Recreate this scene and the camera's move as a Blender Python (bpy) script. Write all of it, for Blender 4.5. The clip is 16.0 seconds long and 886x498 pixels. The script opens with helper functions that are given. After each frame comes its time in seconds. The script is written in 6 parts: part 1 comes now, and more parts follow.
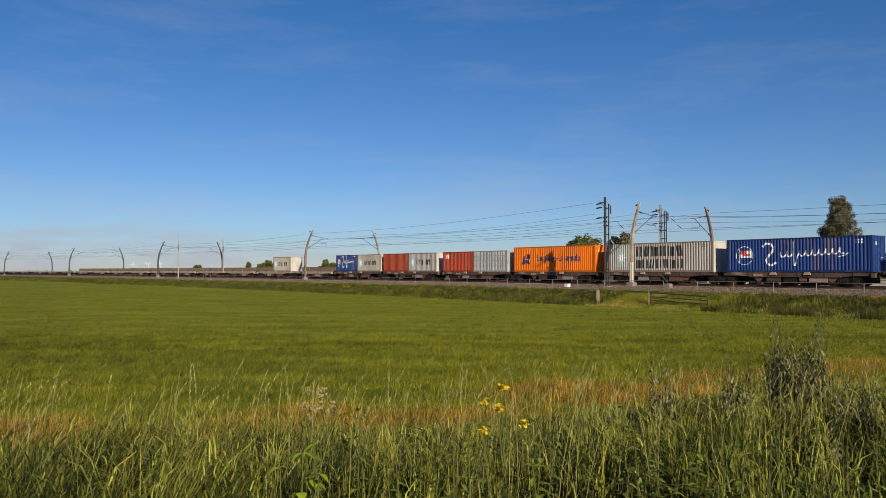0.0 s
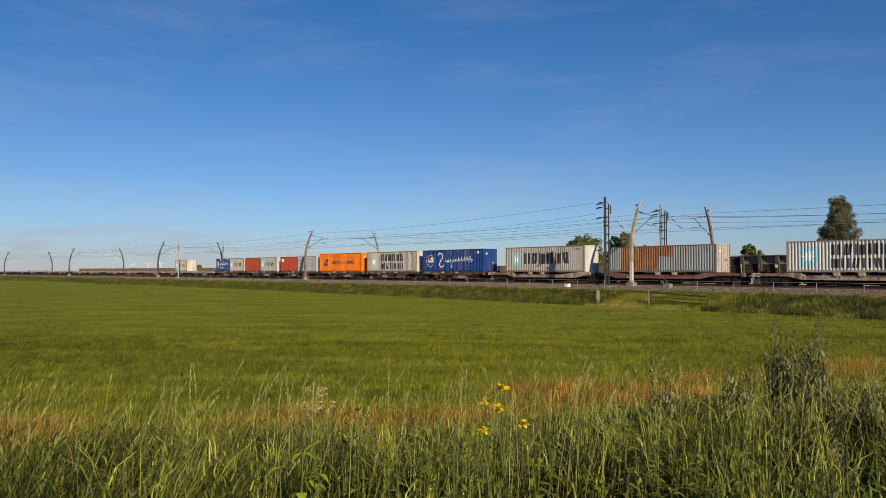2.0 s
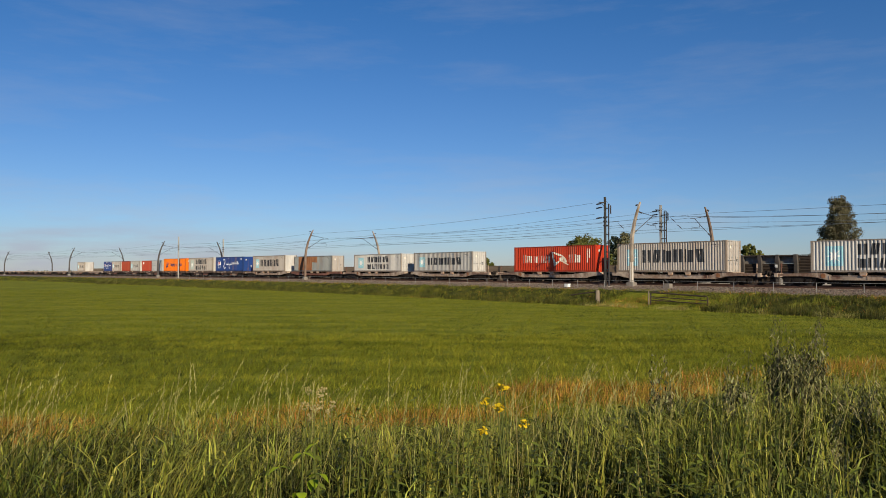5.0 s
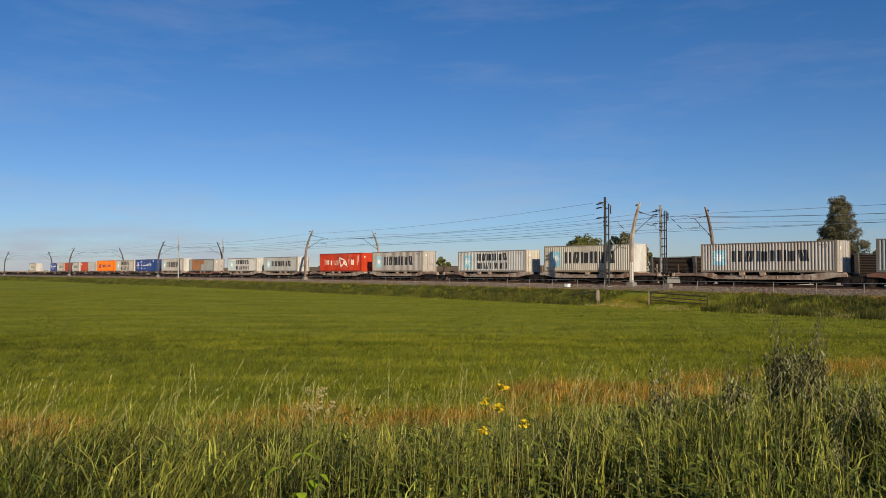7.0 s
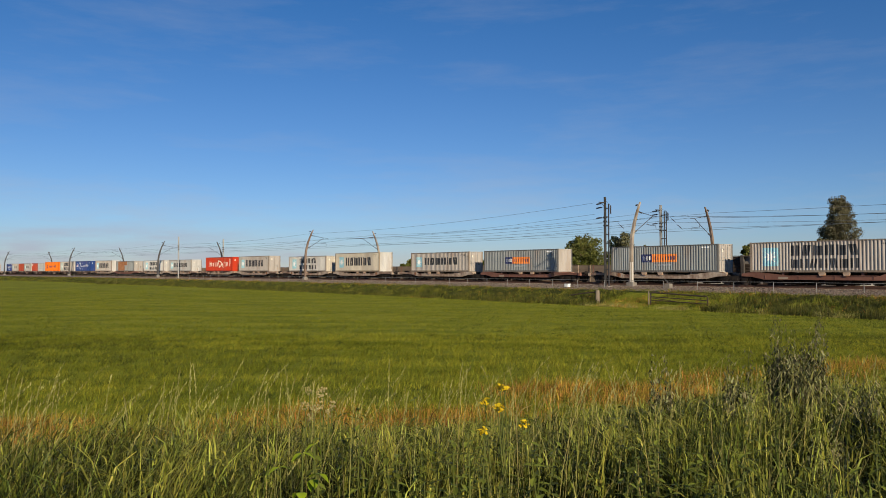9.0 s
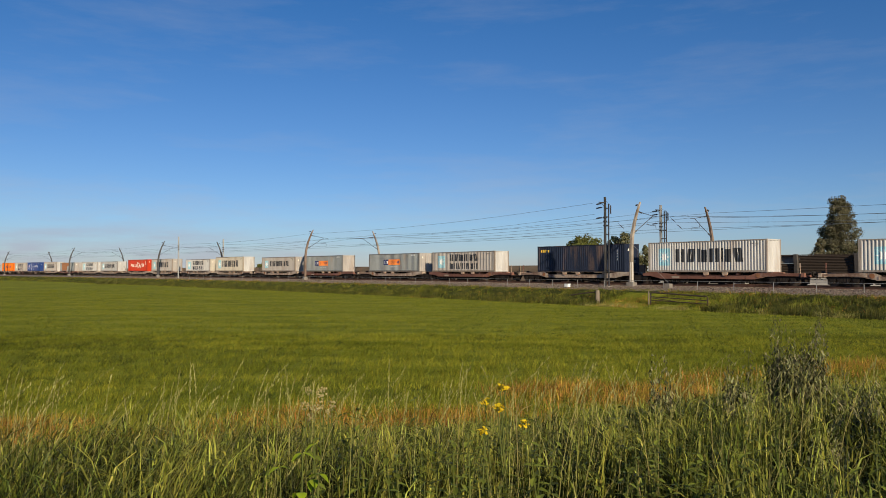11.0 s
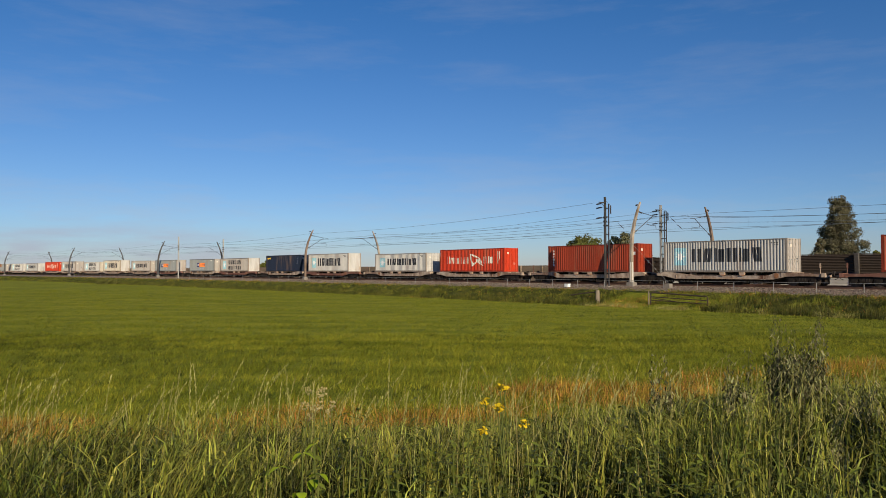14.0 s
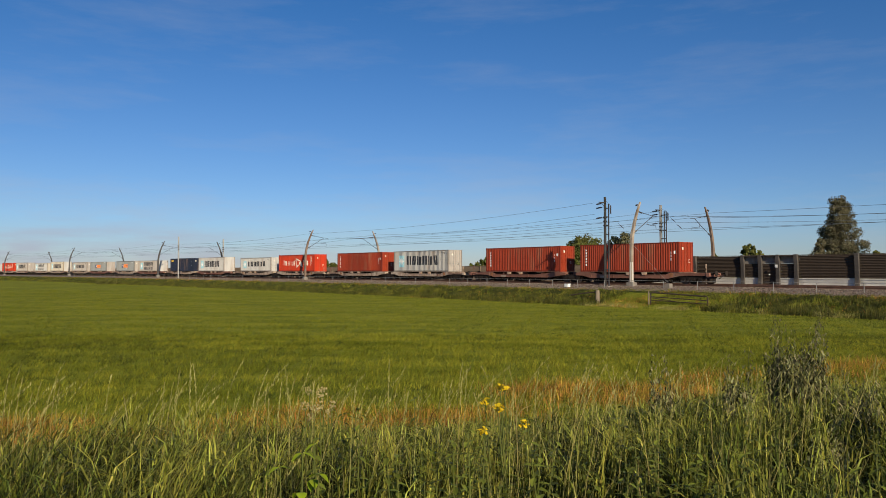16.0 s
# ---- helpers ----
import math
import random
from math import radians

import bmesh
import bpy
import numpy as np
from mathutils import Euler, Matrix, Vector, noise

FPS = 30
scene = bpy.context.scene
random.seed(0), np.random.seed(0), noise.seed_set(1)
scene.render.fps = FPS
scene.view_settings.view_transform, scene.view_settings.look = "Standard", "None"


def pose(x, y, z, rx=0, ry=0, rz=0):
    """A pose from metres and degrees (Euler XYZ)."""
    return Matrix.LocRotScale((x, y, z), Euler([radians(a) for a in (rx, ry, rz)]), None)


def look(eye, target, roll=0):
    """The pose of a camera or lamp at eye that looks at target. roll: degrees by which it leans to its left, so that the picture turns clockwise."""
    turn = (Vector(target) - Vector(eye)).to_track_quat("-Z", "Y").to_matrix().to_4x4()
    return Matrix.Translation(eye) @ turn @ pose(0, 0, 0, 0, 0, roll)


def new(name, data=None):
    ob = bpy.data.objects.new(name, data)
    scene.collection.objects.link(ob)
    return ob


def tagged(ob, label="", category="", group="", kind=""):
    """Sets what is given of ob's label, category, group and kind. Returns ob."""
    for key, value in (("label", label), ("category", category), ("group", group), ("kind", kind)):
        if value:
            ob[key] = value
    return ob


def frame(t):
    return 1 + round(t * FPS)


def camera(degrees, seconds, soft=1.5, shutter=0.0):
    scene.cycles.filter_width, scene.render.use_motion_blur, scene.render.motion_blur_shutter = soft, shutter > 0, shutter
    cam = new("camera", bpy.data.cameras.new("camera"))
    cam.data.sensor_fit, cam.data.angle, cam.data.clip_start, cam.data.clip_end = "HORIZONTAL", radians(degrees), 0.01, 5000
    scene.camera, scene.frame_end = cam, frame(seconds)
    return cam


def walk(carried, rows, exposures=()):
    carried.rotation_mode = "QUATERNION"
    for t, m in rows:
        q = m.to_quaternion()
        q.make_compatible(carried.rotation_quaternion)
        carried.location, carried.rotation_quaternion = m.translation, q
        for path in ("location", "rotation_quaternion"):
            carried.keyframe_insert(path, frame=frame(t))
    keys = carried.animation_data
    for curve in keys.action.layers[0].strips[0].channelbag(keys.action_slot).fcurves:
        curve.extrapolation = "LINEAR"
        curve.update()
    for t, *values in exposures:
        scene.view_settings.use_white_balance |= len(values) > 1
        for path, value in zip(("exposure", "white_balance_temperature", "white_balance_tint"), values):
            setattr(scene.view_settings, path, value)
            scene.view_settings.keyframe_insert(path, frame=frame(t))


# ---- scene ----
cam = camera(62.09, 16.0, soft=0.4)
EYE = (0.0, 0.0, 3.0)
STAND = pose(*EYE, 90 + 1.689, 0, 0)
walk(cam, [(0.0, STAND), (16.0, STAND)])

# ---- sky and sun ----
SUN_FROM = Vector((0.297, -0.878, 0.41)).normalized()
world = bpy.data.worlds.new("sky")
scene.world = world
world.use_nodes = True
wn, wl = world.node_tree.nodes, world.node_tree.links
wn.clear()
w_out, w_bg, w_sky = wn.new("ShaderNodeOutputWorld"), wn.new("ShaderNodeBackground"), wn.new("ShaderNodeTexSky")
w_sky.sky_type, w_sky.sun_disc = "NISHITA", False
w_sky.sun_elevation, w_sky.sun_rotation = radians(23.9), radians(161.3)
w_sky.altitude, w_sky.air_density, w_sky.dust_density, w_sky.ozone_density = 0, 0.9, 0.1, 3.0
w_bg.inputs["Strength"].default_value = 0.062
# thin veils of high cloud, faint, and a low bank near the horizon
w_co = wn.new("ShaderNodeTexCoord")
w_map = wn.new("ShaderNodeMapping")
w_map.inputs["Scale"].default_value = (1.6, 1.6, 9.0)
w_map.inputs["Rotation"].default_value = (0.12, 0.2, 0.4)
w_noise = wn.new("ShaderNodeTexNoise")
w_noise.inputs["Scale"].default_value, w_noise.inputs["Detail"].default_value = 2.2, 7
w_noise.inputs["Roughness"].default_value = 0.62
w_ramp = wn.new("ShaderNodeValToRGB")
w_ramp.color_ramp.elements[0].position, w_ramp.color_ramp.elements[0].color = 0.49, (0, 0, 0, 1)
w_ramp.color_ramp.elements[1].position, w_ramp.color_ramp.elements[1].color = 0.76, (0.34, 0.34, 0.34, 1)
w_sep = wn.new("ShaderNodeSeparateXYZ")
w_low = wn.new("ShaderNodeMapRange")
w_low.inputs["From Min"].default_value, w_low.inputs["From Max"].default_value = 0.0, 0.16
w_low.inputs["To Min"].default_value, w_low.inputs["To Max"].default_value = 1.7, 0.45
w_mul = wn.new("ShaderNodeMath")
w_mul.operation = "MULTIPLY"
w_mix = wn.new("ShaderNodeMix")
w_mix.data_type = "RGBA"
w_mix.inputs["B"].default_value = (6.0, 6.2, 6.8, 1)
wl.new(w_co.outputs["Generated"], w_map.inputs["Vector"])
wl.new(w_map.outputs["Vector"], w_noise.inputs["Vector"])
wl.new(w_noise.outputs["Fac"], w_ramp.inputs["Fac"])
wl.new(w_co.outputs["Generated"], w_sep.inputs["Vector"])
wl.new(w_sep.outputs["Z"], w_low.inputs["Value"])
wl.new(w_ramp.outputs["Color"], w_mul.inputs[0])
wl.new(w_low.outputs["Result"], w_mul.inputs[1])
wl.new(w_mul.outputs["Value"], w_mix.inputs["Factor"])
# clear, deep blue air
w_tint = wn.new("ShaderNodeMix")
w_tint.data_type, w_tint.blend_type = "RGBA", "MULTIPLY"
w_tint.inputs["Factor"].default_value = 1.0
w_deep = wn.new("ShaderNodeValToRGB")
w_deep.color_ramp.elements[0].position, w_deep.color_ramp.elements[0].color = 0.0, (0.69, 0.75, 0.97, 1)
w_deep.color_ramp.elements[1].position, w_deep.color_ramp.elements[1].color = 0.42, (0.29, 0.80, 1.24, 1)
w_deep.color_ramp.elements.new(0.07).color = (0.69, 0.865, 1.15, 1)
wl.new(w_sep.outputs["Z"], w_deep.inputs["Fac"])
wl.new(w_deep.outputs["Color"], w_tint.inputs["B"])
wl.new(w_sky.outputs["Color"], w_tint.inputs["A"])
wl.new(w_tint.outputs["Result"], w_mix.inputs["A"])
# a low, broken bank of thin cloud over the western horizon
w_map2, w_noise2, w_ramp2, w_band, w_mul2, w_mix2 = wn.new("ShaderNodeMapping"), wn.new("ShaderNodeTexNoise"), wn.new("ShaderNodeValToRGB"), wn.new("ShaderNodeValToRGB"), wn.new("ShaderNodeMath"), wn.new("ShaderNodeMix")
w_map2.inputs["Scale"].default_value = (7.0, 7.0, 46.0)
w_noise2.inputs["Scale"].default_value, w_noise2.inputs["Detail"].default_value = 1.6, 6
w_ramp2.color_ramp.elements[0].position, w_ramp2.color_ramp.elements[0].color = 0.40, (0, 0, 0, 1)
w_ramp2.color_ramp.elements[1].position, w_ramp2.color_ramp.elements[1].color = 0.66, (0.65, 0.65, 0.65, 1)
w_band.color_ramp.elements[0].position, w_band.color_ramp.elements[0].color = 0.02, (1, 1, 1, 1)
w_band.color_ramp.elements[1].position, w_band.color_ramp.elements[1].color = 0.085, (0, 0, 0, 1)
w_mul2.operation, w_mix2.data_type = "MULTIPLY", "RGBA"
w_mix2.inputs["B"].default_value = (5.6, 5.7, 7.0, 1)
w_west, w_mul3 = wn.new("ShaderNodeMapRange"), wn.new("ShaderNodeMath")
w_west.inputs["From Min"].default_value, w_west.inputs["From Max"].default_value = 0.05, -0.40
w_mul3.operation = "MULTIPLY"
wl.new(w_co.outputs["Generated"], w_map2.inputs["Vector"])
wl.new(w_map2.outputs["Vector"], w_noise2.inputs["Vector"])
wl.new(w_noise2.outputs["Fac"], w_ramp2.inputs["Fac"])
wl.new(w_sep.outputs["Z"], w_band.inputs["Fac"])
wl.new(w_ramp2.outputs["Color"], w_mul2.inputs[0])
wl.new(w_band.outputs["Color"], w_mul2.inputs[1])
wl.new(w_sep.outputs["X"], w_west.inputs["Value"])
wl.new(w_mul2.outputs["Value"], w_mul3.inputs[0])
wl.new(w_west.outputs["Result"], w_mul3.inputs[1])
wl.new(w_mul3.outputs["Value"], w_mix2.inputs["Factor"])
wl.new(w_mix.outputs["Result"], w_mix2.inputs["A"])
wl.new(w_mix2.outputs["Result"], w_bg.inputs["Color"])
wl.new(w_bg.outputs["Background"], w_out.inputs["Surface"])

sun = new("sun", bpy.data.lights.new("sun", "SUN"))
sun.data.energy, sun.data.angle, sun.data.color = 5.0, radians(0.53), (1.0, 0.86, 0.64)
sun.matrix_world = look(tuple(SUN_FROM * 80), (0, 0, 0))
scene.view_settings.exposure = 0.25

# ---- materials ----
MATS = {}


def mat(name, c1, c2=None, scale=3.0, rough=0.7, metal=0.0, bump=0.0, fine=0.25, island=0.0, c3=None, stretch=(1, 1, 1), thin=0.0, per_object=0.0, spec=0.5, stain=0.55):
    """A surface whose colour runs between c1 and c2 with broad patches and fine grain; c3: sparse stains; island: variation from piece to piece."""
    if name in MATS:
        return MATS[name]
    m = bpy.data.materials.new(name)
    m.use_nodes = True
    n, l = m.node_tree.nodes, m.node_tree.links
    b = n["Principled BSDF"]
    b.inputs["Roughness"].default_value, b.inputs["Metallic"].default_value = rough, metal
    b.inputs["Specular IOR Level"].default_value = spec
    c2 = c2 or tuple(x * 0.8 for x in c1)
    co = n.new("ShaderNodeTexCoord")
    mp = n.new("ShaderNodeMapping")
    mp.inputs["Scale"].default_value = stretch
    l.new(co.outputs["Object"], mp.inputs["Vector"])
    big, small = n.new("ShaderNodeTexNoise"), n.new("ShaderNodeTexNoise")
    big.inputs["Scale"].default_value, big.inputs["Detail"].default_value = scale, 6
    small.inputs["Scale"].default_value, small.inputs["Detail"].default_value = scale * 11, 4
    l.new(mp.outputs["Vector"], big.inputs["Vector"])
    l.new(mp.outputs["Vector"], small.inputs["Vector"])
    add = n.new("ShaderNodeMath")
    add.operation = "MULTIPLY_ADD"
    add.inputs[1].default_value = fine
    l.new(small.outputs["Fac"], add.inputs[0])
    l.new(big.outputs["Fac"], add.inputs[2])
    rng = n.new("ShaderNodeMapRange")
    rng.inputs["From Min"].default_value, rng.inputs["From Max"].default_value = 0.36 + fine * 0.5, 0.64 + fine * 0.5
    l.new(add.outputs["Value"], rng.inputs["Value"])
    mix = n.new("ShaderNodeMix")
    mix.data_type = "RGBA"
    mix.inputs["A"].default_value, mix.inputs["B"].default_value = (*c1, 1), (*c2, 1)
    l.new(rng.outputs["Result"], mix.inputs["Factor"])
    out = mix.outputs["Result"]
    if c3:
        st = n.new("ShaderNodeTexNoise")
        st.inputs["Scale"].default_value, st.inputs["Detail"].default_value, st.inputs["Roughness"].default_value = scale * 0.45, 8, 0.7
        l.new(mp.outputs["Vector"], st.inputs["Vector"])
        sr = n.new("ShaderNodeMapRange")
        sr.inputs["From Min"].default_value, sr.inputs["From Max"].default_value = stain, stain + 0.13
        l.new(st.outputs["Fac"], sr.inputs["Value"])
        mx = n.new("ShaderNodeMix")
        mx.data_type = "RGBA"
        mx.inputs["B"].default_value = (*c3, 1)
        l.new(sr.outputs["Result"], mx.inputs["Factor"])
        l.new(out, mx.inputs["A"])
        out = mx.outputs["Result"]
    if island or per_object:
        if island:
            src = n.new("ShaderNodeNewGeometry").outputs["Random Per Island"]
        else:
            src = n.new("ShaderNodeObjectInfo").outputs["Random"]
        k = island or per_object
        vr = n.new("ShaderNodeMapRange")
        vr.inputs["To Min"].default_value, vr.inputs["To Max"].default_value = 1 - k, 1 + k
        l.new(src, vr.inputs["Value"])
        hs = n.new("ShaderNodeHueSaturation")
        l.new(vr.outputs["Result"], hs.inputs["Value"])
        if island:
            hr = n.new("ShaderNodeMapRange")
            hr.inputs["To Min"].default_value, hr.inputs["To Max"].default_value = 0.5 - 0.05 * k, 0.5 + 0.05 * k
            fl = n.new("ShaderNodeMath")
            fl.operation = "FRACT"
            ml = n.new("ShaderNodeMath")
            ml.operation = "MULTIPLY"
            ml.inputs[1].default_value = 17.3
            l.new(src, ml.inputs[0])
            l.new(ml.outputs["Value"], fl.inputs[0])
            l.new(fl.outputs["Value"], hr.inputs["Value"])
            l.new(hr.outputs["Result"], hs.inputs["Hue"])
        l.new(out, hs.inputs["Color"])
        out = hs.outputs["Color"]
    l.new(out, b.inputs["Base Color"])
    if bump:
        bp = n.new("ShaderNodeBump")
        bp.inputs["Strength"].default_value, bp.inputs["Distance"].default_value = min(1, bump), 0.03
        l.new(add.outputs["Value"], bp.inputs["Height"])
        l.new(bp.outputs["Normal"], b.inputs["Normal"])
    if thin:
        tr = n.new("ShaderNodeBsdfTranslucent")
        l.new(out, tr.inputs["Color"])
        sh = n.new("ShaderNodeMixShader")
        sh.inputs["Fac"].default_value = thin
        l.new(b.outputs["BSDF"], sh.inputs[1])
        l.new(tr.outputs["BSDF"], sh.inputs[2])
        l.new(sh.outputs["Shader"], n["Material Output"].inputs["Surface"])
    MATS[name] = m
    return m


# field grass with the shade between its blades put into the colour
GRASS_FIELD_SHADE = mat("lush_field_grass", (0.034, 0.048, 0.004), (0.106, 0.118, 0.012), 0.9, 0.7, island=0.5, thin=0.08, spec=0.15, fine=0.6)
GRASS_FIELD = mat("field_grass", (0.095, 0.111, 0.009), (0.212, 0.210, 0.020), 0.6, 0.75, island=0.42, thin=0.1, spec=0.08, fine=0.6, stretch=(0.26, 1.1, 1))
GROUND = mat("meadow_ground", (0.118, 0.136, 0.010), (0.202, 0.212, 0.020), 0.45, 0.9, bump=0.6, fine=0.7, stretch=(0.24, 1.0, 1), spec=0.05)
# verge soil, taken near black so its colour carries the shade under the grass
SHADED_SOIL = mat("shaded_verge_soil", (0.014, 0.014, 0.006), (0.026, 0.023, 0.009), 2.0, 0.95, bump=0.5, spec=0.05)
BANK_SOIL = mat("bank_undergrowth", (0.022, 0.030, 0.007), (0.055, 0.060, 0.014), 1.5, 0.95, bump=0.5, spec=0.05)
GRASS_TALL = mat("tall_grass", (0.040, 0.054, 0.006), (0.268, 0.270, 0.042), 1.6, 0.55, island=0.55, thin=0.02, spec=0.16, fine=0.5)
# grass in near-black green, standing in for the shade between blades
GRASS_SHADE = mat("shade_grass_blades", (0.009, 0.012, 0.002), (0.050, 0.058, 0.010), 1.6, 0.6, island=0.6, thin=0.02, spec=0.08, fine=0.5)
GRASS_BANK = mat("bank_grass", (0.062, 0.082, 0.009), (0.20, 0.192, 0.028), 0.9, 0.65, island=0.6, thin=0.06, spec=0.1)
GRASS_DRY = mat("dry_grass", (0.18, 0.100, 0.018), (0.40, 0.232, 0.044), 1.2, 0.7, island=0.65, thin=0.08, spec=0.1)
GRASS_PALE = mat("field_margin_grass", (0.135, 0.155, 0.017), (0.195, 0.20, 0.028), 0.6, 0.75, island=0.3, thin=0.1, spec=0.1)
STRAW = mat("straw_stems", (0.20, 0.19, 0.055), (0.31, 0.27, 0.095), 3.0, 0.7, island=0.4, thin=0.12, spec=0.1)
SEED = mat("seed_heads", (0.19, 0.185, 0.05), (0.33, 0.305, 0.11), 5.0, 0.7, island=0.35, thin=0.1, spec=0.1)
LEAF_HERB = mat("herb_leaves", (0.065, 0.085, 0.012), (0.155, 0.172, 0.026), 4.0, 0.55, per_object=0.6, thin=0.12, spec=0.10)
REED = mat("reed_blades", (0.028, 0.035, 0.006), (0.100, 0.098, 0.017), 0.8, 0.6, island=0.6, thin=0.04, spec=0.15)
LEAF_BRIGHT = mat("bright_leaves", (0.22, 0.30, 0.012), (0.30, 0.37, 0.024), 4.0, 0.5, per_object=0.25, thin=0.25, spec=0.12)
LEAF_DARK = mat("shrub_leaves", (0.036, 0.038, 0.016), (0.235, 0.225, 0.105), 9.0, 0.6, island=0.75, thin=0.03, spec=0.10)
STEM = mat("stems", (0.06, 0.085, 0.018), (0.11, 0.12, 0.03), 8.0, 0.7, island=0.3, spec=0.1)
YELLOW = mat("yellow_petals", (0.66, 0.46, 0.012), (0.74, 0.55, 0.03), 20.0, 0.6, per_object=0.1, thin=0.25, spec=0.1)
CREAM = mat("cream_petals", (0.30, 0.235, 0.09), (0.43, 0.36, 0.17), 20.0, 0.7, island=0.35, thin=0.12)
BARK = mat("bark", (0.10, 0.075, 0.05), (0.17, 0.13, 0.09), 3.0, 0.9, bump=0.6)
LEAF_TREE = mat("tree_leaves", (0.075, 0.085, 0.018), (0.14, 0.14, 0.034), 0.3, 0.6, island=0.45, thin=0.15, spec=0.15)
LEAF_TREE_OLIVE = mat("olive_tree_leaves", (0.085, 0.085, 0.04), (0.165, 0.155, 0.078), 0.3, 0.6, island=0.45, thin=0.15, spec=0.15)
LEAF_POPLAR = mat("poplar_leaves", (0.070, 0.064, 0.036), (0.15, 0.135, 0.078), 0.3, 0.6, island=0.5, thin=0.12, spec=0.15)
LEAF_CONIFER = mat("conifer_needles", (0.03, 0.045, 0.025), (0.06, 0.075, 0.04), 0.5, 0.6, island=0.35, thin=0.1, spec=0.3)
BALLAST = mat("ballast", (0.11, 0.085, 0.07), (0.19, 0.15, 0.125), 0.6, 0.9, bump=1.0, fine=0.6)
STONE = mat("ballast_stones", (0.085, 0.062, 0.048), (0.20, 0.152, 0.12), 1.5, 0.9, island=0.7)
SLEEPER = mat("concrete_sleepers", (0.17, 0.14, 0.115), (0.25, 0.21, 0.175), 1.4, 0.9)
RAIL = mat("rail_steel", (0.10, 0.055, 0.035), (0.17, 0.09, 0.06), 2.0, 0.55, metal=0.4)
CONCRETE = mat("concrete", (0.17, 0.145, 0.12), (0.25, 0.22, 0.185), 1.3, 0.85, bump=0.3)
CONCRETE_PALE = mat("pale_concrete", (0.48, 0.45, 0.40), (0.60, 0.57, 0.51), 0.8, 0.85, c3=(0.30, 0.27, 0.23), stain=0.5)
GALV = mat("galvanised_steel", (0.33, 0.33, 0.32), (0.43, 0.42, 0.40), 1.6, 0.5, metal=0.35)
FENCE = mat("dull_galvanised_steel", (0.20, 0.195, 0.185), (0.31, 0.30, 0.285), 1.6, 0.6, metal=0.25)
POLE = mat("weathered_pole_steel", (0.19, 0.145, 0.105), (0.40, 0.345, 0.28), 0.7, 0.6, metal=0.1)
POLE_RUST = mat("brown_pole_steel", (0.13, 0.085, 0.06), (0.25, 0.18, 0.135), 0.7, 0.65, metal=0.1)
POLE_DARK = mat("dark_pole_steel", (0.052, 0.048, 0.045), (0.10, 0.092, 0.085), 0.9, 0.6, metal=0.15)
POLE_SUNLIT = mat("sunlit_pole_foot", (0.42, 0.39, 0.34), (0.52, 0.48, 0.42), 0.9, 0.6)
DARKSTEEL = mat("dark_steel", (0.045, 0.045, 0.05), (0.08, 0.075, 0.075), 1.8, 0.55, metal=0.3)
INSUL = mat("insulators", (0.03, 0.03, 0.035), (0.06, 0.05, 0.05), 5.0, 0.3)
WIRE = mat("overhead_wire", (0.10, 0.12, 0.13), (0.15, 0.17, 0.18), 1.0, 0.5, metal=0.3)
BARRIER = mat("barrier_cassettes", (0.052, 0.039, 0.030), (0.085, 0.065, 0.05), 0.7, 0.9, c3=(0.04, 0.03, 0.024), stretch=(0.3, 0.3, 2), spec=0.1)
BARRIER_POST = mat("barrier_posts", (0.060, 0.053, 0.048), (0.095, 0.084, 0.076), 1.2, 0.8, spec=0.2)
LOWWALL = mat("low_wall_boards", (0.15, 0.11, 0.075), (0.22, 0.165, 0.115), 0.8, 0.85, stretch=(0.4, 0.4, 2))
WAGON_GREY = mat("wagon_grey_paint", (0.24, 0.155, 0.105), (0.50, 0.41, 0.32), 0.9, 0.7, c3=(0.11, 0.045, 0.028), bump=0.15, stretch=(0.5, 1, 0.4), fine=0.5, stain=0.47)
WAGON_BROWN = mat("wagon_brown_paint", (0.05, 0.03, 0.022), (0.105, 0.065, 0.046), 0.9, 0.75, c3=(0.26, 0.19, 0.135), bump=0.15, stretch=(0.8, 1, 0.6), stain=0.56)
WAGON_RUST = mat("wagon_rust_paint", (0.14, 0.058, 0.038), (0.22, 0.10, 0.068), 0.6, 0.7, c3=(0.40, 0.30, 0.22), bump=0.15, stretch=(0.5, 1, 0.5), stain=0.53)
WAGON_TAN = mat("wagon_tan_paint", (0.26, 0.195, 0.145), (0.38, 0.30, 0.23), 0.5, 0.7, c3=(0.12, 0.07, 0.05), bump=0.15)
BOGIE = mat("bogie_steel", (0.014, 0.011, 0.010), (0.032, 0.025, 0.02), 2.5, 0.8, metal=0.1, spec=0.2)
WHEEL = mat("wheel_steel", (0.05, 0.035, 0.025), (0.09, 0.065, 0.05), 3.0, 0.6, metal=0.4)
BRACKET = mat("spigot_brackets", (0.33, 0.22, 0.145), (0.46, 0.36, 0.27), 3.0, 0.6, c3=(0.42, 0.14, 0.045))
WOOD = mat("weathered_wood", (0.15, 0.115, 0.08), (0.24, 0.19, 0.14), 3.0, 0.85, stretch=(6, 6, 1), bump=0.4)
GATE = mat("gate_tube", (0.035, 0.025, 0.02), (0.075, 0.05, 0.035), 2.0, 0.7, metal=0.3)
WHITE_BOX = mat("white_cabinet", (0.74, 0.74, 0.72), (0.8, 0.8, 0.78), 3.0, 0.5)
TURBINE = mat("turbine_white", (0.72, 0.73, 0.75), (0.78, 0.79, 0.8), 0.2, 0.5)

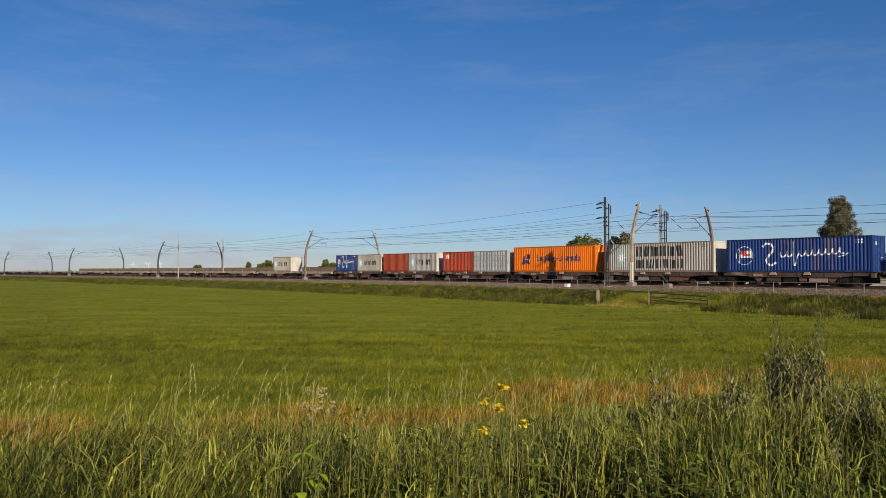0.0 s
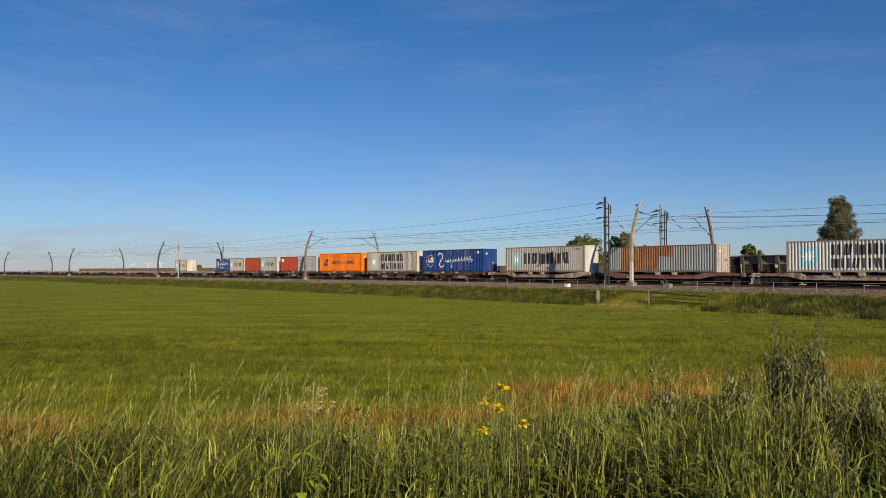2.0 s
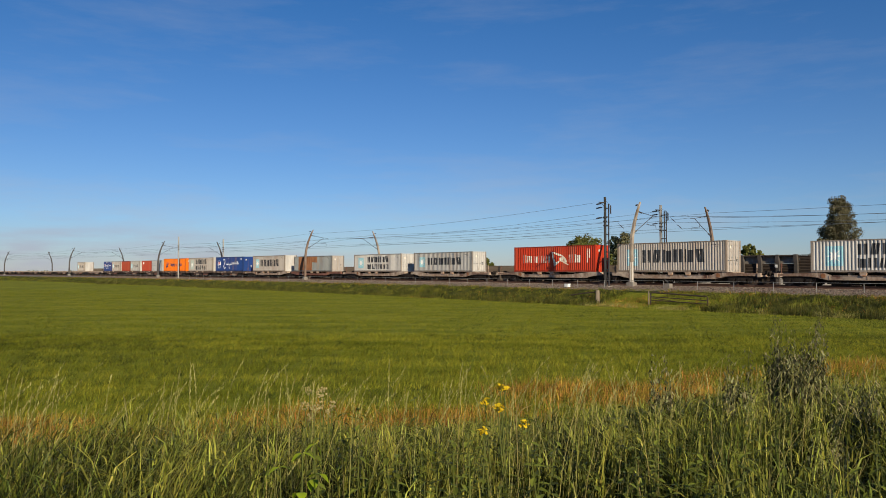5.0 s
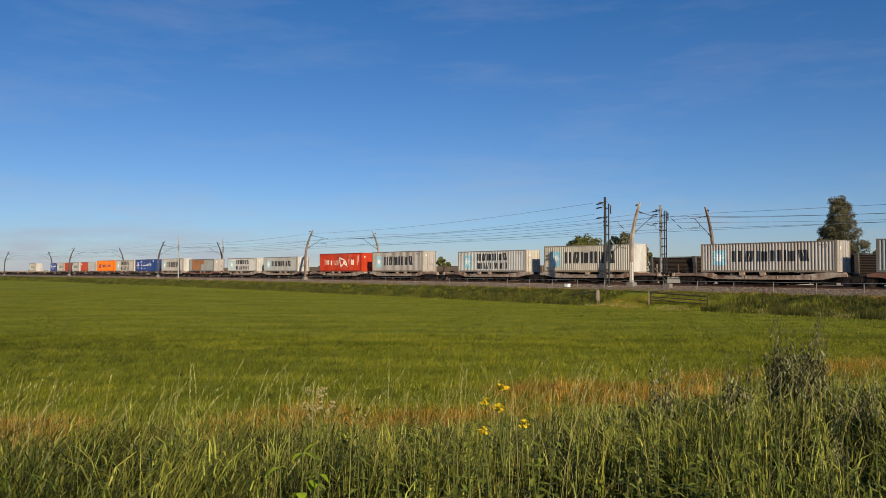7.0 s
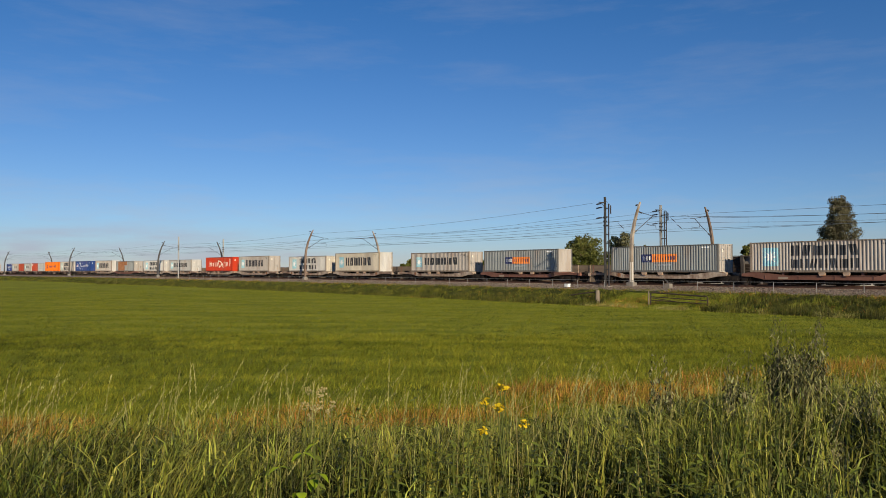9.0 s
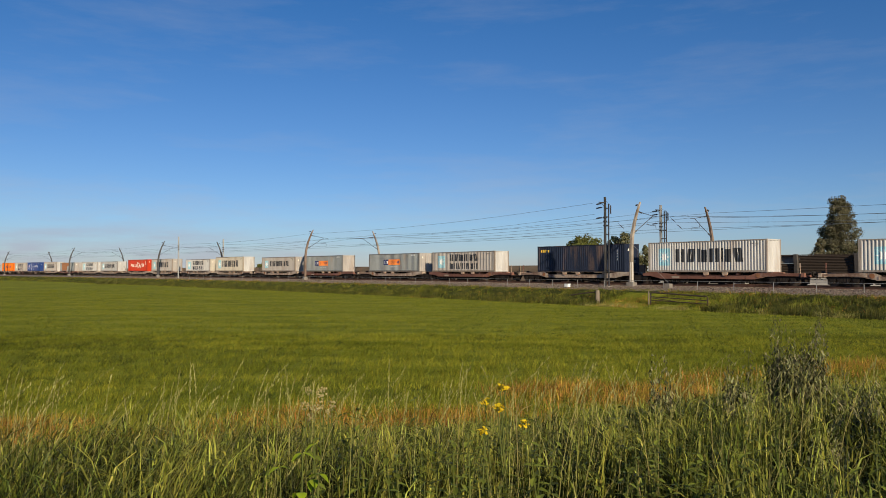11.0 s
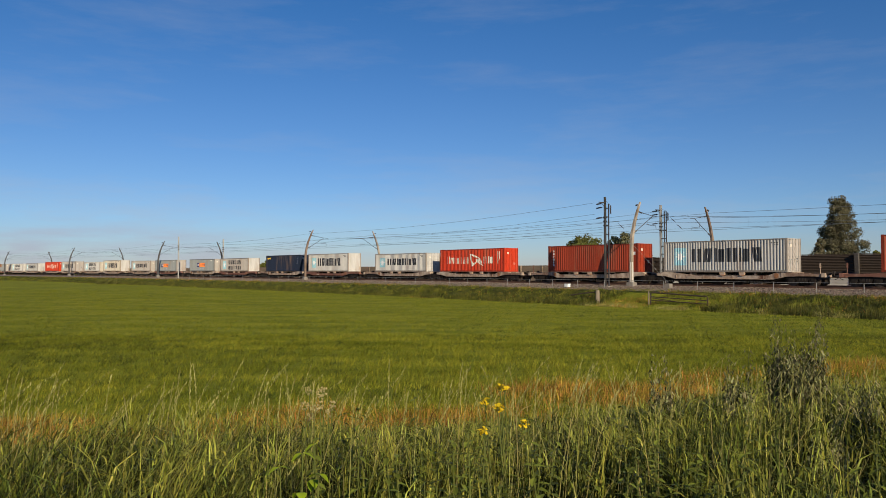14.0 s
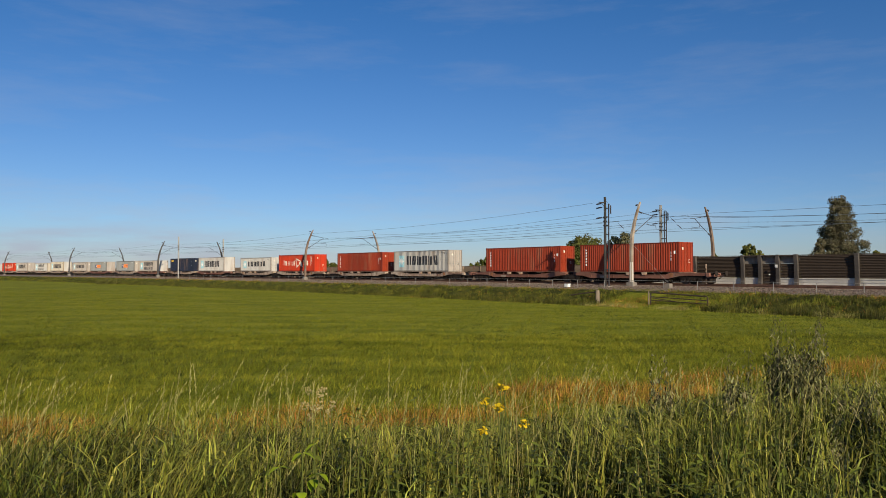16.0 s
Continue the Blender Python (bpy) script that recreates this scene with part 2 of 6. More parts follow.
INK = mat("black_marking", (0.012, 0.014, 0.02), (0.03, 0.03, 0.034), 2.0, 0.6)
SKYBLUE = mat("light_blue_marking", (0.24, 0.50, 0.58), (0.33, 0.56, 0.62), 2.0, 0.6, c3=(0.46, 0.58, 0.60))
WHITE = mat("white_marking", (0.70, 0.70, 0.68), (0.78, 0.78, 0.75), 3.0, 0.6)
PALEMARK = mat("pale_marking", (0.66, 0.60, 0.48), (0.75, 0.70, 0.60), 3.0, 0.6)
SKYFADED = mat("faded_light_blue_marking", (0.34, 0.44, 0.42), (0.42, 0.45, 0.41), 2.0, 0.7, c3=(0.45, 0.42, 0.37))
NAVYMARK = mat("navy_marking", (0.012, 0.02, 0.09), (0.02, 0.03, 0.12), 3.0, 0.6)
ORANGEMARK = mat("orange_marking", (0.78, 0.20, 0.03), (0.82, 0.25, 0.05), 2.0, 0.6)
REDMARK = mat("red_marking", (0.55, 0.05, 0.03), (0.6, 0.07, 0.04), 3.0, 0.6)
AMBER = mat("amber_marking", (0.70, 0.42, 0.03), (0.75, 0.48, 0.05), 3.0, 0.6)
RUSTPATCH = mat("rust_patch", (0.20, 0.075, 0.03), (0.32, 0.15, 0.07), 1.6, 0.9, c3=(0.15, 0.055, 0.022), stretch=(3, 1, 0.5))


def paint(name, c, dirt=(0.25, 0.15, 0.09), dark=0.8):
    return mat(name, c, tuple(x * dark for x in c), 0.55, 0.5, c3=tuple(0.56 * a + 0.44 * d for a, d in zip(c, dirt)), stretch=(2.2, 2.2, 0.38), fine=0.45, bump=0.1, stain=0.52, spec=0.25)


P_GREY = paint("grey_container_paint", (0.41, 0.40, 0.38))
P_WARM = paint("warm_grey_container_paint", (0.44, 0.395, 0.35))
P_CREAM = paint("cream_container_paint", (0.56, 0.50, 0.40))
P_WHITE = paint("white_container_paint", (0.55, 0.53, 0.495))
P_BLUE = paint("blue_container_paint", (0.018, 0.055, 0.22))
P_NAVY = paint("navy_container_paint", (0.018, 0.025, 0.048))
P_ORANGE = paint("orange_container_paint", (0.85, 0.19, 0.008))
P_RED = paint("red_container_paint", (0.53, 0.045, 0.015))
P_BROWNRED = paint("oxide_red_container_paint", (0.35, 0.058, 0.026))
P_RUSTRED = paint("brown_red_container_paint", (0.30, 0.041, 0.016))
P_PALE = paint("pale_blue_grey_container_paint", (0.42, 0.43, 0.44))
P_CORAL = paint("coral_red_container_paint", (0.43, 0.062, 0.03))
P_STEEL = paint("blue_grey_container_paint", (0.28, 0.295, 0.29))
ROOFS = paint("container_roof_paint", (0.45, 0.43, 0.40))


def frame_paint(p, c):
    return paint("frame_of_" + p, c, (0.16, 0.08, 0.05), 0.7)


# rails and posts of the boxes are worn and darker than their panels
FRAMES = {P_GREY: frame_paint("grey", (0.27, 0.24, 0.21)), P_WARM: frame_paint("warm_grey", (0.28, 0.225, 0.175)), P_CREAM: frame_paint("cream", (0.33, 0.26, 0.175)), P_WHITE: frame_paint("white", (0.34, 0.29, 0.245)),
          P_BLUE: frame_paint("blue", (0.016, 0.04, 0.14)), P_NAVY: frame_paint("navy", (0.016, 0.022, 0.04)), P_ORANGE: frame_paint("orange", (0.62, 0.13, 0.008)), P_RED: frame_paint("red", (0.37, 0.035, 0.013)),
          P_BROWNRED: frame_paint("oxide", (0.24, 0.042, 0.02)), P_RUSTRED: frame_paint("brown_red", (0.21, 0.032, 0.016)), P_STEEL: frame_paint("steel", (0.17, 0.165, 0.155)), P_CORAL: frame_paint("coral", (0.30, 0.045, 0.022)), P_PALE: frame_paint("pale_steel", (0.36, 0.36, 0.36))}

# ---- shape helpers ----


class Geo:
    """Collects vertices and faces of one mesh."""

    def __init__(self):
        self.v, self.f = [], []

    def face(self, pts):
        i = len(self.v)
        self.v += [tuple(p) for p in pts]
        self.f.append(tuple(range(i, i + len(pts))))

    def box(self, x0, x1, y0, y1, z0, z1, m=None):
        pts = [Vector((x, y, z)) for z in (z0, z1) for y in (y0, y1) for x in (x0, x1)]
        if m:
            pts = [m @ p for p in pts]
        i = len(self.v)
        self.v += [tuple(p) for p in pts]
        self.f += [tuple(i + k for k in q) for q in ((0, 2, 3, 1), (4, 5, 7, 6), (0, 1, 5, 4), (2, 6, 7, 3), (0, 4, 6, 2), (1, 3, 7, 5))]
        return self

    def tube(self, pts, radii, n=8, caps=True):
        """A tapered tube along pts."""
        pts = [Vector(p) for p in pts]
        if not isinstance(radii, (list, tuple)):
            radii = [radii] * len(pts)
        rings = []
        for k, p in enumerate(pts):
            d = (pts[min(k + 1, len(pts) - 1)] - pts[max(k - 1, 0)]).normalized()
            ref = Vector((0, 0, 1)) if abs(d.z) < 0.9 else Vector((1, 0, 0))
            a = d.cross(ref).normalized()
            b = d.cross(a)
            i = len(self.v)
            for q in range(n):
                w = 2 * math.pi * q / n
                self.v.append(tuple(p + (a * math.cos(w) + b * math.sin(w)) * radii[k]))
            rings.append(i)
        for r0, r1 in zip(rings, rings[1:]):
            for q in range(n):
                self.f.append((r0 + q, r0 + (q + 1) % n, r1 + (q + 1) % n, r1 + q))
        if caps:
            self.f.append(tuple(rings[0] + q for q in range(n))[::-1])
            self.f.append(tuple(rings[-1] + q for q in range(n)))
        return self

    def prism(self, outline, y0, y1, axis="y"):
        """An outline in x and z, drawn out from y0 to y1."""
        n, i = len(outline), len(self.v)
        for y in (y0, y1):
            self.v += [(x, y, z) if axis == "y" else (y, x, z) for x, z in outline]
        self.f.append(tuple(range(i, i + n)))
        self.f.append(tuple(range(i + n, i + 2 * n))[::-1])
        for k in range(n):
            self.f.append((i + k, i + n + k, i + n + (k + 1) % n, i + (k + 1) % n))
        return self

    def mesh(self, name):
        me = bpy.data.meshes.new(name)
        me.from_pydata(self.v, [], self.f)
        me.update()
        bm = bmesh.new()
        bm.from_mesh(me)
        bmesh.ops.recalc_face_normals(bm, faces=bm.faces)
        bm.to_mesh(me)
        bm.free()
        return me


def part(name, geo, material, parent, label="", at=None):
    """Links a Geo or a mesh as one mesh object under a thing or a part."""
    me = geo if isinstance(geo, bpy.types.Mesh) else geo.mesh(name)
    ob = new(name, me)
    if not me.materials:
        me.materials.append(material)
    if me.materials[0] is not material:
        ob.material_slots[0].link = "OBJECT"
        ob.material_slots[0].material = material
    ob.parent = parent
    if at is not None:
        ob.matrix_basis = at
    if label:
        tagged(ob, label)
    return ob


def thing(name, m, label, category, group="", kind=""):
    ob = new(name)
    ob.empty_display_size = 0.2
    ob.matrix_basis = m
    return tagged(ob, label, category, group, kind)


def solid(name, geo, material, label, category, kind="", group=""):
    ob = part(name, geo, material, None)
    return tagged(ob, label, category, group, kind)


def tri_mesh(name, verts, tris, material, smooth=False):
    """A big mesh out of numpy arrays of vertices and triangles."""
    me = bpy.data.meshes.new(name)
    verts, tris = np.asarray(verts, np.float32), np.asarray(tris, np.int32)
    me.vertices.add(len(verts))
    me.vertices.foreach_set("co", verts.ravel())
    me.loops.add(tris.size)
    me.loops.foreach_set("vertex_index", tris.ravel())
    me.polygons.add(len(tris))
    me.polygons.foreach_set("loop_start", np.arange(0, tris.size, 3, dtype=np.int32))
    me.polygons.foreach_set("use_smooth", np.full(len(tris), smooth))
    me.update(calc_edges=True)
    me.materials.append(material)
    return me


# ---- the line of the railway: a long curve; s runs along it, p across it from the near side of the train ----
TURN, BEND, X_START, Y_START = 0.6675, 0.5321e-3, 30.83, 60.0
SPEED = 22.55
RAIL_Z, DECK_Z = 1.70, 2.88


def line(s, p=0.0):
    a = TURN + BEND * s
    x = X_START + (np.cos(a) - math.cos(TURN)) / BEND + p * np.cos(a)
    y = Y_START + (np.sin(a) - math.sin(TURN)) / BEND + p * np.sin(a)
    return x, y


def on_line(s, p, z, turn=0.0):
    """A pose whose x runs along the line, away, and whose y points across it to the near side."""
    x, y = line(s, p)
    return Matrix.Translation((x, y, z)) @ Matrix.Rotation(math.pi / 2 + TURN + BEND * s + turn, 4, "Z")


def line_sp(x, y):
    """s and p of places."""
    cx, cy = X_START - math.cos(TURN) / BEND, Y_START - math.sin(TURN) / BEND
    return (np.arctan2(y - cy, x - cx) - TURN) / BEND, np.hypot(x - cx, y - cy) - 1 / BEND


def smooth(a, b, x):
    t = np.clip((x - a) / (b - a), 0, 1)
    return t * t * (3 - 2 * t)


def ground_z(x, y):
    """Height of the land: field at 0, the verge on which the camera stands, the railway bank."""
    s, p = line_sp(x, y)
    verge = 1.35 * (1 - smooth(3.0, 13.5, y - 0.36 * x)) * (y < 40)
    bank = 1.30 * smooth(-12.6, -5.6, p) - 0.9 * smooth(11.5, 18.0, p)
    bumps = 0.03 * np.sin(x * 1.7 + y * 0.6) * np.sin(y * 1.3 - x * 0.4) * (p < -14)
    return np.where(p < -14, verge + bumps, bank)


# ---- the land ----
def build_ground():
    def steps(*runs):
        return np.unique(np.concatenate([np.arange(a, b, d) for a, b, d in runs]).round(3))
    ss = steps((-2600, -400, 110), (-400, -80, 16), (-80, 20, 1.0), (20, 120, 2.5), (120, 400, 8), (400, 3200, 80))
    ps = steps((-1500, -300, 60), (-300, -80, 10), (-80, -40, 0.7), (-40, -16, 1.5), (-16, -4, 0.5), (-4, 20, 1.0), (20, 120, 8), (120, 4200, 120))
    S, P = np.meshgrid(ss, ps, indexing="ij")
    x, y = line(S, P)
    z = ground_z(x, y)
    v = np.stack([x, y, z], -1).reshape(-1, 3)
    ni, nj = S.shape
    i = (np.arange(ni - 1)[:, None] * nj + np.arange(nj - 1)[None, :]).ravel()
    tris = np.concatenate([np.stack([i, i + 1, i + nj + 1], -1), np.stack([i, i + nj + 1, i + nj], -1)])
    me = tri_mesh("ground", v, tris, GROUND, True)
    me.materials.append(SHADED_SOIL)
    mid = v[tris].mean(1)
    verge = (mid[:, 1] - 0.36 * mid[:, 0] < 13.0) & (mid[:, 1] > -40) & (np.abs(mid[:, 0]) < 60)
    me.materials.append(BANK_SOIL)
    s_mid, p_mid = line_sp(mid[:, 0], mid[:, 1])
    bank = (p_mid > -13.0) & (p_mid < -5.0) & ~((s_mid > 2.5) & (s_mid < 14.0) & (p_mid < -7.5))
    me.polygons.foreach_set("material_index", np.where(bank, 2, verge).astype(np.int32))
    tagged(new("ground", me), "green meadow with a grassy verge and a low railway bank", "ground", kind="structure")


build_ground()


def strip(name, outline, s0, s1, step, material, label, category):
    """A profile of (p, z) drawn along the line."""
    g = Geo()
    ss = np.arange(s0, s1 + step, step)
    n = len(outline)
    for s in ss:
        for p, z in outline:
            x, y = line(s, p)
            g.v.append((float(x), float(y), z))
    for k in range(len(ss) - 1):
        for j in range(n - 1):
            a = k * n + j
            g.f.append((a, a + 1, a + n + 1, a + n))
    return solid(name, g, material, label, category, "structure")


strip("track_bed", [(-7.5, 0.98), (-6.6, 1.245), (-5.9, 1.315), (-4.9, 1.36), (-2.0, 1.50), (9.0, 1.50), (10.9, 1.30)], -60, 420, 6, BALLAST, "grey-brown crushed stone track bed", "track bed")


def build_rails():
    head = [(-0.036, 0), (-0.036, -0.05), (-0.01, -0.06), (-0.01, -0.15), (-0.07, -0.17), (0.07, -0.17), (0.01, -0.15), (0.01, -0.06), (0.036, -0.05), (0.036, 0), (-0.036, 0)]
    for track in (1.22, 5.6):
        for side in (-0.7535, 0.7535):
            strip("rail", [(track + side + a, RAIL_Z + b) for a, b in head], -60, 420, 6, RAIL, "rust-brown steel rail on concrete sleepers", "rail")


build_rails()


def build_sleepers():
    me = None
    for track in (1.22, 5.6):
        for k in range(150):
            s = -22 + k * 0.6
            if me is None:
                g = Geo()
                g.prism([(-0.13, -0.10), (0.13, -0.10), (0.10, 0.055), (-0.10, 0.055)], -1.25, 1.25)
                me = g.mesh("sleeper")
            ob = part("sleeper", me, SLEEPER, None)
            ob.matrix_basis = on_line(s, track, 1.475)
            ob.parent = BED
            ob.matrix_parent_inverse = Matrix.Identity(4)


BED = bpy.data.objects["track_bed"]
build_sleepers()

# ---- containers ----
PITCH, DEPTH = 0.278, 0.046
WIDTH = 2.438


def corr(x):
    """Depth of the trapezoid corrugation at x, inwards from the outer face."""
    t = (x / PITCH) % 1.0
    if t < 0.26:
        return 0.0
    if t < 0.5:
        return DEPTH * (t - 0.26) / 0.24
    if t < 0.76:
        return DEPTH
    return DEPTH * (1 - (t - 0.76) / 0.24)


def corr_cuts(x0, x1):
    xs = {x0, x1}
    for k in range(int(x0 / PITCH) - 1, int(x1 / PITCH) + 2):
        for t in (0, 0.26, 0.5, 0.76):
            x = (k + t) * PITCH
            if x0 < x < x1:
                xs.add(round(x, 5))
    return sorted(xs)


def skin(x0, x1, low, high, face, lift=0.0, sign=1, extra=0.0):
    """A sheet that follows the corrugation between x0 and x1, from low(x) to high(x). face: y of the outer face."""
    g = Geo()
    xs = corr_cuts(x0, x1)
    if extra:
        xs = sorted(set(xs) | set(np.arange(x0, x1, extra).round(4)))
    for x in xs:
        y = face + sign * (lift - corr(x))
        g.v += [(x, y, low(x)), (x, y, high(x))]
    for k in range(len(xs) - 1):
        g.f.append((2 * k, 2 * k + 2, 2 * k + 3, 2 * k + 1) if sign < 0 else (2 * k, 2 * k + 1, 2 * k + 3, 2 * k + 2))
    return g


SHAPES = {}


def shape(key, maker):
    if key not in SHAPES:
        SHAPES[key] = maker()
    return SHAPES[key]


def container(name, length, height, colour, label, group, doors=True, rear=None, marks=None, framed=False):
    """A freight container; x forwards, the origin at the middle of its floor. The rear end shows doors or the plain front wall."""
    top = thing(name, Matrix.Identity(4), label, "container", group)
    h, w = length / 2, WIDTH / 2
    k = (length, height)

    def side(sign):
        xs = skin(-h + 0.11, h - 0.11, lambda x: 0.16, lambda x: height - 0.085, sign * (w - 0.012), 0, sign)
        return xs.mesh("side_panel")
    for sign in (1, -1):
        part("side_panel", shape((k, "side", sign), lambda: side(sign)), colour, top)

    def post():
        return Geo().box(-0.075, 0.075, -0.08, 0.08, 0.12, height - 0.12).mesh("corner_post")

    def casting():
        return Geo().box(-0.09, 0.09, -0.083, 0.083, 0, 0.118).mesh("corner_casting")
    for x in (-1, 1):
        for y in (-1, 1):
            part("corner_post", shape((k, "post"), post), FRAMES[colour], top, at=pose(x * (h - 0.075), y * (w - 0.08), 0))
            for z in (0, height - 0.118):
                part("corner_casting", shape("casting", casting), FRAMES[colour], top, at=pose(x * (h - 0.088), y * (w - 0.081), z))

    def rail(z0, z1):
        return Geo().box(-h + 0.15, h - 0.15, -0.05, 0.05, z0, z1).mesh("rail")
    for y in (-1, 1):
        part("top_rail", shape((k, "top"), lambda: rail(height - 0.09, height - 0.012)), FRAMES[colour], top, at=pose(0, y * (w - 0.052), 0))
        part("bottom_rail", shape((k, "bot"), lambda: rail(0.015, 0.165)), FRAMES[colour], top, at=pose(0, y * (w - 0.054), 0))

    def roof():
        g = Geo()
        n = int(length / 0.42)
        xs = []
        for q in range(n):
            a = -h + 0.16 + q * (length - 0.32) / n
            d = (length - 0.32) / n
            xs += [(a, 0.0), (a + d * 0.55, 0.0), (a + d * 0.65, -0.02), (a + d * 0.9, -0.02)]
        xs.append((h - 0.16, 0.0))
        for x, z in xs:
            g.v += [(x, -w + 0.08, height - 0.02 + z), (x, w - 0.08, height - 0.02 + z)]
        g.f = [(2 * q, 2 * q + 2, 2 * q + 3, 2 * q + 1) for q in range(len(xs) - 1)]
        return g.mesh("roof")
    part("roof", shape((k, "roof"), roof), colour, top)
    part("floor", shape((k, "floor"), lambda: Geo().box(-h + 0.1, h - 0.1, -w + 0.1, w - 0.1, 0.05, 0.15).mesh("floor")), DARKSTEEL, top)

    def end_rail(z0, z1):
        return Geo().box(-0.05, 0.05, -w + 0.16, w - 0.16, z0, z1).mesh("end_rail")

    def plain_end():
        g = Geo()
        y = -w + 0.16
        n = 9
        d = (2 * w - 0.32) / n
        pts = []
        for q in range(n):
            pts += [(y + q * d, 0), (y + q * d + 0.35 * d, 0), (y + q * d + 0.5 * d, 0.04), (y + q * d + 0.85 * d, 0.04)]
        pts.append((w - 0.16, 0))
        for a, b in pts:
            g.v += [(-0.03 + b, a, 0.15), (-0.03 + b, a, height - 0.11)]
        g.f = [(2 * q, 2 * q + 2, 2 * q + 3, 2 * q + 1) for q in range(len(pts) - 1)]
        return g.mesh("end_wall")
    end_colour = rear or colour
    for sx, has_doors in ((-1, doors), (1, False)):
        turn = pose(sx * (h - 0.06), 0, 0, 0, 0, 0 if sx < 0 else 180)
        part("end_sill", shape((k, "endsill"), lambda: end_rail(0.02, 0.16)), end_colour, top, at=turn)
        part("end_header", shape((k, "endhead"), lambda: end_rail(height - 0.12, height - 0.012)), end_colour, top, at=turn)
        if not has_doors:
            part("end_wall", shape((k, "endwall"), plain_end), end_colour, top, at=turn)
            continue
        for y in (-1, 1):
            def leaf():
                g = Geo().box(-0.02, 0.02, -0.515, 0.515, 0.17, height - 0.13)
                for q in range(5):
                    z = 0.3 + q * (height - 0.75) / 4
                    g.box(-0.042, -0.02, -0.46, 0.46, z, z + 0.26)
                return g.mesh("door")
            d = part("door", shape((k, "leaf"), leaf), end_colour, top, at=pose(-h + 0.04, y * 0.528, 0))
            for yy in (-0.22, 0.24):
                def rod():
                    g = Geo().tube([(-0.075, 0, 0.1), (-0.075, 0, height - 0.06)], 0.019, 6)
                    for z in (0.14, 0.7, 1.3, height - 0.5, height - 0.12):
                        g.box(-0.095, -0.04, -0.05, 0.05, z, z + 0.07)
                    g.box(-0.11, -0.08, -0.02, 0.30, 1.05, 1.09)
                    return g.mesh("lock_rod")
                part("lock_rod", shape((k, "rod"), rod), GALV if end_colour in (P_GREY, P_WARM, P_WHITE, P_STEEL, P_CREAM, P_PALE) else end_colour, d, at=pose(0, yy, 0))
            if y > 0:
                part("door_label", shape("dlabel", lambda: Geo().box(-0.050, -0.043, -0.11, 0.11, 0, 0.26).mesh("door_label")), PALEMARK, d, at=pose(0, 0.02, height - 0.75))
            for q in range(3):
                part("door_marking", shape("dmark", lambda: Geo().box(-0.050, -0.043, -0.13, 0.13, 0, 0.05).mesh("door_marking")), PALEMARK if end_colour in (P_RED, P_RUSTRED, P_BLUE, P_NAVY, P_BROWNRED, P_ORANGE) else INK, d, at=pose(0, 0.0, 1.15 - q * 0.12)) if y < 0 and length > 8 else None
    if framed:
        def frame_rib(hh):
            return Geo().box(-0.04, 0.04, -0.03, 0.03, 0.16, hh - 0.09).mesh("side_rib")
        for q in range(1, 9):
            part("side_rib", shape((k, "rib"), lambda: frame_rib(height)), colour, top, at=pose(-h + q * length / 9, w - 0.02, 0))
        for z in (0.75, 1.35, 1.95):
            part("side_band", shape((k, "band"), lambda: Geo().box(-h + 0.15, h - 0.15, -0.02, 0.02, 0, 0.09).mesh("side_band")), colour, top, at=pose(0, w - 0.008, z))
    if marks:
        marks(top, length, height)
    return top


def mark(top, x0, x1, z0, z1, material, lift=0.003, name="marking", extra=0.0):
    """Paint on the near side, following the corrugation; x counted from the front end backwards. z0, z1: numbers or functions of that x."""
    h = top["half"]
    lo = z0 if callable(z0) else (lambda x: z0)
    hi = z1 if callable(z1) else (lambda x: z1)
    g = skin(h - x1, h - x0, lambda x: lo(h - x), lambda x: hi(h - x), WIDTH / 2 - 0.012, lift, 1, extra)
    return part(name, g, material, top)


def panel_shapes(top, polys, material, lift=0.003, name="marking"):
    """Plain convex shapes (x from the front end backwards, z) laid on the corrugated near side as one piece of paint."""
    h, face, g = top["half"], WIDTH / 2 - 0.012, Geo()
    for k, pts in enumerate(polys):
        pts = [(h - x, z) for x, z in pts]
        x0, x1 = min(q[0] for q in pts), max(q[0] for q in pts)
        xs = sorted(set(corr_cuts(x0, x1)) | {q[0] for q in pts})
        up = lift + 0.0015 * (k % 3)
        rows = []
        for x in xs:
            zs = []
            for (ax, az), (bx, bz) in zip(pts, pts[1:] + pts[:1]):
                if min(ax, bx) - 1e-6 <= x <= max(ax, bx) + 1e-6:
                    zs += [az, bz] if abs(bx - ax) < 1e-6 else [az + (bz - az) * (x - ax) / (bx - ax)]
            rows.append((x, face + up - corr(x), min(zs), max(zs)))
        for (xa, ya, la, ha), (xb, yb, lb, hb) in zip(rows, rows[1:]):
            if xb - xa > 1e-4:
                g.face([(xa, ya, la), (xb, yb, lb), (xb, yb, hb), (xa, ya, ha)][::-1])
    return part(name, g, material, top)


def strip_poly(a, b, width):
    """The four corners of a straight brush stroke from a to b."""
    d = Vector((b[0] - a[0], b[1] - a[1]))
    d = d.normalized() * width / 2
    n = Vector((-d.y, d.x))
    a, b = Vector(a) - d * 0.35, Vector(b) + d * 0.35
    return [tuple(a + n), tuple(b + n), tuple(b - n), tuple(a - n)]


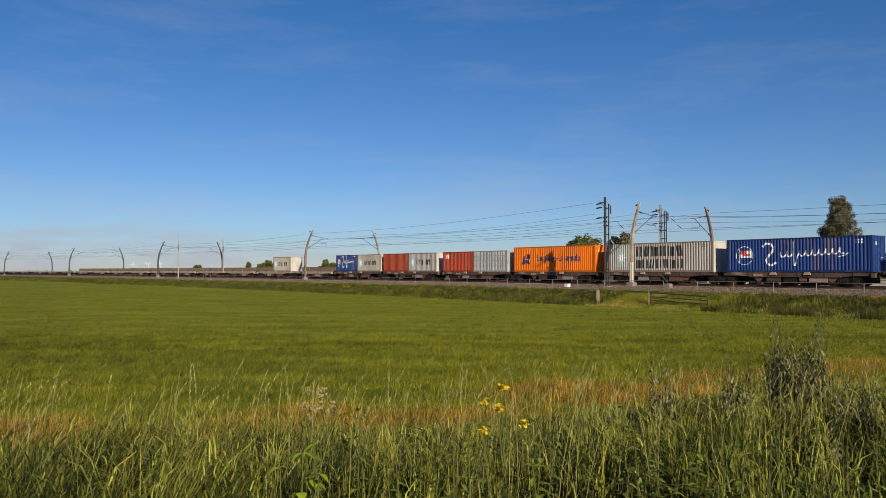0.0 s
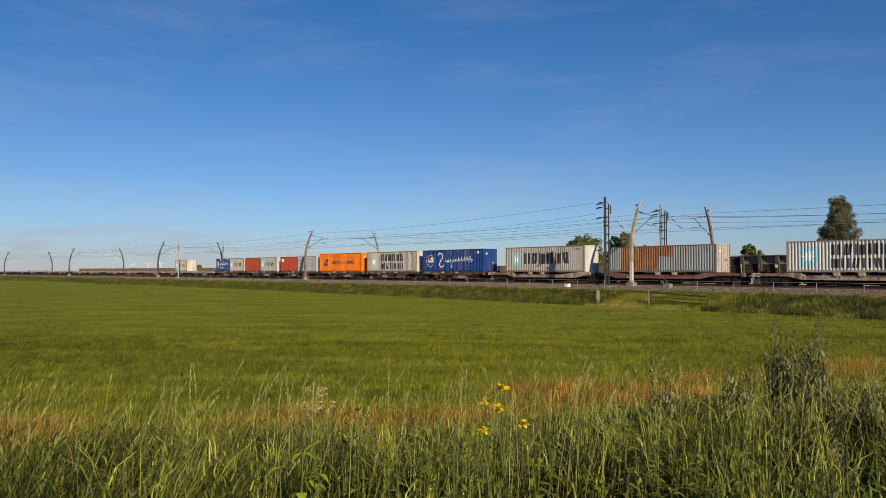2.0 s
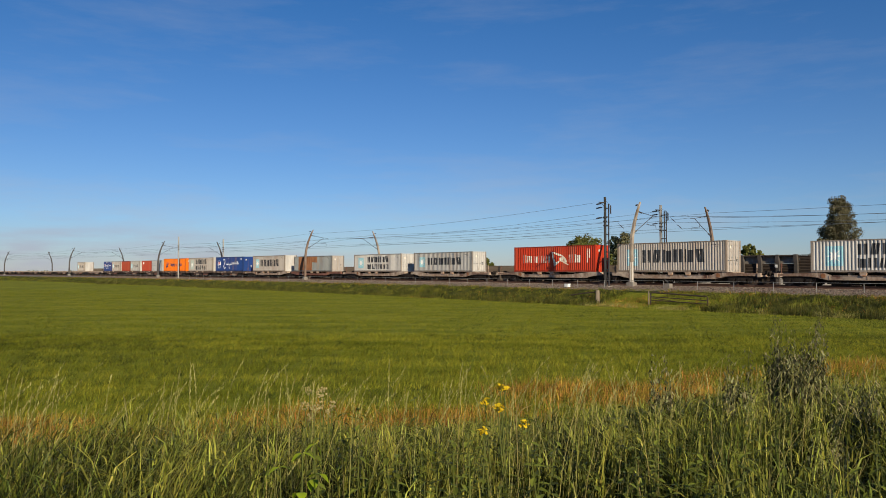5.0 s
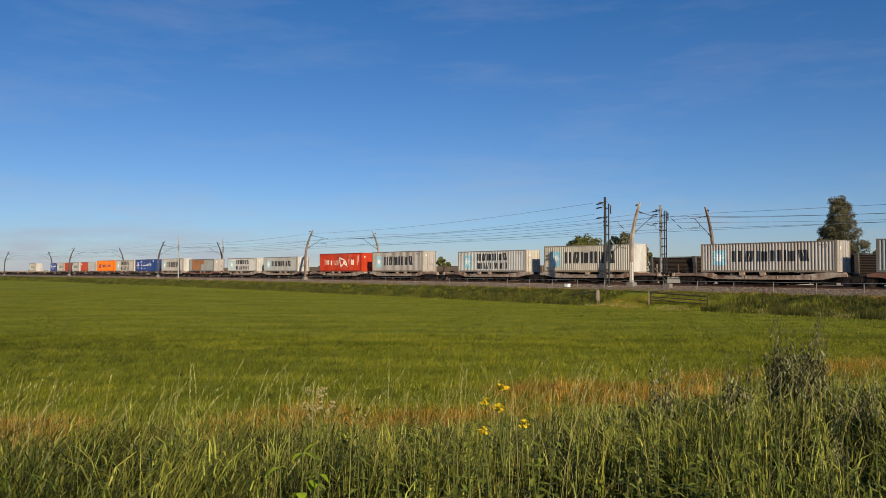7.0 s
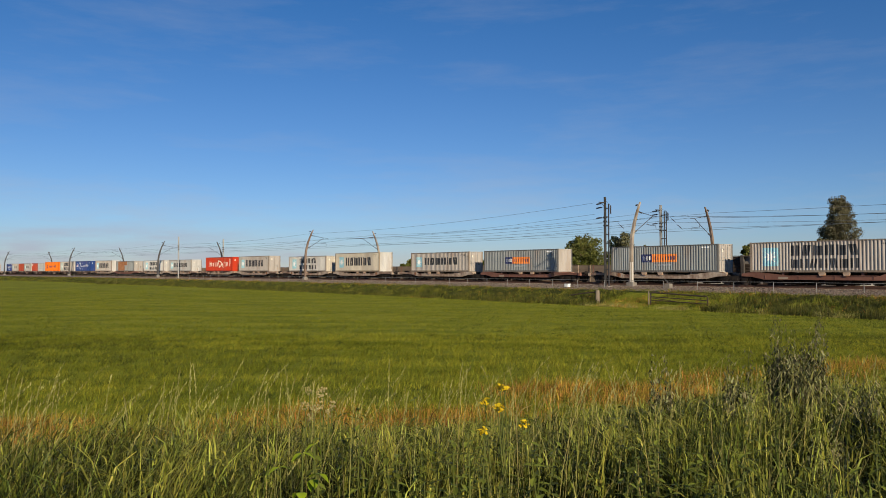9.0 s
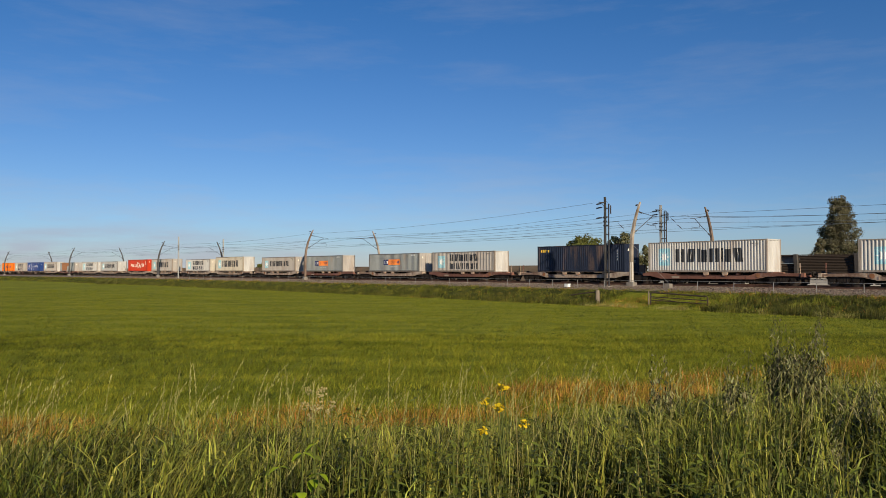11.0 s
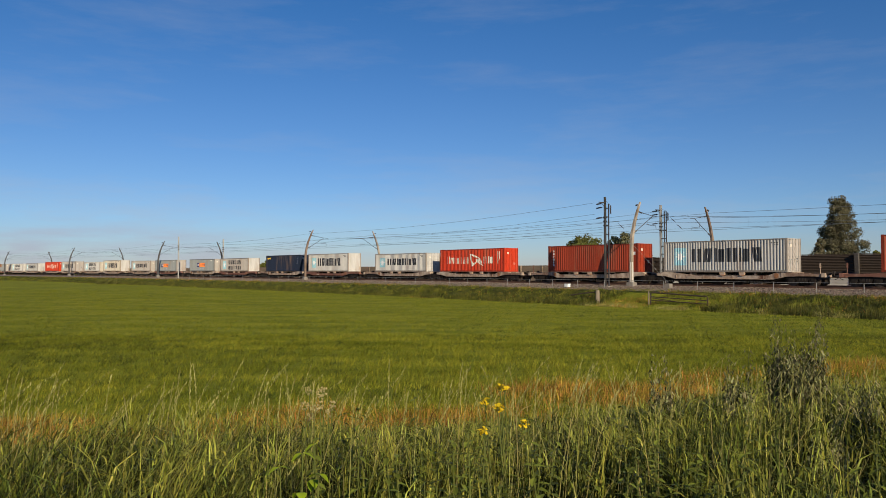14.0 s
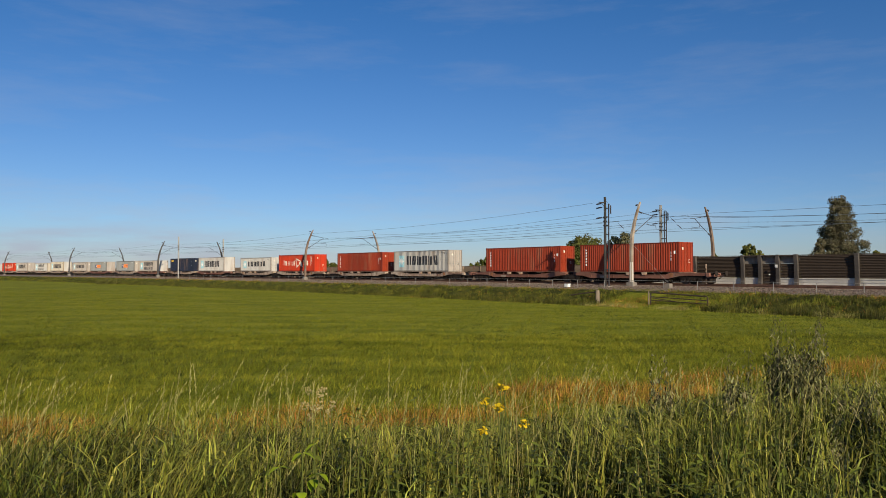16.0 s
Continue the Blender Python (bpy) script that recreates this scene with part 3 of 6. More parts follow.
def cell(kind, x0, x1, z0, z1, ink):
    """One figure of a word as plain bars: two uprights, two that slant either way, or a thin and a thick one."""
    w = x1 - x0
    b, k = w * ink, 0.2 * w
    box = lambda u0, u1, v0, v1: [(u0, v0), (u1, v0), (u1, v1), (u0, v1)]
    if kind == 0:
        return [box(x0, x0 + b, z0, z1), box(x1 - b, x1, z0, z1)]
    if kind == 1:
        return [[(x0, z0), (x0 + b, z0), (x0 + b + k, z1), (x0 + k, z1)], [(x1 - b - k, z0), (x1 - k, z0), (x1, z1), (x1 - b, z1)]]
    if kind == 2:
        return [[(x0 + k, z0), (x0 + b + k, z0), (x0 + b, z1), (x0, z1)], [(x1 - b, z0), (x1, z0), (x1 - k, z1), (x1 - b - k, z1)]]
    return [box(x0, x0 + 0.62 * b, z0, z1), box(x0 + b, x1, z0, z1 - 0.08 * (z1 - z0))]


def bars(top, x0, x1, z0, z1, count, material, ink=0.66, lift=0.003, kinds=(0, 1, 3, 0, 3, 2)):
    """A word as a row of plain bars."""
    d = (x1 - x0) / count
    polys = []
    for k in range(count):
        gap = d * 0.10
        a, b = x0 + k * d + gap, x0 + (k + 1) * d - gap
        if b - a < 0.3:
            e = (b - a) * (1 - ink) / 2
            polys.append([(a + e, z0), (b - e, z0), (b - e, z1), (a + e, z1)])
        else:
            polys += cell(kinds[k % len(kinds)], a, b, z0, z1, 0.36 * ink / 0.8)
    if z1 - z0 < 0.25:
        return tagged(panel_shapes(top, polys, material, lift), kind="stuff")
    for q in polys:
        panel_shapes(top, [q], material, lift)


def disc(top, x, z, r, material, lift=0.003):
    root = lambda q: math.sqrt(max(0.0, r * r - (q - x) ** 2))
    return mark(top, x - r, x + r, lambda q: z - root(q), lambda q: z + root(q), material, lift, "emblem", 0.05)


def codes(top, length, height, material=None):
    """Small rows of figures near the rear top corner, as bars."""
    material = material or INK
    bars(top, length - 1.55, length - 0.75, height - 0.40, height - 0.32, 6, material)
    bars(top, length - 1.15, length - 0.75, height - 0.56, height - 0.49, 3, material)


def star_square(top, x, z0, z1, w, field=None):
    mark(top, x, x + w, z0, z1, field or SKYBLUE, 0.003, "emblem")
    c, zc, r = x + w / 2, (z0 + z1) / 2, w * 0.47
    # a plain eight-armed star: two upright lozenges and two slanting ones
    for k, (a, b) in enumerate(((r, 0.24 * r), (0.28 * r, 1.05 * r))):
        mark(top, c - a, c + a, lambda q: zc - b * (1 - abs(q - c) / a), lambda q: zc + b * (1 - abs(q - c) / a), WHITE, 0.005 + 0.001 * k, "emblem", 0.06)
    a, b = 0.72 * r, 0.30 * r
    for k, slope in enumerate((1, -1)):
        mark(top, c - a, c + a, lambda q: zc + slope * (q - c) - b * (1 - abs(q - c) / a), lambda q: zc + slope * (q - c) + b * (1 - abs(q - c) / a), WHITE, 0.007 + 0.001 * k, "emblem", 0.06)


def marks_star(top, length, height):
    if length < 8:
        star_square(top, 0.45, 0.75, 1.85, 0.8)
        bars(top, 1.75, 4.9, 0.95, 1.65, 6, INK)
    else:
        star_square(top, 1.15, 0.62, height - 0.62, 1.35)
        bars(top, 2.95, 10.1, 0.92, height - 0.72, 6, INK, 0.84)
    codes(top, length, height)


def marks_star_two(top, length, height):
    star_square(top, 1.15, 0.5, height - 0.5, 1.4, SKYFADED if height > 2.7 else None)
    bars(top, 3.55, 9.1, height * 0.53, height - 0.35, 6, INK, 0.84)
    bars(top, 3.55, 9.1, 0.35, height * 0.43, 7, INK, 0.70, 0.003, (3, 0, 1, 0, 2, 3, 0))
    codes(top, length, height)


def marks_script(top, length, height):
    k = length / 12.19
    disc(top, 1.65 * k, 1.45, 0.82 * min(1, k * 1.2), WHITE)
    disc(top, 1.65 * k, 1.45, 0.77 * min(1, k * 1.2), P_BLUE, 0.005)
    mark(top, 1.15 * k, 1.28 * k, 0.75, 1.95, WHITE, 0.007, "emblem")
    mark(top, 1.28 * k, 2.3 * k, 1.25, 1.88, WHITE, 0.007, "emblem")
    mark(top, 1.28 * k, 1.75 * k, 1.55, 1.88, REDMARK, 0.009, "emblem")
    mark(top, 1.5 * k, 2.2 * k, 1.42, 1.58, REDMARK, 0.009, "emblem")
    # one flowing brush line: a tall flourish, then low waves with one tall loop
    pts = [(3.35, 2.2), (3.6, 2.45), (4.05, 2.42), (4.3, 2.1), (4.2, 1.75), (3.85, 1.4), (3.65, 1.05), (3.75, 0.7), (4.1, 0.58), (4.5, 0.8)]
    wave = []
    for q in range(95):
        u = q / 94
        x = 4.75 + 5.3 * u + 0.11 * math.sin(u * 62 + 1.2)
        z = 1.48 + 0.23 * math.sin(u * 62) + 0.25 * u
        if 0.21 < u < 0.29:
            z += 0.85 * math.sin((u - 0.21) / 0.08 * 2 * math.pi)
        wave.append((x, z))
    tail = [(9.6, 1.25), (10.1, 1.35), (10.4, 1.55)]
    strokes = []
    for run, wd in ((pts, 0.17), (wave, 0.115), (tail, 0.08)):
        strokes += [strip_poly((a[0] * k, a[1]), (b[0] * k, b[1]), wd * max(0.75, k)) for a, b in zip(run, run[1:])]
    panel_shapes(top, strokes, WHITE)
    for z in (2.3, 2.5):
        bars(top, length - 1.35, length - 0.65, z, z + 0.12, 3, WHITE)


def marks_orange(top, length, height):
    panel_shapes(top, [[(1.3, 0.85), (1.75, 0.85), (1.95, 2.0), (1.6, 1.75)], [(1.85, 1.0), (2.6, 0.85), (2.45, 1.35), (1.95, 1.4)], [(2.0, 1.5), (2.55, 1.45), (2.75, 2.0), (2.1, 2.05)]], NAVYMARK, 0.003, "emblem")
    polys, x = [], 3.75
    for wd, tall, drop in ((0.55, 1, 0), (0.5, 0, 0), (0.5, 0, 1), (0.5, 0, 0), (0.5, 0, 1), (0.3, -1, 0), (0.45, 1, 0), (0.25, 1, 0), (0.5, 0, 0), (0.5, 0, 1), (0.5, 0, 0), (0.5, 1, 0)):
        z0, z1 = 1.2 - 0.24 * drop, 1.95 if tall > 0 else 1.75 if tall == 0 else 1.55
        if tall < 0:
            polys.append([(x, 1.42), (x + wd, 1.42), (x + wd, z1), (x, z1)])
        else:
            polys.append([(x, z0), (x + 0.13, z0), (x + 0.13, z1), (x, z1)])
            if wd > 0.3:
                polys.append([(x + wd - 0.13, 1.2), (x + wd, 1.2), (x + wd, 1.72), (x + wd - 0.13, 1.72)])
                polys.append([(x + 0.15, 1.2 + 0.2 * (drop - tall * 0.5 + 0.5)), (x + wd - 0.15, 1.2 + 0.2 * (drop - tall * 0.5 + 0.5)), (x + wd - 0.15, 1.34 + 0.2 * (drop - tall * 0.5 + 0.5)), (x + 0.15, 1.34 + 0.2 * (drop - tall * 0.5 + 0.5))])
        x += wd + 0.075
    for q in polys:
        panel_shapes(top, [q], NAVYMARK)


def marks_red(top, length, height):
    polys, x = [], 1.45
    for k, (wd, kind) in enumerate(((0.5, 0), (0.48, 1), (0.6, 0), (0.42, 3), (0.46, 0), (0.46, 2), (0.46, 0))):
        polys += cell(kind, x, x + wd, 1.02, 2.0 if k == 0 else 1.82, 0.24)
        x += wd + 0.13
    x = 8.45
    for wd, kind in ((0.42, 1), (0.5, 0), (0.5, 3)):
        polys += cell(kind, x, x + wd, 1.02, 1.9, 0.24)
        x += wd + 0.12
    for q in polys:
        panel_shapes(top, [q], PALEMARK)
    # a plain pennant of slanting ribbons
    panel_shapes(top, [[(5.9, 2.25), (6.5, 2.18), (7.3, 1.95), (7.9, 1.62), (6.6, 1.9)], [(5.9, 2.25), (6.1, 2.18), (6.5, 1.05), (6.3, 0.62)], [(6.32, 0.62), (6.5, 1.05), (7.3, 1.3), (7.0, 0.98)],
                       [(7.0, 1.55), (7.6, 1.65), (7.75, 1.25), (7.1, 1.15)], [(7.6, 1.65), (7.95, 1.65), (8.25, 1.0), (7.9, 1.1)], [(7.2, 1.2), (7.9, 1.15), (8.55, 0.7), (7.9, 0.92)]], PALEMARK, 0.003, "emblem")
    mark(top, 11.05, 11.13, 1.0, 2.5, PALEMARK)
    bars(top, 11.3, 11.45, 1.5, 2.5, 1, PALEMARK)


def marks_upright(top, length, height):
    for k in range(6):
        z = height - 0.5 - k * 0.31
        mark(top, 0.66 + 0.07 * (k % 2), 0.82 + 0.07 * (k % 2), z - 0.2, z, WHITE)
        mark(top, 0.62 + 0.2 * ((k + 1) % 2), 0.70 + 0.2 * ((k + 1) % 2), z - 0.12, z - 0.04, WHITE)
    for z in (1.1, 1.45, 1.75):
        mark(top, length - 0.95, length - 0.82, z, z + 0.22, WHITE)
    mark(top, length - 0.55, length - 0.3, 1.75, 2.05, WHITE)


def marks_two_blocks(top, length, height):
    mark(top, 3.7, 5.0, 0.95, 1.75, NAVYMARK)
    bars(top, 3.85, 4.9, 1.15, 1.55, 3, WHITE, 0.6, 0.006)
    mark(top, 5.0, 7.8, 0.95, 1.75, ORANGEMARK)
    bars(top, 5.2, 7.65, 1.18, 1.52, 8, NAVYMARK, 0.45, 0.006)
    bars(top, 5.3, 7.2, 0.62, 0.74, 7, WHITE, 0.7)
    mark(top, 10.4, 11.3, 2.25, 2.36, WHITE)


def marks_navy(top, length, height):
    bars(top, 0.5, 1.9, 2.2, 2.5, 3, AMBER, 0.8)
    for k in range(4):
        mark(top, length - 1.0, length - 0.85, 2.1 - k * 0.3, 2.3 - k * 0.3, WHITE)


def marks_short_red(top, length, height):
    mark(top, 0.55, 0.85, 1.7, 2.25, WHITE)
    mark(top, 0.95, 1.2, 1.7, 2.25, WHITE)


def marks_rusty(top, length, height):
    mark(top, 1.45, 6.0, 0.17, height - 0.09, RUSTPATCH, 0.002, "rust_patch")
    mark(top, 6.0, 7.6, lambda q: 1.55 - 0.05 * (q - 6), lambda q: height - 0.09, RUSTPATCH, 0.002, "rust_patch")
    codes(top, length, height)


# kind of box: length, height, paint, label, doors at the rear end, paint of that end, markings
L20, L40, STD, HIGH = 6.058, 12.192, 2.591, 2.896
GROUP = "containers on the train"
LOAD = []


def load(s_front, name, length, height, colour, label, doors=True, rear=None, marks=None, framed=False):
    def wrapped(top, a, b):
        top["half"] = a / 2
        if marks:
            marks(top, a, b)
        del top["half"]
    ob = container(name, length, height, colour, label, GROUP, doors, rear, wrapped, framed)
    LOAD.append((ob, s_front - length / 2))
    return ob


STAR = "grey corrugated steel container with a light blue emblem and black bars"
load(96.7, "container", L20, STD, P_WARM, "short beige-grey container with faded dark bars, on an almost empty wagon", False, P_WHITE, marks_star)
load(75.66, "container", L20, STD, P_BLUE, "short blue container with white script strokes and a round emblem", True, None, marks_script)
load(69.55, "container", L20, STD, P_WARM, "short grey container with black bars behind a blue one", False, P_WHITE, marks_star)
load(62.7, "container", L20, STD, P_BROWNRED, "short plain brown-red corrugated container")
load(56.6, "container", L20, STD, P_GREY, "short grey container with black bars behind a brown-red one", False, P_WHITE, marks_star)
load(49.0, "container", L20, STD, P_CORAL, "short red container with a small white sign", True, None, marks_short_red)
load(42.9, "container", L20, STD, P_PALE, "short grey container with framed panel sides", True, None, None, True)
load(35.7, "container", L40, HIGH, P_ORANGE, "bright orange high container with dark blue bars", True, None, marks_orange)
load(21.9, "container", L40, HIGH, P_WARM, "long grey container with black bars in two rows", False, P_WHITE, marks_star_two)
load(8.3, "container", L40, HIGH, P_BLUE, "long blue container with a white script line and a flag emblem", True, None, marks_script)
load(-7.98, "container", L40, HIGH, P_WARM, STAR, False, P_WHITE, marks_star)
load(-23.5, "container", L40, STD, P_STEEL, "grey container with large rust-brown patches on its side", True, P_WARM, marks_rusty)
load(-42.23, "container", L40, STD, P_WHITE, "whitish container with a blue emblem and black bars in two rows", True, P_WHITE, marks_star_two)
load(-57.4, "container", L40, STD, P_GREY, STAR, True, P_WHITE, marks_star)
load(-77.1, "container", L40, HIGH, P_RED, "bright red high container with white bars and a pennant shape", True, None, marks_red)
load(-92.2, "container", L40, HIGH, P_WARM, STAR, True, P_WARM, marks_star)
load(-111.9, "container", L40, STD, P_WHITE, "whitish container with a blue emblem and black bars in two rows", True, P_CREAM, marks_star_two)
load(-127.0, "container", L40, HIGH, P_CREAM, "cream high container with black bars and a faded emblem", False, P_WHITE, marks_star)
load(-146.9, "container", L40, STD, P_WARM, STAR, True, P_WARM, marks_star)
load(-162.0, "container", L40, STD, P_STEEL, "blue-grey container with a navy and an orange panel", False, P_WARM, marks_two_blocks)
load(-181.6, "container", L40, STD, P_STEEL, "blue-grey container with a navy and an orange panel", True, P_WARM, marks_two_blocks)
load(-196.8, "container", L40, STD, P_WARM, "grey-beige container with a blue emblem and black bars in two rows", False, P_WHITE, marks_star_two)
load(-216.2, "container", L40, HIGH, P_NAVY, "dark navy high container with a small amber sign", True, None, marks_navy)
load(-231.3, "container", L40, HIGH, P_WHITE, STAR, False, P_WHITE, marks_star)
load(-250.9, "container", L40, STD, P_WHITE, STAR, True, P_WHITE, marks_star)
load(-266.1, "container", L40, HIGH, P_RED, "bright red high container with white bars and a pennant shape", True, None, marks_red)
load(-285.5, "container", L40, HIGH, P_RUSTRED, "oxide red high container with an upright white sign", True, None, marks_upright)
load(-300.7, "container", L40, HIGH, P_GREY, STAR, True, P_WARM, marks_star)
load(-320.2, "container", L40, HIGH, P_RUSTRED, "oxide red high container with an upright white sign", True, None, marks_upright)
load(-335.3, "container", L40, HIGH, P_RUSTRED, "oxide red high container at the end of the train", True, None, marks_upright)

# ---- wagons ----
WAGONS = []


def bogie(top, x, z=0.0, colour=None):
    """A two-axle bogie under a wagon; z counted from the rail."""
    b = part("bogie", shape("bogie_frame", lambda: bogie_frame()), colour or BOGIE, top, at=pose(x, 0, 0))
    for dx in (-0.9, 0.9):
        part("wheelset", shape("wheelset", wheelset), WHEEL, b, at=pose(dx, 0, 0.46))
        for y in (-1, 1):
            part("axle_box", shape("axle_box", lambda: Geo().box(-0.19, 0.19, -0.11, 0.11, -0.15, 0.17).box(-0.3, -0.19, -0.09, 0.09, -0.02, 0.22).box(0.19, 0.3, -0.09, 0.09, -0.02, 0.22).mesh("axle_box")), BOGIE, b, at=pose(dx, y * 1.0, 0.46))
    return b


def bogie_frame():
    g = Geo()
    for y in (-1, 1):
        c = y * 1.0
        g.prism([(-1.35, 0.62), (-0.55, 0.62), (-0.38, 0.36), (0.38, 0.36), (0.55, 0.62), (1.35, 0.62), (1.35, 0.80), (0.6, 0.84), (-0.6, 0.84), (-1.35, 0.80)], c - 0.07, c + 0.07)
        for x in (-0.25, 0.0, 0.25):
            g.tube([(x, c, 0.42), (x, c, 0.66)], 0.09, 8)
    g.box(-0.3, 0.3, -0.95, 0.95, 0.5, 0.86)
    # boxes added as brake gear, closing the view between and outside the wheels
    g.box(-0.40, 0.40, -0.62, 0.62, 0.10, 0.52)
    for x in (-1.46, 1.40):
        g.box(x, x + 0.06, -0.66, 0.66, 0.16, 0.62)
    return g.mesh("bogie")


def wheelset():
    g = Geo().tube([(0, -1.0, 0), (0, 1.0, 0)], 0.08, 8)
    for y in (-0.7535, 0.7535):
        g.tube([(0, y - 0.067, 0), (0, y + 0.067, 0)], 0.46, 20)
        g.tube([(0, y - math.copysign(0.067, y), 0), (0, y - math.copysign(0.097, y), 0)], 0.49, 20)
    return g.mesh("wheelset")


def sill(half, belly, end_low):
    """Side view of a fish-bellied sill; z counted from the rail."""
    t = DECK_Z - RAIL_Z - 0.015
    return [(-half, t - 0.10), (-half, t - 0.30), (-half + 1.6, end_low), (-half + 2.6, belly), (half - 2.6, belly), (half - 1.6, end_low), (half, t - 0.30), (half, t - 0.10), (half - 0.9, t), (-half + 0.9, t)]


def dropped_sill(half):
    """Side view of a sill whose middle lies below the box; +x is the wagon's outer end. z counted from the rail."""
    t = DECK_Z - RAIL_Z - 0.012
    return [(-half, t - 0.12), (-half, t - 0.36), (-half + 0.95, t - 0.40), (-half + 1.9, t - 0.60), (half - 1.9, t - 0.60), (half - 0.95, t - 0.40), (half, t - 0.36), (half, t - 0.12), (half - 0.9, t), (half - 1.7, t),
            (half - 2.4, t - 0.28), (-half + 4.2, t - 0.28), (-half + 1.5, t), (-half + 0.9, t)]


def rigging(half, t, lattice):
    """Pipes, rods and cylinders hung low under a platform, with boxes added to hide the bright plinth."""
    r = random.Random(5 if lattice else 6)
    g = Geo()
    for y, z in ((-0.75, 0.42), (0.72, 0.40), (0.9, 0.58), (-0.92, 0.55)):
        g.tube([(-half, y, z + 0.12), (-half * 0.6, y, z), (half * 0.6, y, z), (half, y, z + 0.12)], 0.035, 6)
    x = -half
    while x < half - 0.3:
        w = r.uniform(0.35, 1.1)
        y = r.choice((-0.6, -0.3, 0.25, 0.5))
        g.box(x, x + w, y - 0.2, y + 0.2, r.uniform(0.06, 0.2), t - 0.28)
        x += w + r.uniform(-0.25, 0.05)
    for q in range(5):
        x = -half + (q + 0.5) * 2 * half / 5
        g.tube([(x - 0.25, 0.85, 0.36), (x + 0.25, 0.85, 0.36)], 0.15, 10)
    return g.mesh("brake_rigging")


def wagon(s_front, pitch, gap_end, colour, colour2, label, lattice):
    """An articulated pair of platforms on three bogies; s_front: front end of the first box."""
    length = pitch + L40 + 2 * gap_end
    mid = s_front - (pitch + L40) / 2
    top = thing("container_wagon", Matrix.Identity(4), label, "wagon", "wagons of the train")
    t = DECK_Z - RAIL_Z
    for c, col in ((pitch / 2, colour), (-pitch / 2, colour2)):
        half = (pitch - 0.7) / 2 if lattice else (L40 + 1.5) / 2
        key = (round(pitch, 2), lattice)
        out = 0 if c > 0 else 180
        for y in (-1, 1):
            if lattice:
                part("side_sill", shape((key, "sill"), lambda: Geo().prism(sill(half, t - 0.40, t - 0.30), -0.06, 0.06).mesh("side_sill")), col, top, at=pose(c, y * 1.12, 0))
                part("sill_flange", shape((key, "flange"), lambda: Geo().box(-half + 2.5, half - 2.5, -0.10, 0.10, t - 0.42, t - 0.38).mesh("sill_flange")), col, top, at=pose(c, y * 1.13, 0))
            else:
                part("side_sill", shape((key, "sill"), lambda: Geo().prism(dropped_sill(half), -0.06, 0.06).mesh("side_sill")), col, top, at=pose(c, y * 1.12, 0, 0, 0, out))
                part("sill_flange", shape((key, "flange"), lambda: Geo().box(-half + 2.0, half - 2.0, -0.10, 0.10, t - 0.645, t - 0.613).mesh("sill_flange")), col, top, at=pose(c, y * 1.13, 0))
                part("upper_flange", shape((key, "upflange"), lambda: Geo().box(-half + 4.3, half - 2.5, -0.09, 0.09, t - 0.29, t - 0.265).mesh("upper_flange")), col, top, at=pose(c, y * 1.13, 0, 0, 0, out))
                part("shackle_plate", shape("shackle", lambda: Geo().tube([(0, -0.012, 0), (0, 0.012, 0)], 0.2, 12).mesh("shackle_plate")), RUSTPATCH, top, "round rusty plate", at=pose(c + (half - 1.7) * (1 if c > 0 else -1), y * 1.195, t - 0.30))
            for x in (-1.15, 1.75) if lattice else (0.15, 2.05) if c > 0 else (-0.15, -2.05):
                part("spigot_bracket", shape(("bracket", lattice), lambda: Geo().prism([(-0.32, -0.22), (0.32, -0.22), (0.22, 0.0), (-0.22, 0.0)] if lattice else [(-0.16, -0.31), (0.16, -0.31), (0.21, -0.24), (0.28, -0.05), (0.22, 0.0), (-0.22, 0.0), (-0.28, -0.05), (-0.21, -0.24)], -0.11, 0.11).mesh("spigot_bracket")), BRACKET, top, at=pose(c + x, y * 1.17, t - 0.005))
            for x in np.arange(-half + 1.6, half - 1.2, 2.2) if lattice else np.arange(-half + 2.8, half - 2.0, 2.9):
                part("stiffener", shape((key, "stiff"), lambda: Geo().box(-0.025, 0.025, -0.05, 0.05, t - (0.37 if lattice else 0.605), t - (0.03 if lattice else 0.30)).mesh("stiffener")), col, top, at=pose(c + float(x), y * 1.165, 0))
            part("sign_plate", shape("plate", lambda: Geo().box(-0.42, 0.42, -0.008, 0.008, -0.10, 0.10).mesh("sign_plate")), WAGON_TAN if not lattice else WAGON_GREY, top, at=pose(c + 3.1 * y, y * (1.235 if lattice else 1.19), t - (0.26 if lattice else 0.5)))
            if lattice:
                # equipment boxes and braces hung between the bogies
                for j, (x, ww, hh) in enumerate(((-2.0, 0.75, 0.40), (-0.75, 0.30, 0.34), (0.35, 0.55, 0.42), (1.75, 0.62, 0.38))):
                    part("side_box", shape(("box", j), lambda: Geo().box(-ww, ww, -0.14, 0.10, t - 0.43 - hh, t - 0.43).box(-ww - 0.04, ww + 0.04, -0.16, 0.12, t - 0.46, t - 0.425).mesh("side_box")), (WAGON_TAN, WAGON_RUST, BOGIE, WAGON_BROWN)[(j + (c > 0)) % 4], top, at=pose(c + x, y * 1.05, 0))
                for x in (-3.1, 3.1):
                    part("hanger", shape("hanger", lambda: Geo().prism([(-0.5, t - 0.42), (0.5, t - 0.42), (0.12, t - 0.80), (-0.12, t - 0.80)], -0.04, 0.04).mesh("hanger")), WAGON_RUST, top, at=pose(c + x, y * 1.08, 0))
        part("centre_sill", shape((key, "centre"), lambda: Geo().box(-half + 0.2, half - 0.2, -0.28, 0.28, t - 0.86, t - 0.08).mesh("centre_sill")), BOGIE, top, at=pose(c, 0, 0))
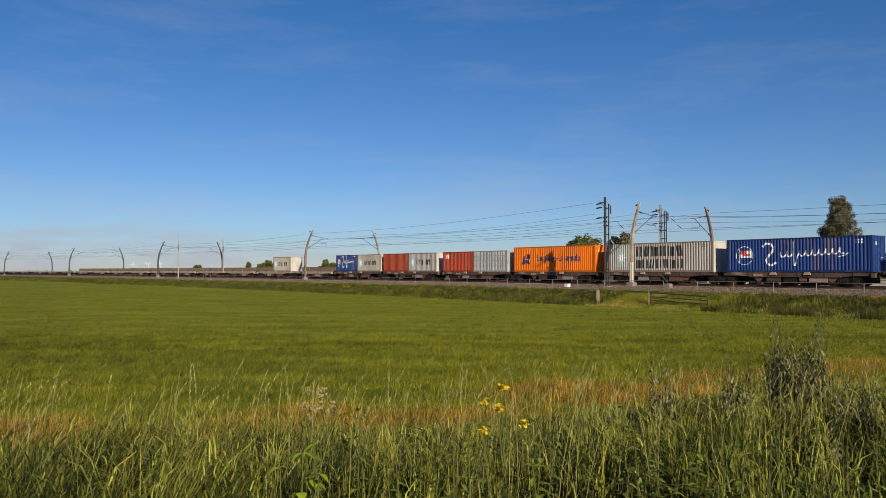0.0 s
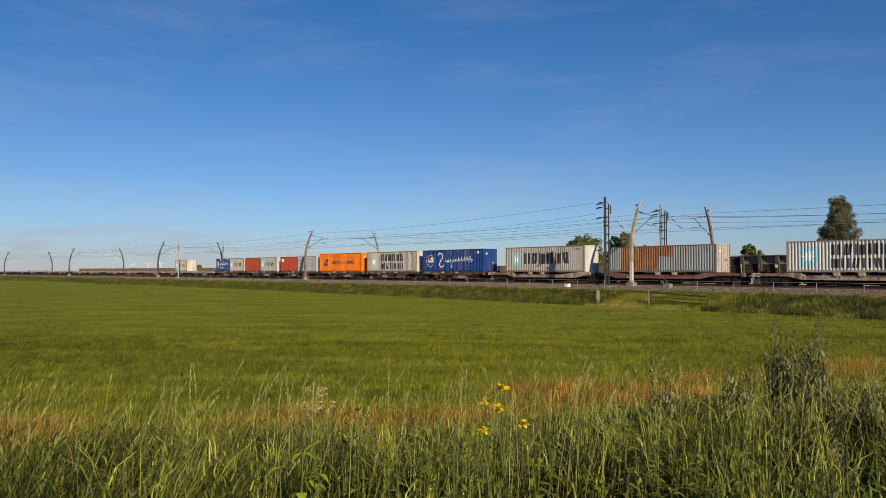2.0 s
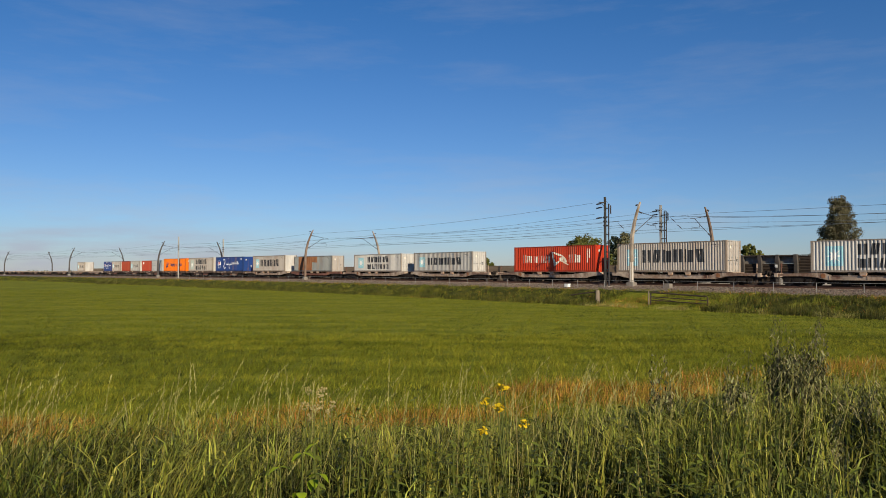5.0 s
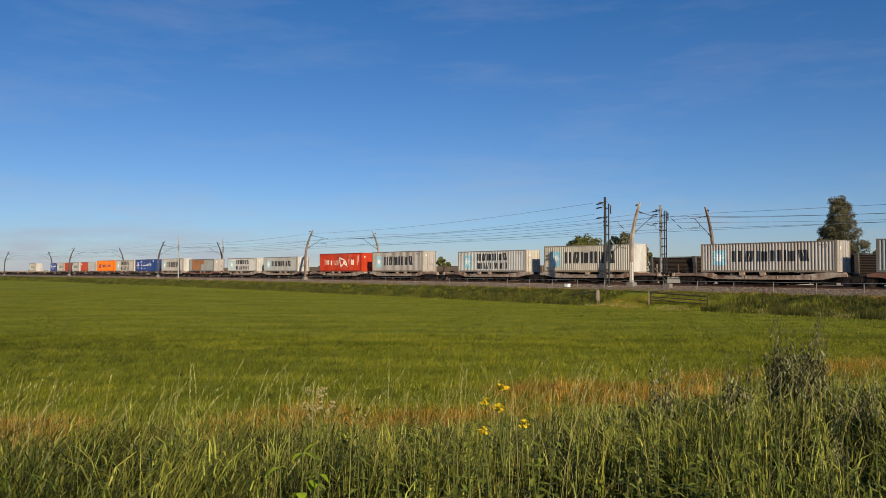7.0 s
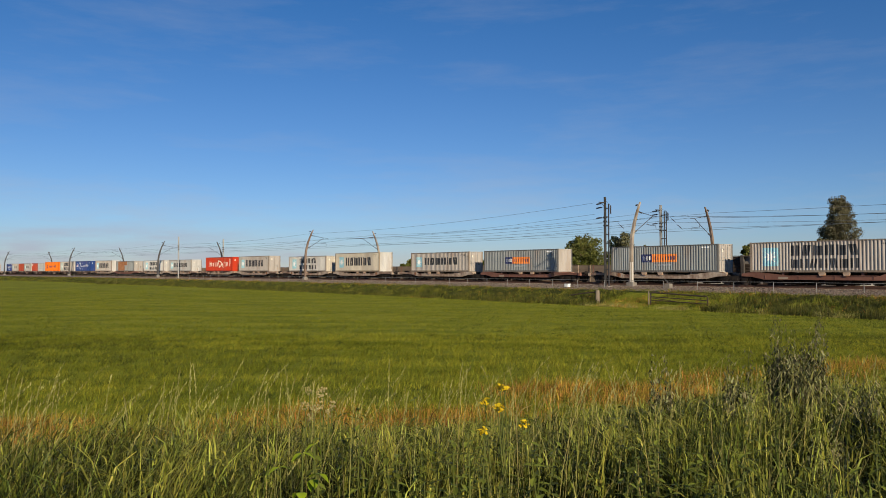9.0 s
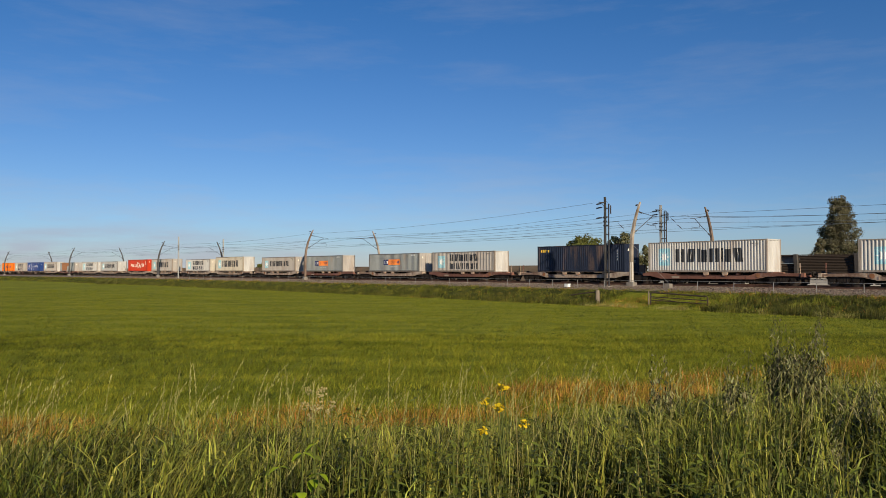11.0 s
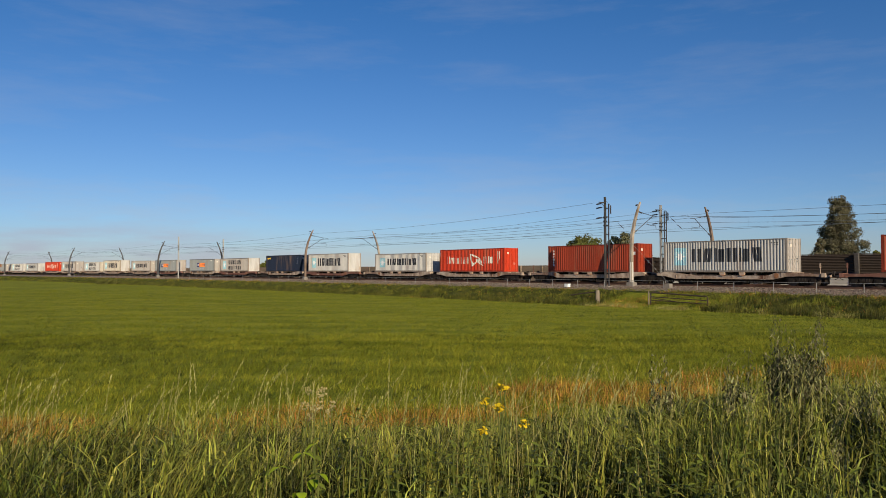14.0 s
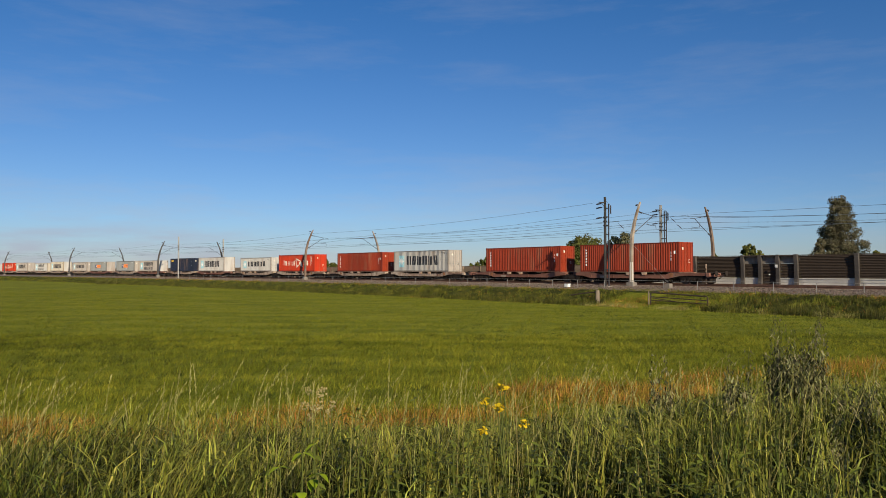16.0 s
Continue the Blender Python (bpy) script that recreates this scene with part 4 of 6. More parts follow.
        for x in np.linspace(-half + 0.5, half - 0.5, 5):
            part("crossbeam", shape("crossbeam", lambda: Geo().box(-0.1, 0.1, -1.06, 1.06, t - 0.3, t - 0.03).mesh("crossbeam")), col, top, at=pose(c + float(x), 0, 0))
        part("brake_rigging", shape((key, "rigging"), lambda: rigging(half - 1.7, t, lattice)), BOGIE, top, "black pipes and brake rods", at=pose(c, 0, 0))
        part("brake_tank", shape("tank", lambda: Geo().tube([(-0.6, 0, 0), (-0.52, 0, 0), (0.52, 0, 0), (0.6, 0, 0)], [0.1, 0.19, 0.19, 0.1], 12).mesh("brake_tank")), BOGIE, top, at=pose(c + 0.9, 0.62, 0.62))
    e = length / 2
    for sx in (-1, 1):
        reach = e - 0.62
        inner = pitch / 2 + ((pitch - 0.7) / 2 if lattice else (L40 + 1.5) / 2)
        if not lattice:
            for y in (-1, 1):
                part("end_sill", shape((round(gap_end, 2), "endsill"), lambda: Geo().prism([(inner - 1.3, t - 0.40), (inner - 0.2, t - 0.34), (reach, t - 0.36), (reach, t - 0.14), (inner + 0.2, t - 0.10), (inner - 0.5, t - 0.08), (inner - 1.3, t - 0.02)], -0.07, 0.07).mesh("end_sill")), colour if sx > 0 else colour2, top, at=pose(0, y * 1.13, 0, 0, 0, 0 if sx > 0 else 180))
            part("hand_rail", shape("handrail", lambda: Geo().tube([(0, 0, 0), (0, 0, 0.95)], 0.028, 6).box(-0.06, 0.06, -0.02, 0.02, 0.55, 0.95).mesh("hand_rail")), WAGON_RUST if sx > 0 else BRACKET, top, at=pose(sx * (reach - 0.35), 0.95, t - 0.2))
        part("headstock", shape("headstock", lambda: Geo().box(-0.14, 0.14, -1.28, 1.28, t - 0.42, t - 0.08).mesh("headstock")), colour if sx > 0 else colour2, top, at=pose(sx * reach, 0, 0))
        for y in (-1, 1):
            part("buffer", shape("buffer", lambda: Geo().tube([(0, 0, 0), (0.3, 0, 0), (0.3, 0, 0), (0.52, 0, 0), (0.52, 0, 0), (0.58, 0, 0)], [0.13, 0.12, 0.08, 0.08, 0.24, 0.24], 14).mesh("buffer")), BOGIE, top, at=pose(sx * (reach + 0.1), y * 0.875, t - 0.12 - 0.02, 0, 0, 0 if sx > 0 else 180))
        part("coupling", shape("coupling", lambda: Geo().tube([(0, 0, 0), (0.35, 0, -0.05), (0.55, 0, -0.3), (0.3, 0, -0.42)], 0.045, 6).mesh("coupling")), BOGIE, top, at=pose(sx * (reach + 0.1), 0, t - 0.2, 0, 0, 0 if sx > 0 else 180))
    ends = e - (2.4 if not lattice else 2.9)
    for x in (-ends, 0, ends):
        bogie(top, x)
    WAGONS.append((top, mid))
    return top


A_LABEL = "pale grey articulated container wagon with rust patches"
for k, s in enumerate((-7.98, -42.23, -77.1, -111.9, -146.9, -181.6, -216.2, -250.9, -285.5, -320.2)):
    wagon(s, 15.15, 3.6, (WAGON_GREY, WAGON_GREY, WAGON_GREY, WAGON_GREY, WAGON_GREY, WAGON_GREY, WAGON_GREY, WAGON_GREY, WAGON_GREY, WAGON_RUST)[k],
          (WAGON_RUST, WAGON_GREY, WAGON_GREY, WAGON_GREY, WAGON_RUST, WAGON_RUST, WAGON_RUST, WAGON_GREY, WAGON_GREY, WAGON_RUST)[k], A_LABEL, False)
for s, lab in ((21.8, "loaded"), (48.9, "loaded"), (75.9, "loaded"), (103.0, "nearly empty"), (130.1, "empty"), (157.2, "empty"), (184.3, "empty"), (211.4, "empty"), (238.5, "empty"), (265.6, "empty"), (292.7, "empty")):
    wagon(s, 13.4, 0.75, WAGON_TAN if s > 100 else WAGON_BROWN, WAGON_TAN if s > 100 else WAGON_BROWN, ("tan" if s > 100 else "dark brown") + " articulated flat wagon with black bogies, " + lab, True)

# ---- overhead line ----
POLE_S = [15.9, 78.9, 142.2, 204.6, 267.8]
NEAR_S = [17.3, 82.0, 146.8, 210.3, 274.2]
FAR_S = [16.5, 79.5, 141.5, 204.0, 266.8]


def sabre():
    """A curved, tapering pole with a flattened box section, leaning to +y at its top."""
    path = [(0.0, 0.0, 0.175), (0.0, 2.0, 0.165), (0.04, 3.9, 0.155), (0.2, 5.0, 0.155), (0.5, 6.1, 0.14), (0.9, 7.1, 0.12), (1.28, 7.9, 0.10), (1.5, 8.3, 0.075)]
    g = Geo()
    for k, (y, z, r) in enumerate(path):
        for a, b in ((-1, -1), (1, -1), (1, 1), (-1, 1)):
            g.v.append((a * r * 0.8, y + b * r, z))
    for k in range(len(path) - 1):
        for q in range(4):
            a, b = k * 4 + q, k * 4 + (q + 1) % 4
            g.f.append((a, b, b + 4, a + 4))
    g.f += [(3, 2, 1, 0), tuple(len(path) * 4 - 4 + q for q in range(4))]
    return g.mesh("pole")


def insulator(g, a, b, r=0.075):
    a, b = Vector(a), Vector(b)
    n = 7
    pts, rad = [], []
    for k in range(n):
        pts += [a.lerp(b, k / n), a.lerp(b, (k + 0.5) / n)]
        rad += [r, r * 0.55]
    g.tube(pts + [b], rad + [r * 0.55], 7)


def overhead_pole(s, near):
    p, sign = (-2.0, 0) if near else (11.3, 180)
    top = thing("overhead_line_pole", on_line(s, p, 1.55, math.radians(180 - sign)), "curved tapering steel overhead line pole with bracket arms", "overhead pole", "curved overhead line poles")
    part("pole", shape("sabre", sabre), POLE_DARK if s > 100 else POLE if near == (s < 45) else POLE_RUST, top)
    # casing added to the nearest pole; its pale colour stands for sunlight
    if near and s < 30:
        part("sleeve", shape("sleeve", lambda: Geo().tube([(0, 0, 0.36), (0, 0, 2.3)], [0.20, 0.19], 10).mesh("sleeve")), POLE_SUNLIT, top, "added pale casing, sunlight on the pole put into its colour")
    part("foundation", shape("foundation", lambda: Geo().prism([(-0.42, -0.45), (0.42, -0.45), (0.36, 0.30), (-0.36, 0.30)], -0.36, 0.36).mesh("foundation")), CONCRETE, top)
    part("collar", shape("collar", lambda: Geo().box(-0.24, 0.24, -0.28, 0.28, 0.32, 0.37).mesh("collar")), GALV, top)

    def upper():
        return Geo().tube([(0, 1.85, 7.22), (0, 3.6, 6.98), (0, 4.3, 6.96)], 0.03, 6).mesh("top_tube")

    def strut():
        return Geo().tube([(0, 1.0, 5.5), (0, 3.6, 7.0)], 0.032, 6).mesh("bracket_tube")

    def arm():
        g = Geo().tube([(0, 2.6, 6.1), (0, 3.3, 6.02), (0, 4.0, 6.06)], 0.022, 6).tube([(0, 2.62, 6.42), (0, 2.6, 6.05)], 0.018, 6).tube([(0, 4.0, 6.06), (0, 4.1, 5.72)], 0.018, 6)
        return g.mesh("steady_arm")
    part("top_tube", shape("top_tube", upper), DARKSTEEL, top)
    part("bracket_tube", shape("bracket_tube", strut), DARKSTEEL, top)
    part("steady_arm", shape("steady_arm", arm), DARKSTEEL, top)
    for key, a, b in (("ins1", (0, 1.05, 7.34), (0, 1.85, 7.22)), ("ins2", (0, 0.35, 5.12), (0, 1.0, 5.5)), ("ins3", (0, 1.05, 8.0), (0, 0.75, 7.9))):
        def make():
            g = Geo()
            insulator(g, a, b)
            return g.mesh("insulator")
        part("insulator", shape(key, make), INSUL, top)
    return top


for s in NEAR_S:
    overhead_pole(s, True)
for s in FAR_S:
    overhead_pole(s, False)


def anchor_mast(s, p, wide, label):
    """A straight mast of two uprights with rungs between them, and brackets at its head."""
    top = thing("anchor_mast", on_line(s, p, 1.35), label, "mast", "straight anchor masts")
    h = 8.9
    def column():
        w = (0.12 if s < 100 else 0.10) if wide else 0.07
        g = Geo()
        for y in (-w, w):
            g.box(-0.09, 0.09, y - 0.018, y + 0.018, 0, h)
        g.box(-0.012, 0.012, -w, w, 0, h)
        return g.mesh("column")
    part("column", column(), GALV if wide else POLE_DARK, top)
    for dx in ((-0.45, -0.70) if wide and s < 100 else (-0.44,) if not wide else ()):
        part("upright", shape("upright", lambda: Geo().box(-0.045, 0.045, -0.05, 0.05, 0, 8.2).mesh("upright")), DARKSTEEL, top, at=pose(dx, 0, 0))
    for k in range(9 if s < 100 else 0):
        part("rung", shape(("rung", wide), lambda: Geo().box(-0.68 if wide else -0.42, -0.08, -0.04, 0.04, -0.05, 0.05).mesh("rung")), DARKSTEEL, top, at=pose(0, 0, 0.9 + k * 0.86))
    for k, z in enumerate((6.1, 6.9, 7.7)):
        part("clamp", shape("clamp", lambda: Geo().box(-0.13, 0.13, -0.15, 0.15, -0.07, 0.07).mesh("clamp")), DARKSTEEL, top, at=pose(0, 0, z - 0.4 * k))
    part("foundation", shape("mast_foot", lambda: Geo().box(-0.6, 0.35, -0.35, 0.35, -0.4, 0.15).mesh("foundation")), CONCRETE, top)
    if s < 100:
        part("balance_weight", Geo().tube([(-0.95 if wide else -0.72, 0.05, 7.2), (-0.95 if wide else -0.72, 0.05, 8.0)], 0.07, 8).tube([(-0.95 if wide else -0.72, 0.05, 8.0), (-0.1, 0.05, 8.55)], 0.012, 5), INSUL, top, "dark upright insulator on a stay")
        for z, x in ((8.35, 0.0), (7.95, 0.0), (6.95, 0.0)):
            def make():
                g = Geo().tube([(0.05, 0, z), (0.55, -0.1, z - 0.04)], 0.02, 5)
                insulator(g, (0.55, -0.1, z - 0.04), (1.25, -0.2, z - 0.08), 0.08)
                return g.mesh("anchor_insulator")
            part("anchor_insulator", make(), INSUL, top)
        part("head_bracket", Geo().box(-0.05, 0.05, -0.1, 0.9, 8.3, 8.38).tube([(0, 0.85, 8.35), (0, 0.1, 8.0)], 0.02, 5), DARKSTEEL, top)
    return top


anchor_mast(18.9, -4.0, False, "dark twin-column steel anchor mast with rungs")
anchor_mast(20.8, 8.0, True, "grey steel anchor mast with a ladder beside it")
anchor_mast(130.5, -4.0, True, "grey steel anchor mast with a ladder beside it")
anchor_mast(134.4, 8.0, True, "grey steel anchor mast with a ladder beside it")


def anchor_block():
    top = thing("anchor_block", on_line(11.8, -3.9, 1.25), "concrete anchor block with a steel stay", "anchor block")
    part("block", Geo().prism([(-0.28, -0.3), (0.28, -0.3), (0.25, 0.58), (-0.25, 0.58)], -0.25, 0.25), CONCRETE, top)
    part("stay", Geo().tube([(0, 0, 0.55), (0.05, -0.02, 0.66), (4.1, -0.1, 4.35)], 0.013, 5), FENCE, top)


anchor_block()


def wire(label, places, radius, group):
    g = Geo().tube(places, radius, 4, False)
    return solid("overhead_wire", g, WIRE, label, "wire", group=group)


def place(s, p, z):
    x, y = line(s, p)
    return (float(x), float(y), z)


def span_height(s, stops, z0, sags):
    """Height of a wire at s, hung at z0 from the stops, with its own sag in each span."""
    for a, b, sag in zip(stops, stops[1:], sags):
        if s <= b:
            t = (s - a) / (b - a)
            return z0 - 4 * sag * t * (1 - t)
    return z0


def build_wires():
    stops = [-47.2] + POLE_S + [333.0, 396.0]
    later = [0.75] * 6
    for track, dips in ((1.22, (1.1, 0.35)), (5.6, (0.75, 0.06))):
        carry, touch = [dips[0]] + later, [dips[1]] + [0.05] * 6
        for z0, sags, r, lab in ((8.43, carry, 0.014, "dark messenger wire of the overhead line"), (7.12, touch, 0.013, "dark contact wire of the overhead line")):
            pts = []
            for a, b in zip(stops, stops[1:]):
                for k in range(12):
                    q = a + (b - a) * k / 12
                    pts.append(place(q, track, span_height(q, stops, z0, sags)))
            wire(lab, pts, r, "wires of the overhead line")
        for a, b in zip(stops[:3], stops[1:4]):
            for k in range(1, 7):
                q = a + (b - a) * k / 7
                x, y, _ = place(q, track, 0)
                wire("thin dropper between messenger and contact wire", [(x, y, span_height(q, stops, 7.12, touch)), (x, y, span_height(q, stops, 8.43, carry))], 0.003, "droppers of the overhead line")
    for p, z0, sag, first in ((-2.75, 9.02, 0.55, 2), (10.4, 9.2, 0.35, 0)):
        pts = []
        for a, b in zip(stops[first:], stops[first + 1:]):
            for k in range(10):
                t = k / 10
                pts.append(place(a + (b - a) * t, p, z0 - 4 * sag * t * (1 - t)))
        wire("dark feeder wire strung along the pole tops", pts, 0.014, "feeder wires")
    # wires that end at the anchor masts
    for p0, z0, p1, z1 in ((-4.1, 9.75, -2.75, 9.02), (-4.1, 8.62, 1.0, 8.2), (8.0, 9.6, 5.8, 8.5), (8.0, 8.3, 5.8, 7.3)):
        pts = [place(20.1 + (78.9 - 20.1) * t, p0 + (p1 - p0) * t, z0 + (z1 - z0) * t - 2.0 * t * (1 - t)) for t in np.linspace(0, 1, 14)]
        wire("dark tensioned wire ending at an anchor mast", pts, 0.012, "anchor wires")
    wire("dark tensioned wire ending at an anchor mast", [place(*q) for q in ((20.8, 8.0, 8.3), (13.4, 6.2, 7.88), (5.0, 5.8, 7.5), (-2.8, 5.6, 7.26), (-20.0, 5.6, 6.98), (-47.2, 5.6, 7.6))], 0.012, "anchor wires")


build_wires()


def wire_insulator(s, p, z):
    """A short ribbed insulator hanging aslant in the wires."""
    top = thing("wire_insulator", on_line(s, p, z), "short dark ribbed insulator hanging in the wires", "insulator", "insulators in the wires")
    g = Geo()
    insulator(g, (0.18, 0, 0.14), (-0.18, 0, -0.14), 0.05)
    part("ribs", g, INSUL, top)
    part("link", Geo().tube([(0.42, 0, 0.36), (0.18, 0, 0.14)], 0.012, 5).tube([(-0.18, 0, -0.14), (-0.32, 0, -0.28)], 0.012, 5), DARKSTEEL, top)


wire_insulator(20.9, 1.22, 7.62)
wire_insulator(14.0, 1.22, 7.30)
wire_insulator(17.6, 5.6, 8.28)


# ---- noise barrier, low wall, fence ----
BAR_P = 9.6


def barrier():
    top = thing("noise_barrier", Matrix.Identity(4), "dark brown slatted noise barrier with grey posts and concrete plinth", "noise barrier")
    posts = [23.0, 17.5, 12.05, 10.2, 8.4, 6.6, 1.1, -4.4, -9.9, -15.4, -20.9, -26.4, -31.9]

    def post():
        # grey upright, leaning towards the track at its top
        return Geo().prism([(-0.12, 0.0), (0.46, 0.0), (0.34, 0.9), (0.36, 2.3), (0.50, 3.28), (0.25, 3.31), (-0.12, 3.2)], -0.17, 0.17, "x").mesh("post")
    for s in posts:
        part("post", shape("bar_post", post), BARRIER_POST, top, at=on_line(s, BAR_P, 1.28))
    for a, b in zip(posts, posts[1:]):
        w = (a - b) / 2 - 0.17
        c = (a + b) / 2
        door = abs(w) < 1.5
        middle = a == 10.2
        if not middle:
            part("plinth", shape(("plinth", round(w, 2)), lambda: Geo().box(-w, w, -0.12, 0.10, 0, 0.90).box(-w, w, -0.16, 0.16, 0.905, 1.012).mesh("plinth")), CONCRETE_PALE, top, "pale concrete plinth", at=on_line(c, BAR_P, 1.28))
        low = 0.05 if middle else 1.02
        high = 2.42 if door else 3.2
        part("backing", shape(("backing", round(w, 2), low, high), lambda: Geo().box(-w, w, -0.2, -0.16, low, high).mesh("backing")), BARRIER, top, at=on_line(c, BAR_P, 1.28))
        n = int(round((high - low) / 0.15))
        d = (high - low) / n
        for k in range(n):
            lean = 0.12 * ((low + k * d) / 3.2)
            part("slat", shape(("slat", round(w, 2), round(d, 3)), lambda: Geo().prism([(-0.06, 0.0), (0.03, 0.012), (0.055, d * 0.45), (0.03, d - 0.022), (-0.06, d - 0.012)], -w, w, "x").mesh("slat")), BARRIER, top, at=on_line(c, BAR_P - lean, 1.28 + low + k * d))
        if door:
            part("upper_panel", shape(("upper", round(w, 2)), lambda: Geo().box(-w, w, -0.08, 0.0, 2.43, 3.2).mesh("upper_panel")), CONCRETE, top, "grey upper panel", at=on_line(c, BAR_P - 0.05, 1.28))
            part("visor", shape(("visor", round(w, 2)), lambda: Geo().box(-w, w, 0.0, 0.42, 3.16, 3.22).mesh("visor")), BARRIER_POST, top, at=on_line(c, BAR_P, 1.28))
        part("coping", shape(("coping", round(w, 2)), lambda: Geo().box(-w - 0.05, w + 0.05, -0.1, 0.16 if not door else 0.1, 3.225, 3.27).mesh("coping")), BARRIER, top, at=on_line(c, BAR_P, 1.28))
    part("sign", Geo().box(-0.12, 0.12, 0.0, 0.03, 0, 0.30), WHITE, top, "small white sign plate", at=on_line(8.4, BAR_P - 0.55, 3.3))
    part("door_handle", Geo().box(-0.06, 0.06, 0.0, 0.06, 0, 0.14), WHITE, top, at=on_line(9.3, BAR_P - 0.14, 2.55))


barrier()


def low_wall():
    top = thing("low_barrier", Matrix.Identity(4), "low brown boarded barrier beside the far track", "low barrier")
    k, s = 0, 24.0
    while s < 236:
        part("panel", shape("low_panel", lambda: Geo().box(-1.98, 1.98, -0.05, 0.05, 0.0, 2.36).mesh("panel")), LOWWALL, top, at=on_line(s + 2, BAR_P, 1.28))
        part("post", shape("low_post", lambda: Geo().box(-0.07, 0.07, -0.02, 0.14, 0.0, 2.42).mesh("post")), BARRIER_POST if k % 3 == 0 else LOWWALL, top, at=on_line(s, BAR_P, 1.28))
        part("rail_cap", shape("low_cap", lambda: Geo().box(-1.98, 1.98, -0.08, 0.08, 2.365, 2.42).mesh("rail_cap")), LOWWALL, top, at=on_line(s + 2, BAR_P, 1.28))
        s += 4.0
        k += 1


low_wall()


def fence():
    top = thing("post_fence", Matrix.Identity(4), "low galvanised post fence with a single top rail beside the track", "fence")
    s = -12.0
    r = random.Random(4)
    while s < 200:
        m = on_line(s, -5.0, 1.25) @ pose(0, 0, 0, r.uniform(-2, 2), r.uniform(-2, 2), 0)
        part("post", shape("fence_post", lambda: Geo().tube([(0, 0, -0.1), (0, 0, 0.86)], 0.027, 6).mesh("post")), FENCE, top, at=m)
        part("rail", shape("fence_rail", lambda: Geo().tube([(0, 0, 0.84), (3.36, 0.003, 0.84)], 0.016, 5).mesh("rail")), FENCE, top, at=on_line(s, -5.0, 1.25))
        s += 3.36


fence()


def cabinet():
    top = thing("trackside_cabinet", on_line(22.6, -5.4, 1.24), "small white trackside cabinet by the fence", "cabinet")
    part("body", Geo().box(-0.25, 0.25, -0.17, 0.17, 0.10, 0.41), WHITE_BOX, top)
    part("cap", Geo().box(-0.28, 0.28, -0.20, 0.20, 0.413, 0.45), WHITE_BOX, top)
    part("door", Geo().box(-0.19, 0.19, 0.173, 0.19, 0.14, 0.37), WHITE_BOX, top)
    part("leg", Geo().box(-0.20, -0.12, -0.1, 0.1, -0.1, 0.098), GALV, top)
    part("leg", Geo().box(0.12, 0.20, -0.1, 0.1, -0.1, 0.098), GALV, top)


cabinet()


def gate():
    top = thing("field_gate", on_line(6.3, -10.6, 0.1, math.radians(3)), "old rusty tubular field gate standing in tall grass", "gate")
    part("frame", Geo().tube([(2.5, 0, 0.1), (2.5, 0, 1.02), (2.35, 0, 1.12), (-2.45, 0, 0.92), (-2.5, 0, 0.86), (-2.5, 0, 0.05)], 0.055, 8), GATE, top)
    part("bar", Geo().tube([(2.5, 0, 0.78), (-2.5, 0, 0.60)], 0.038, 6), GATE, top)
    part("bar", Geo().tube([(2.5, 0, 0.5), (-2.5, 0, 0.34)], 0.038, 6), GATE, top)
    part("brace", Geo().tube([(2.4, 0.03, 0.7), (0.2, 0.03, 0.45)], 0.032, 6), GATE, top)
    part("gate_post", Geo().tube([(2.68, 0, -0.2), (2.68, 0, 1.2)], 0.06, 8), WOOD, top)
    post = thing("wooden_post", on_line(14.2, -10.9, 0.0), "stout weathered wooden fence post with a fallen rail", "post")
    part("post", Geo().tube([(0, 0, -0.2), (0, 0, 1.24), (0, 0, 1.30)], [0.19, 0.18, 0.14], 10), WOOD, post)
    part("fallen_rail", Geo().tube([(0.1, -0.15, 1.16), (1.6, -0.1, 1.0), (3.0, 0.0, 0.8)], 0.06, 6), GATE, post, "dark fallen rail")


gate()


# ---- trees ----
def leaf_cloud(blobs, count, size, seed, flat=0.6, slim=0.55):
    """Leaves scattered on and in lumpy blobs (x, y, z, rx, ry, rz): vertices and triangles."""
    r = np.random.default_rng(seed)
    w = np.array([b[3] * b[4] + b[4] * b[5] for b in blobs])
    pick = r.choice(len(blobs), count, p=w / w.sum())
    b = np.array(blobs)[pick]
    d = r.normal(size=(count, 3))
    d /= np.linalg.norm(d, axis=1)[:, None]
    rad = r.uniform(0.35, 1.0, count) ** 0.5 * r.uniform(0.8, 1.35, count)
    c = b[:, :3] + d * b[:, 3:6] * rad[:, None]
    n = d + r.normal(size=(count, 3)) * flat
    n /= np.linalg.norm(n, axis=1)[:, None]
    a = np.cross(n, r.normal(size=(count, 3)))
    a /= np.linalg.norm(a, axis=1)[:, None]
    e = np.cross(n, a)
    s = size * r.uniform(0.5, 1.35, count)[:, None]
    v = np.stack([c - a * s, c + e * s * slim, c + a * s, c - e * s * slim], 1).reshape(-1, 3)
    i = np.arange(count)[:, None] * 4
    t = np.concatenate([i + np.array([[0, 1, 2]]), i + np.array([[0, 2, 3]])], 0)
    return v, t


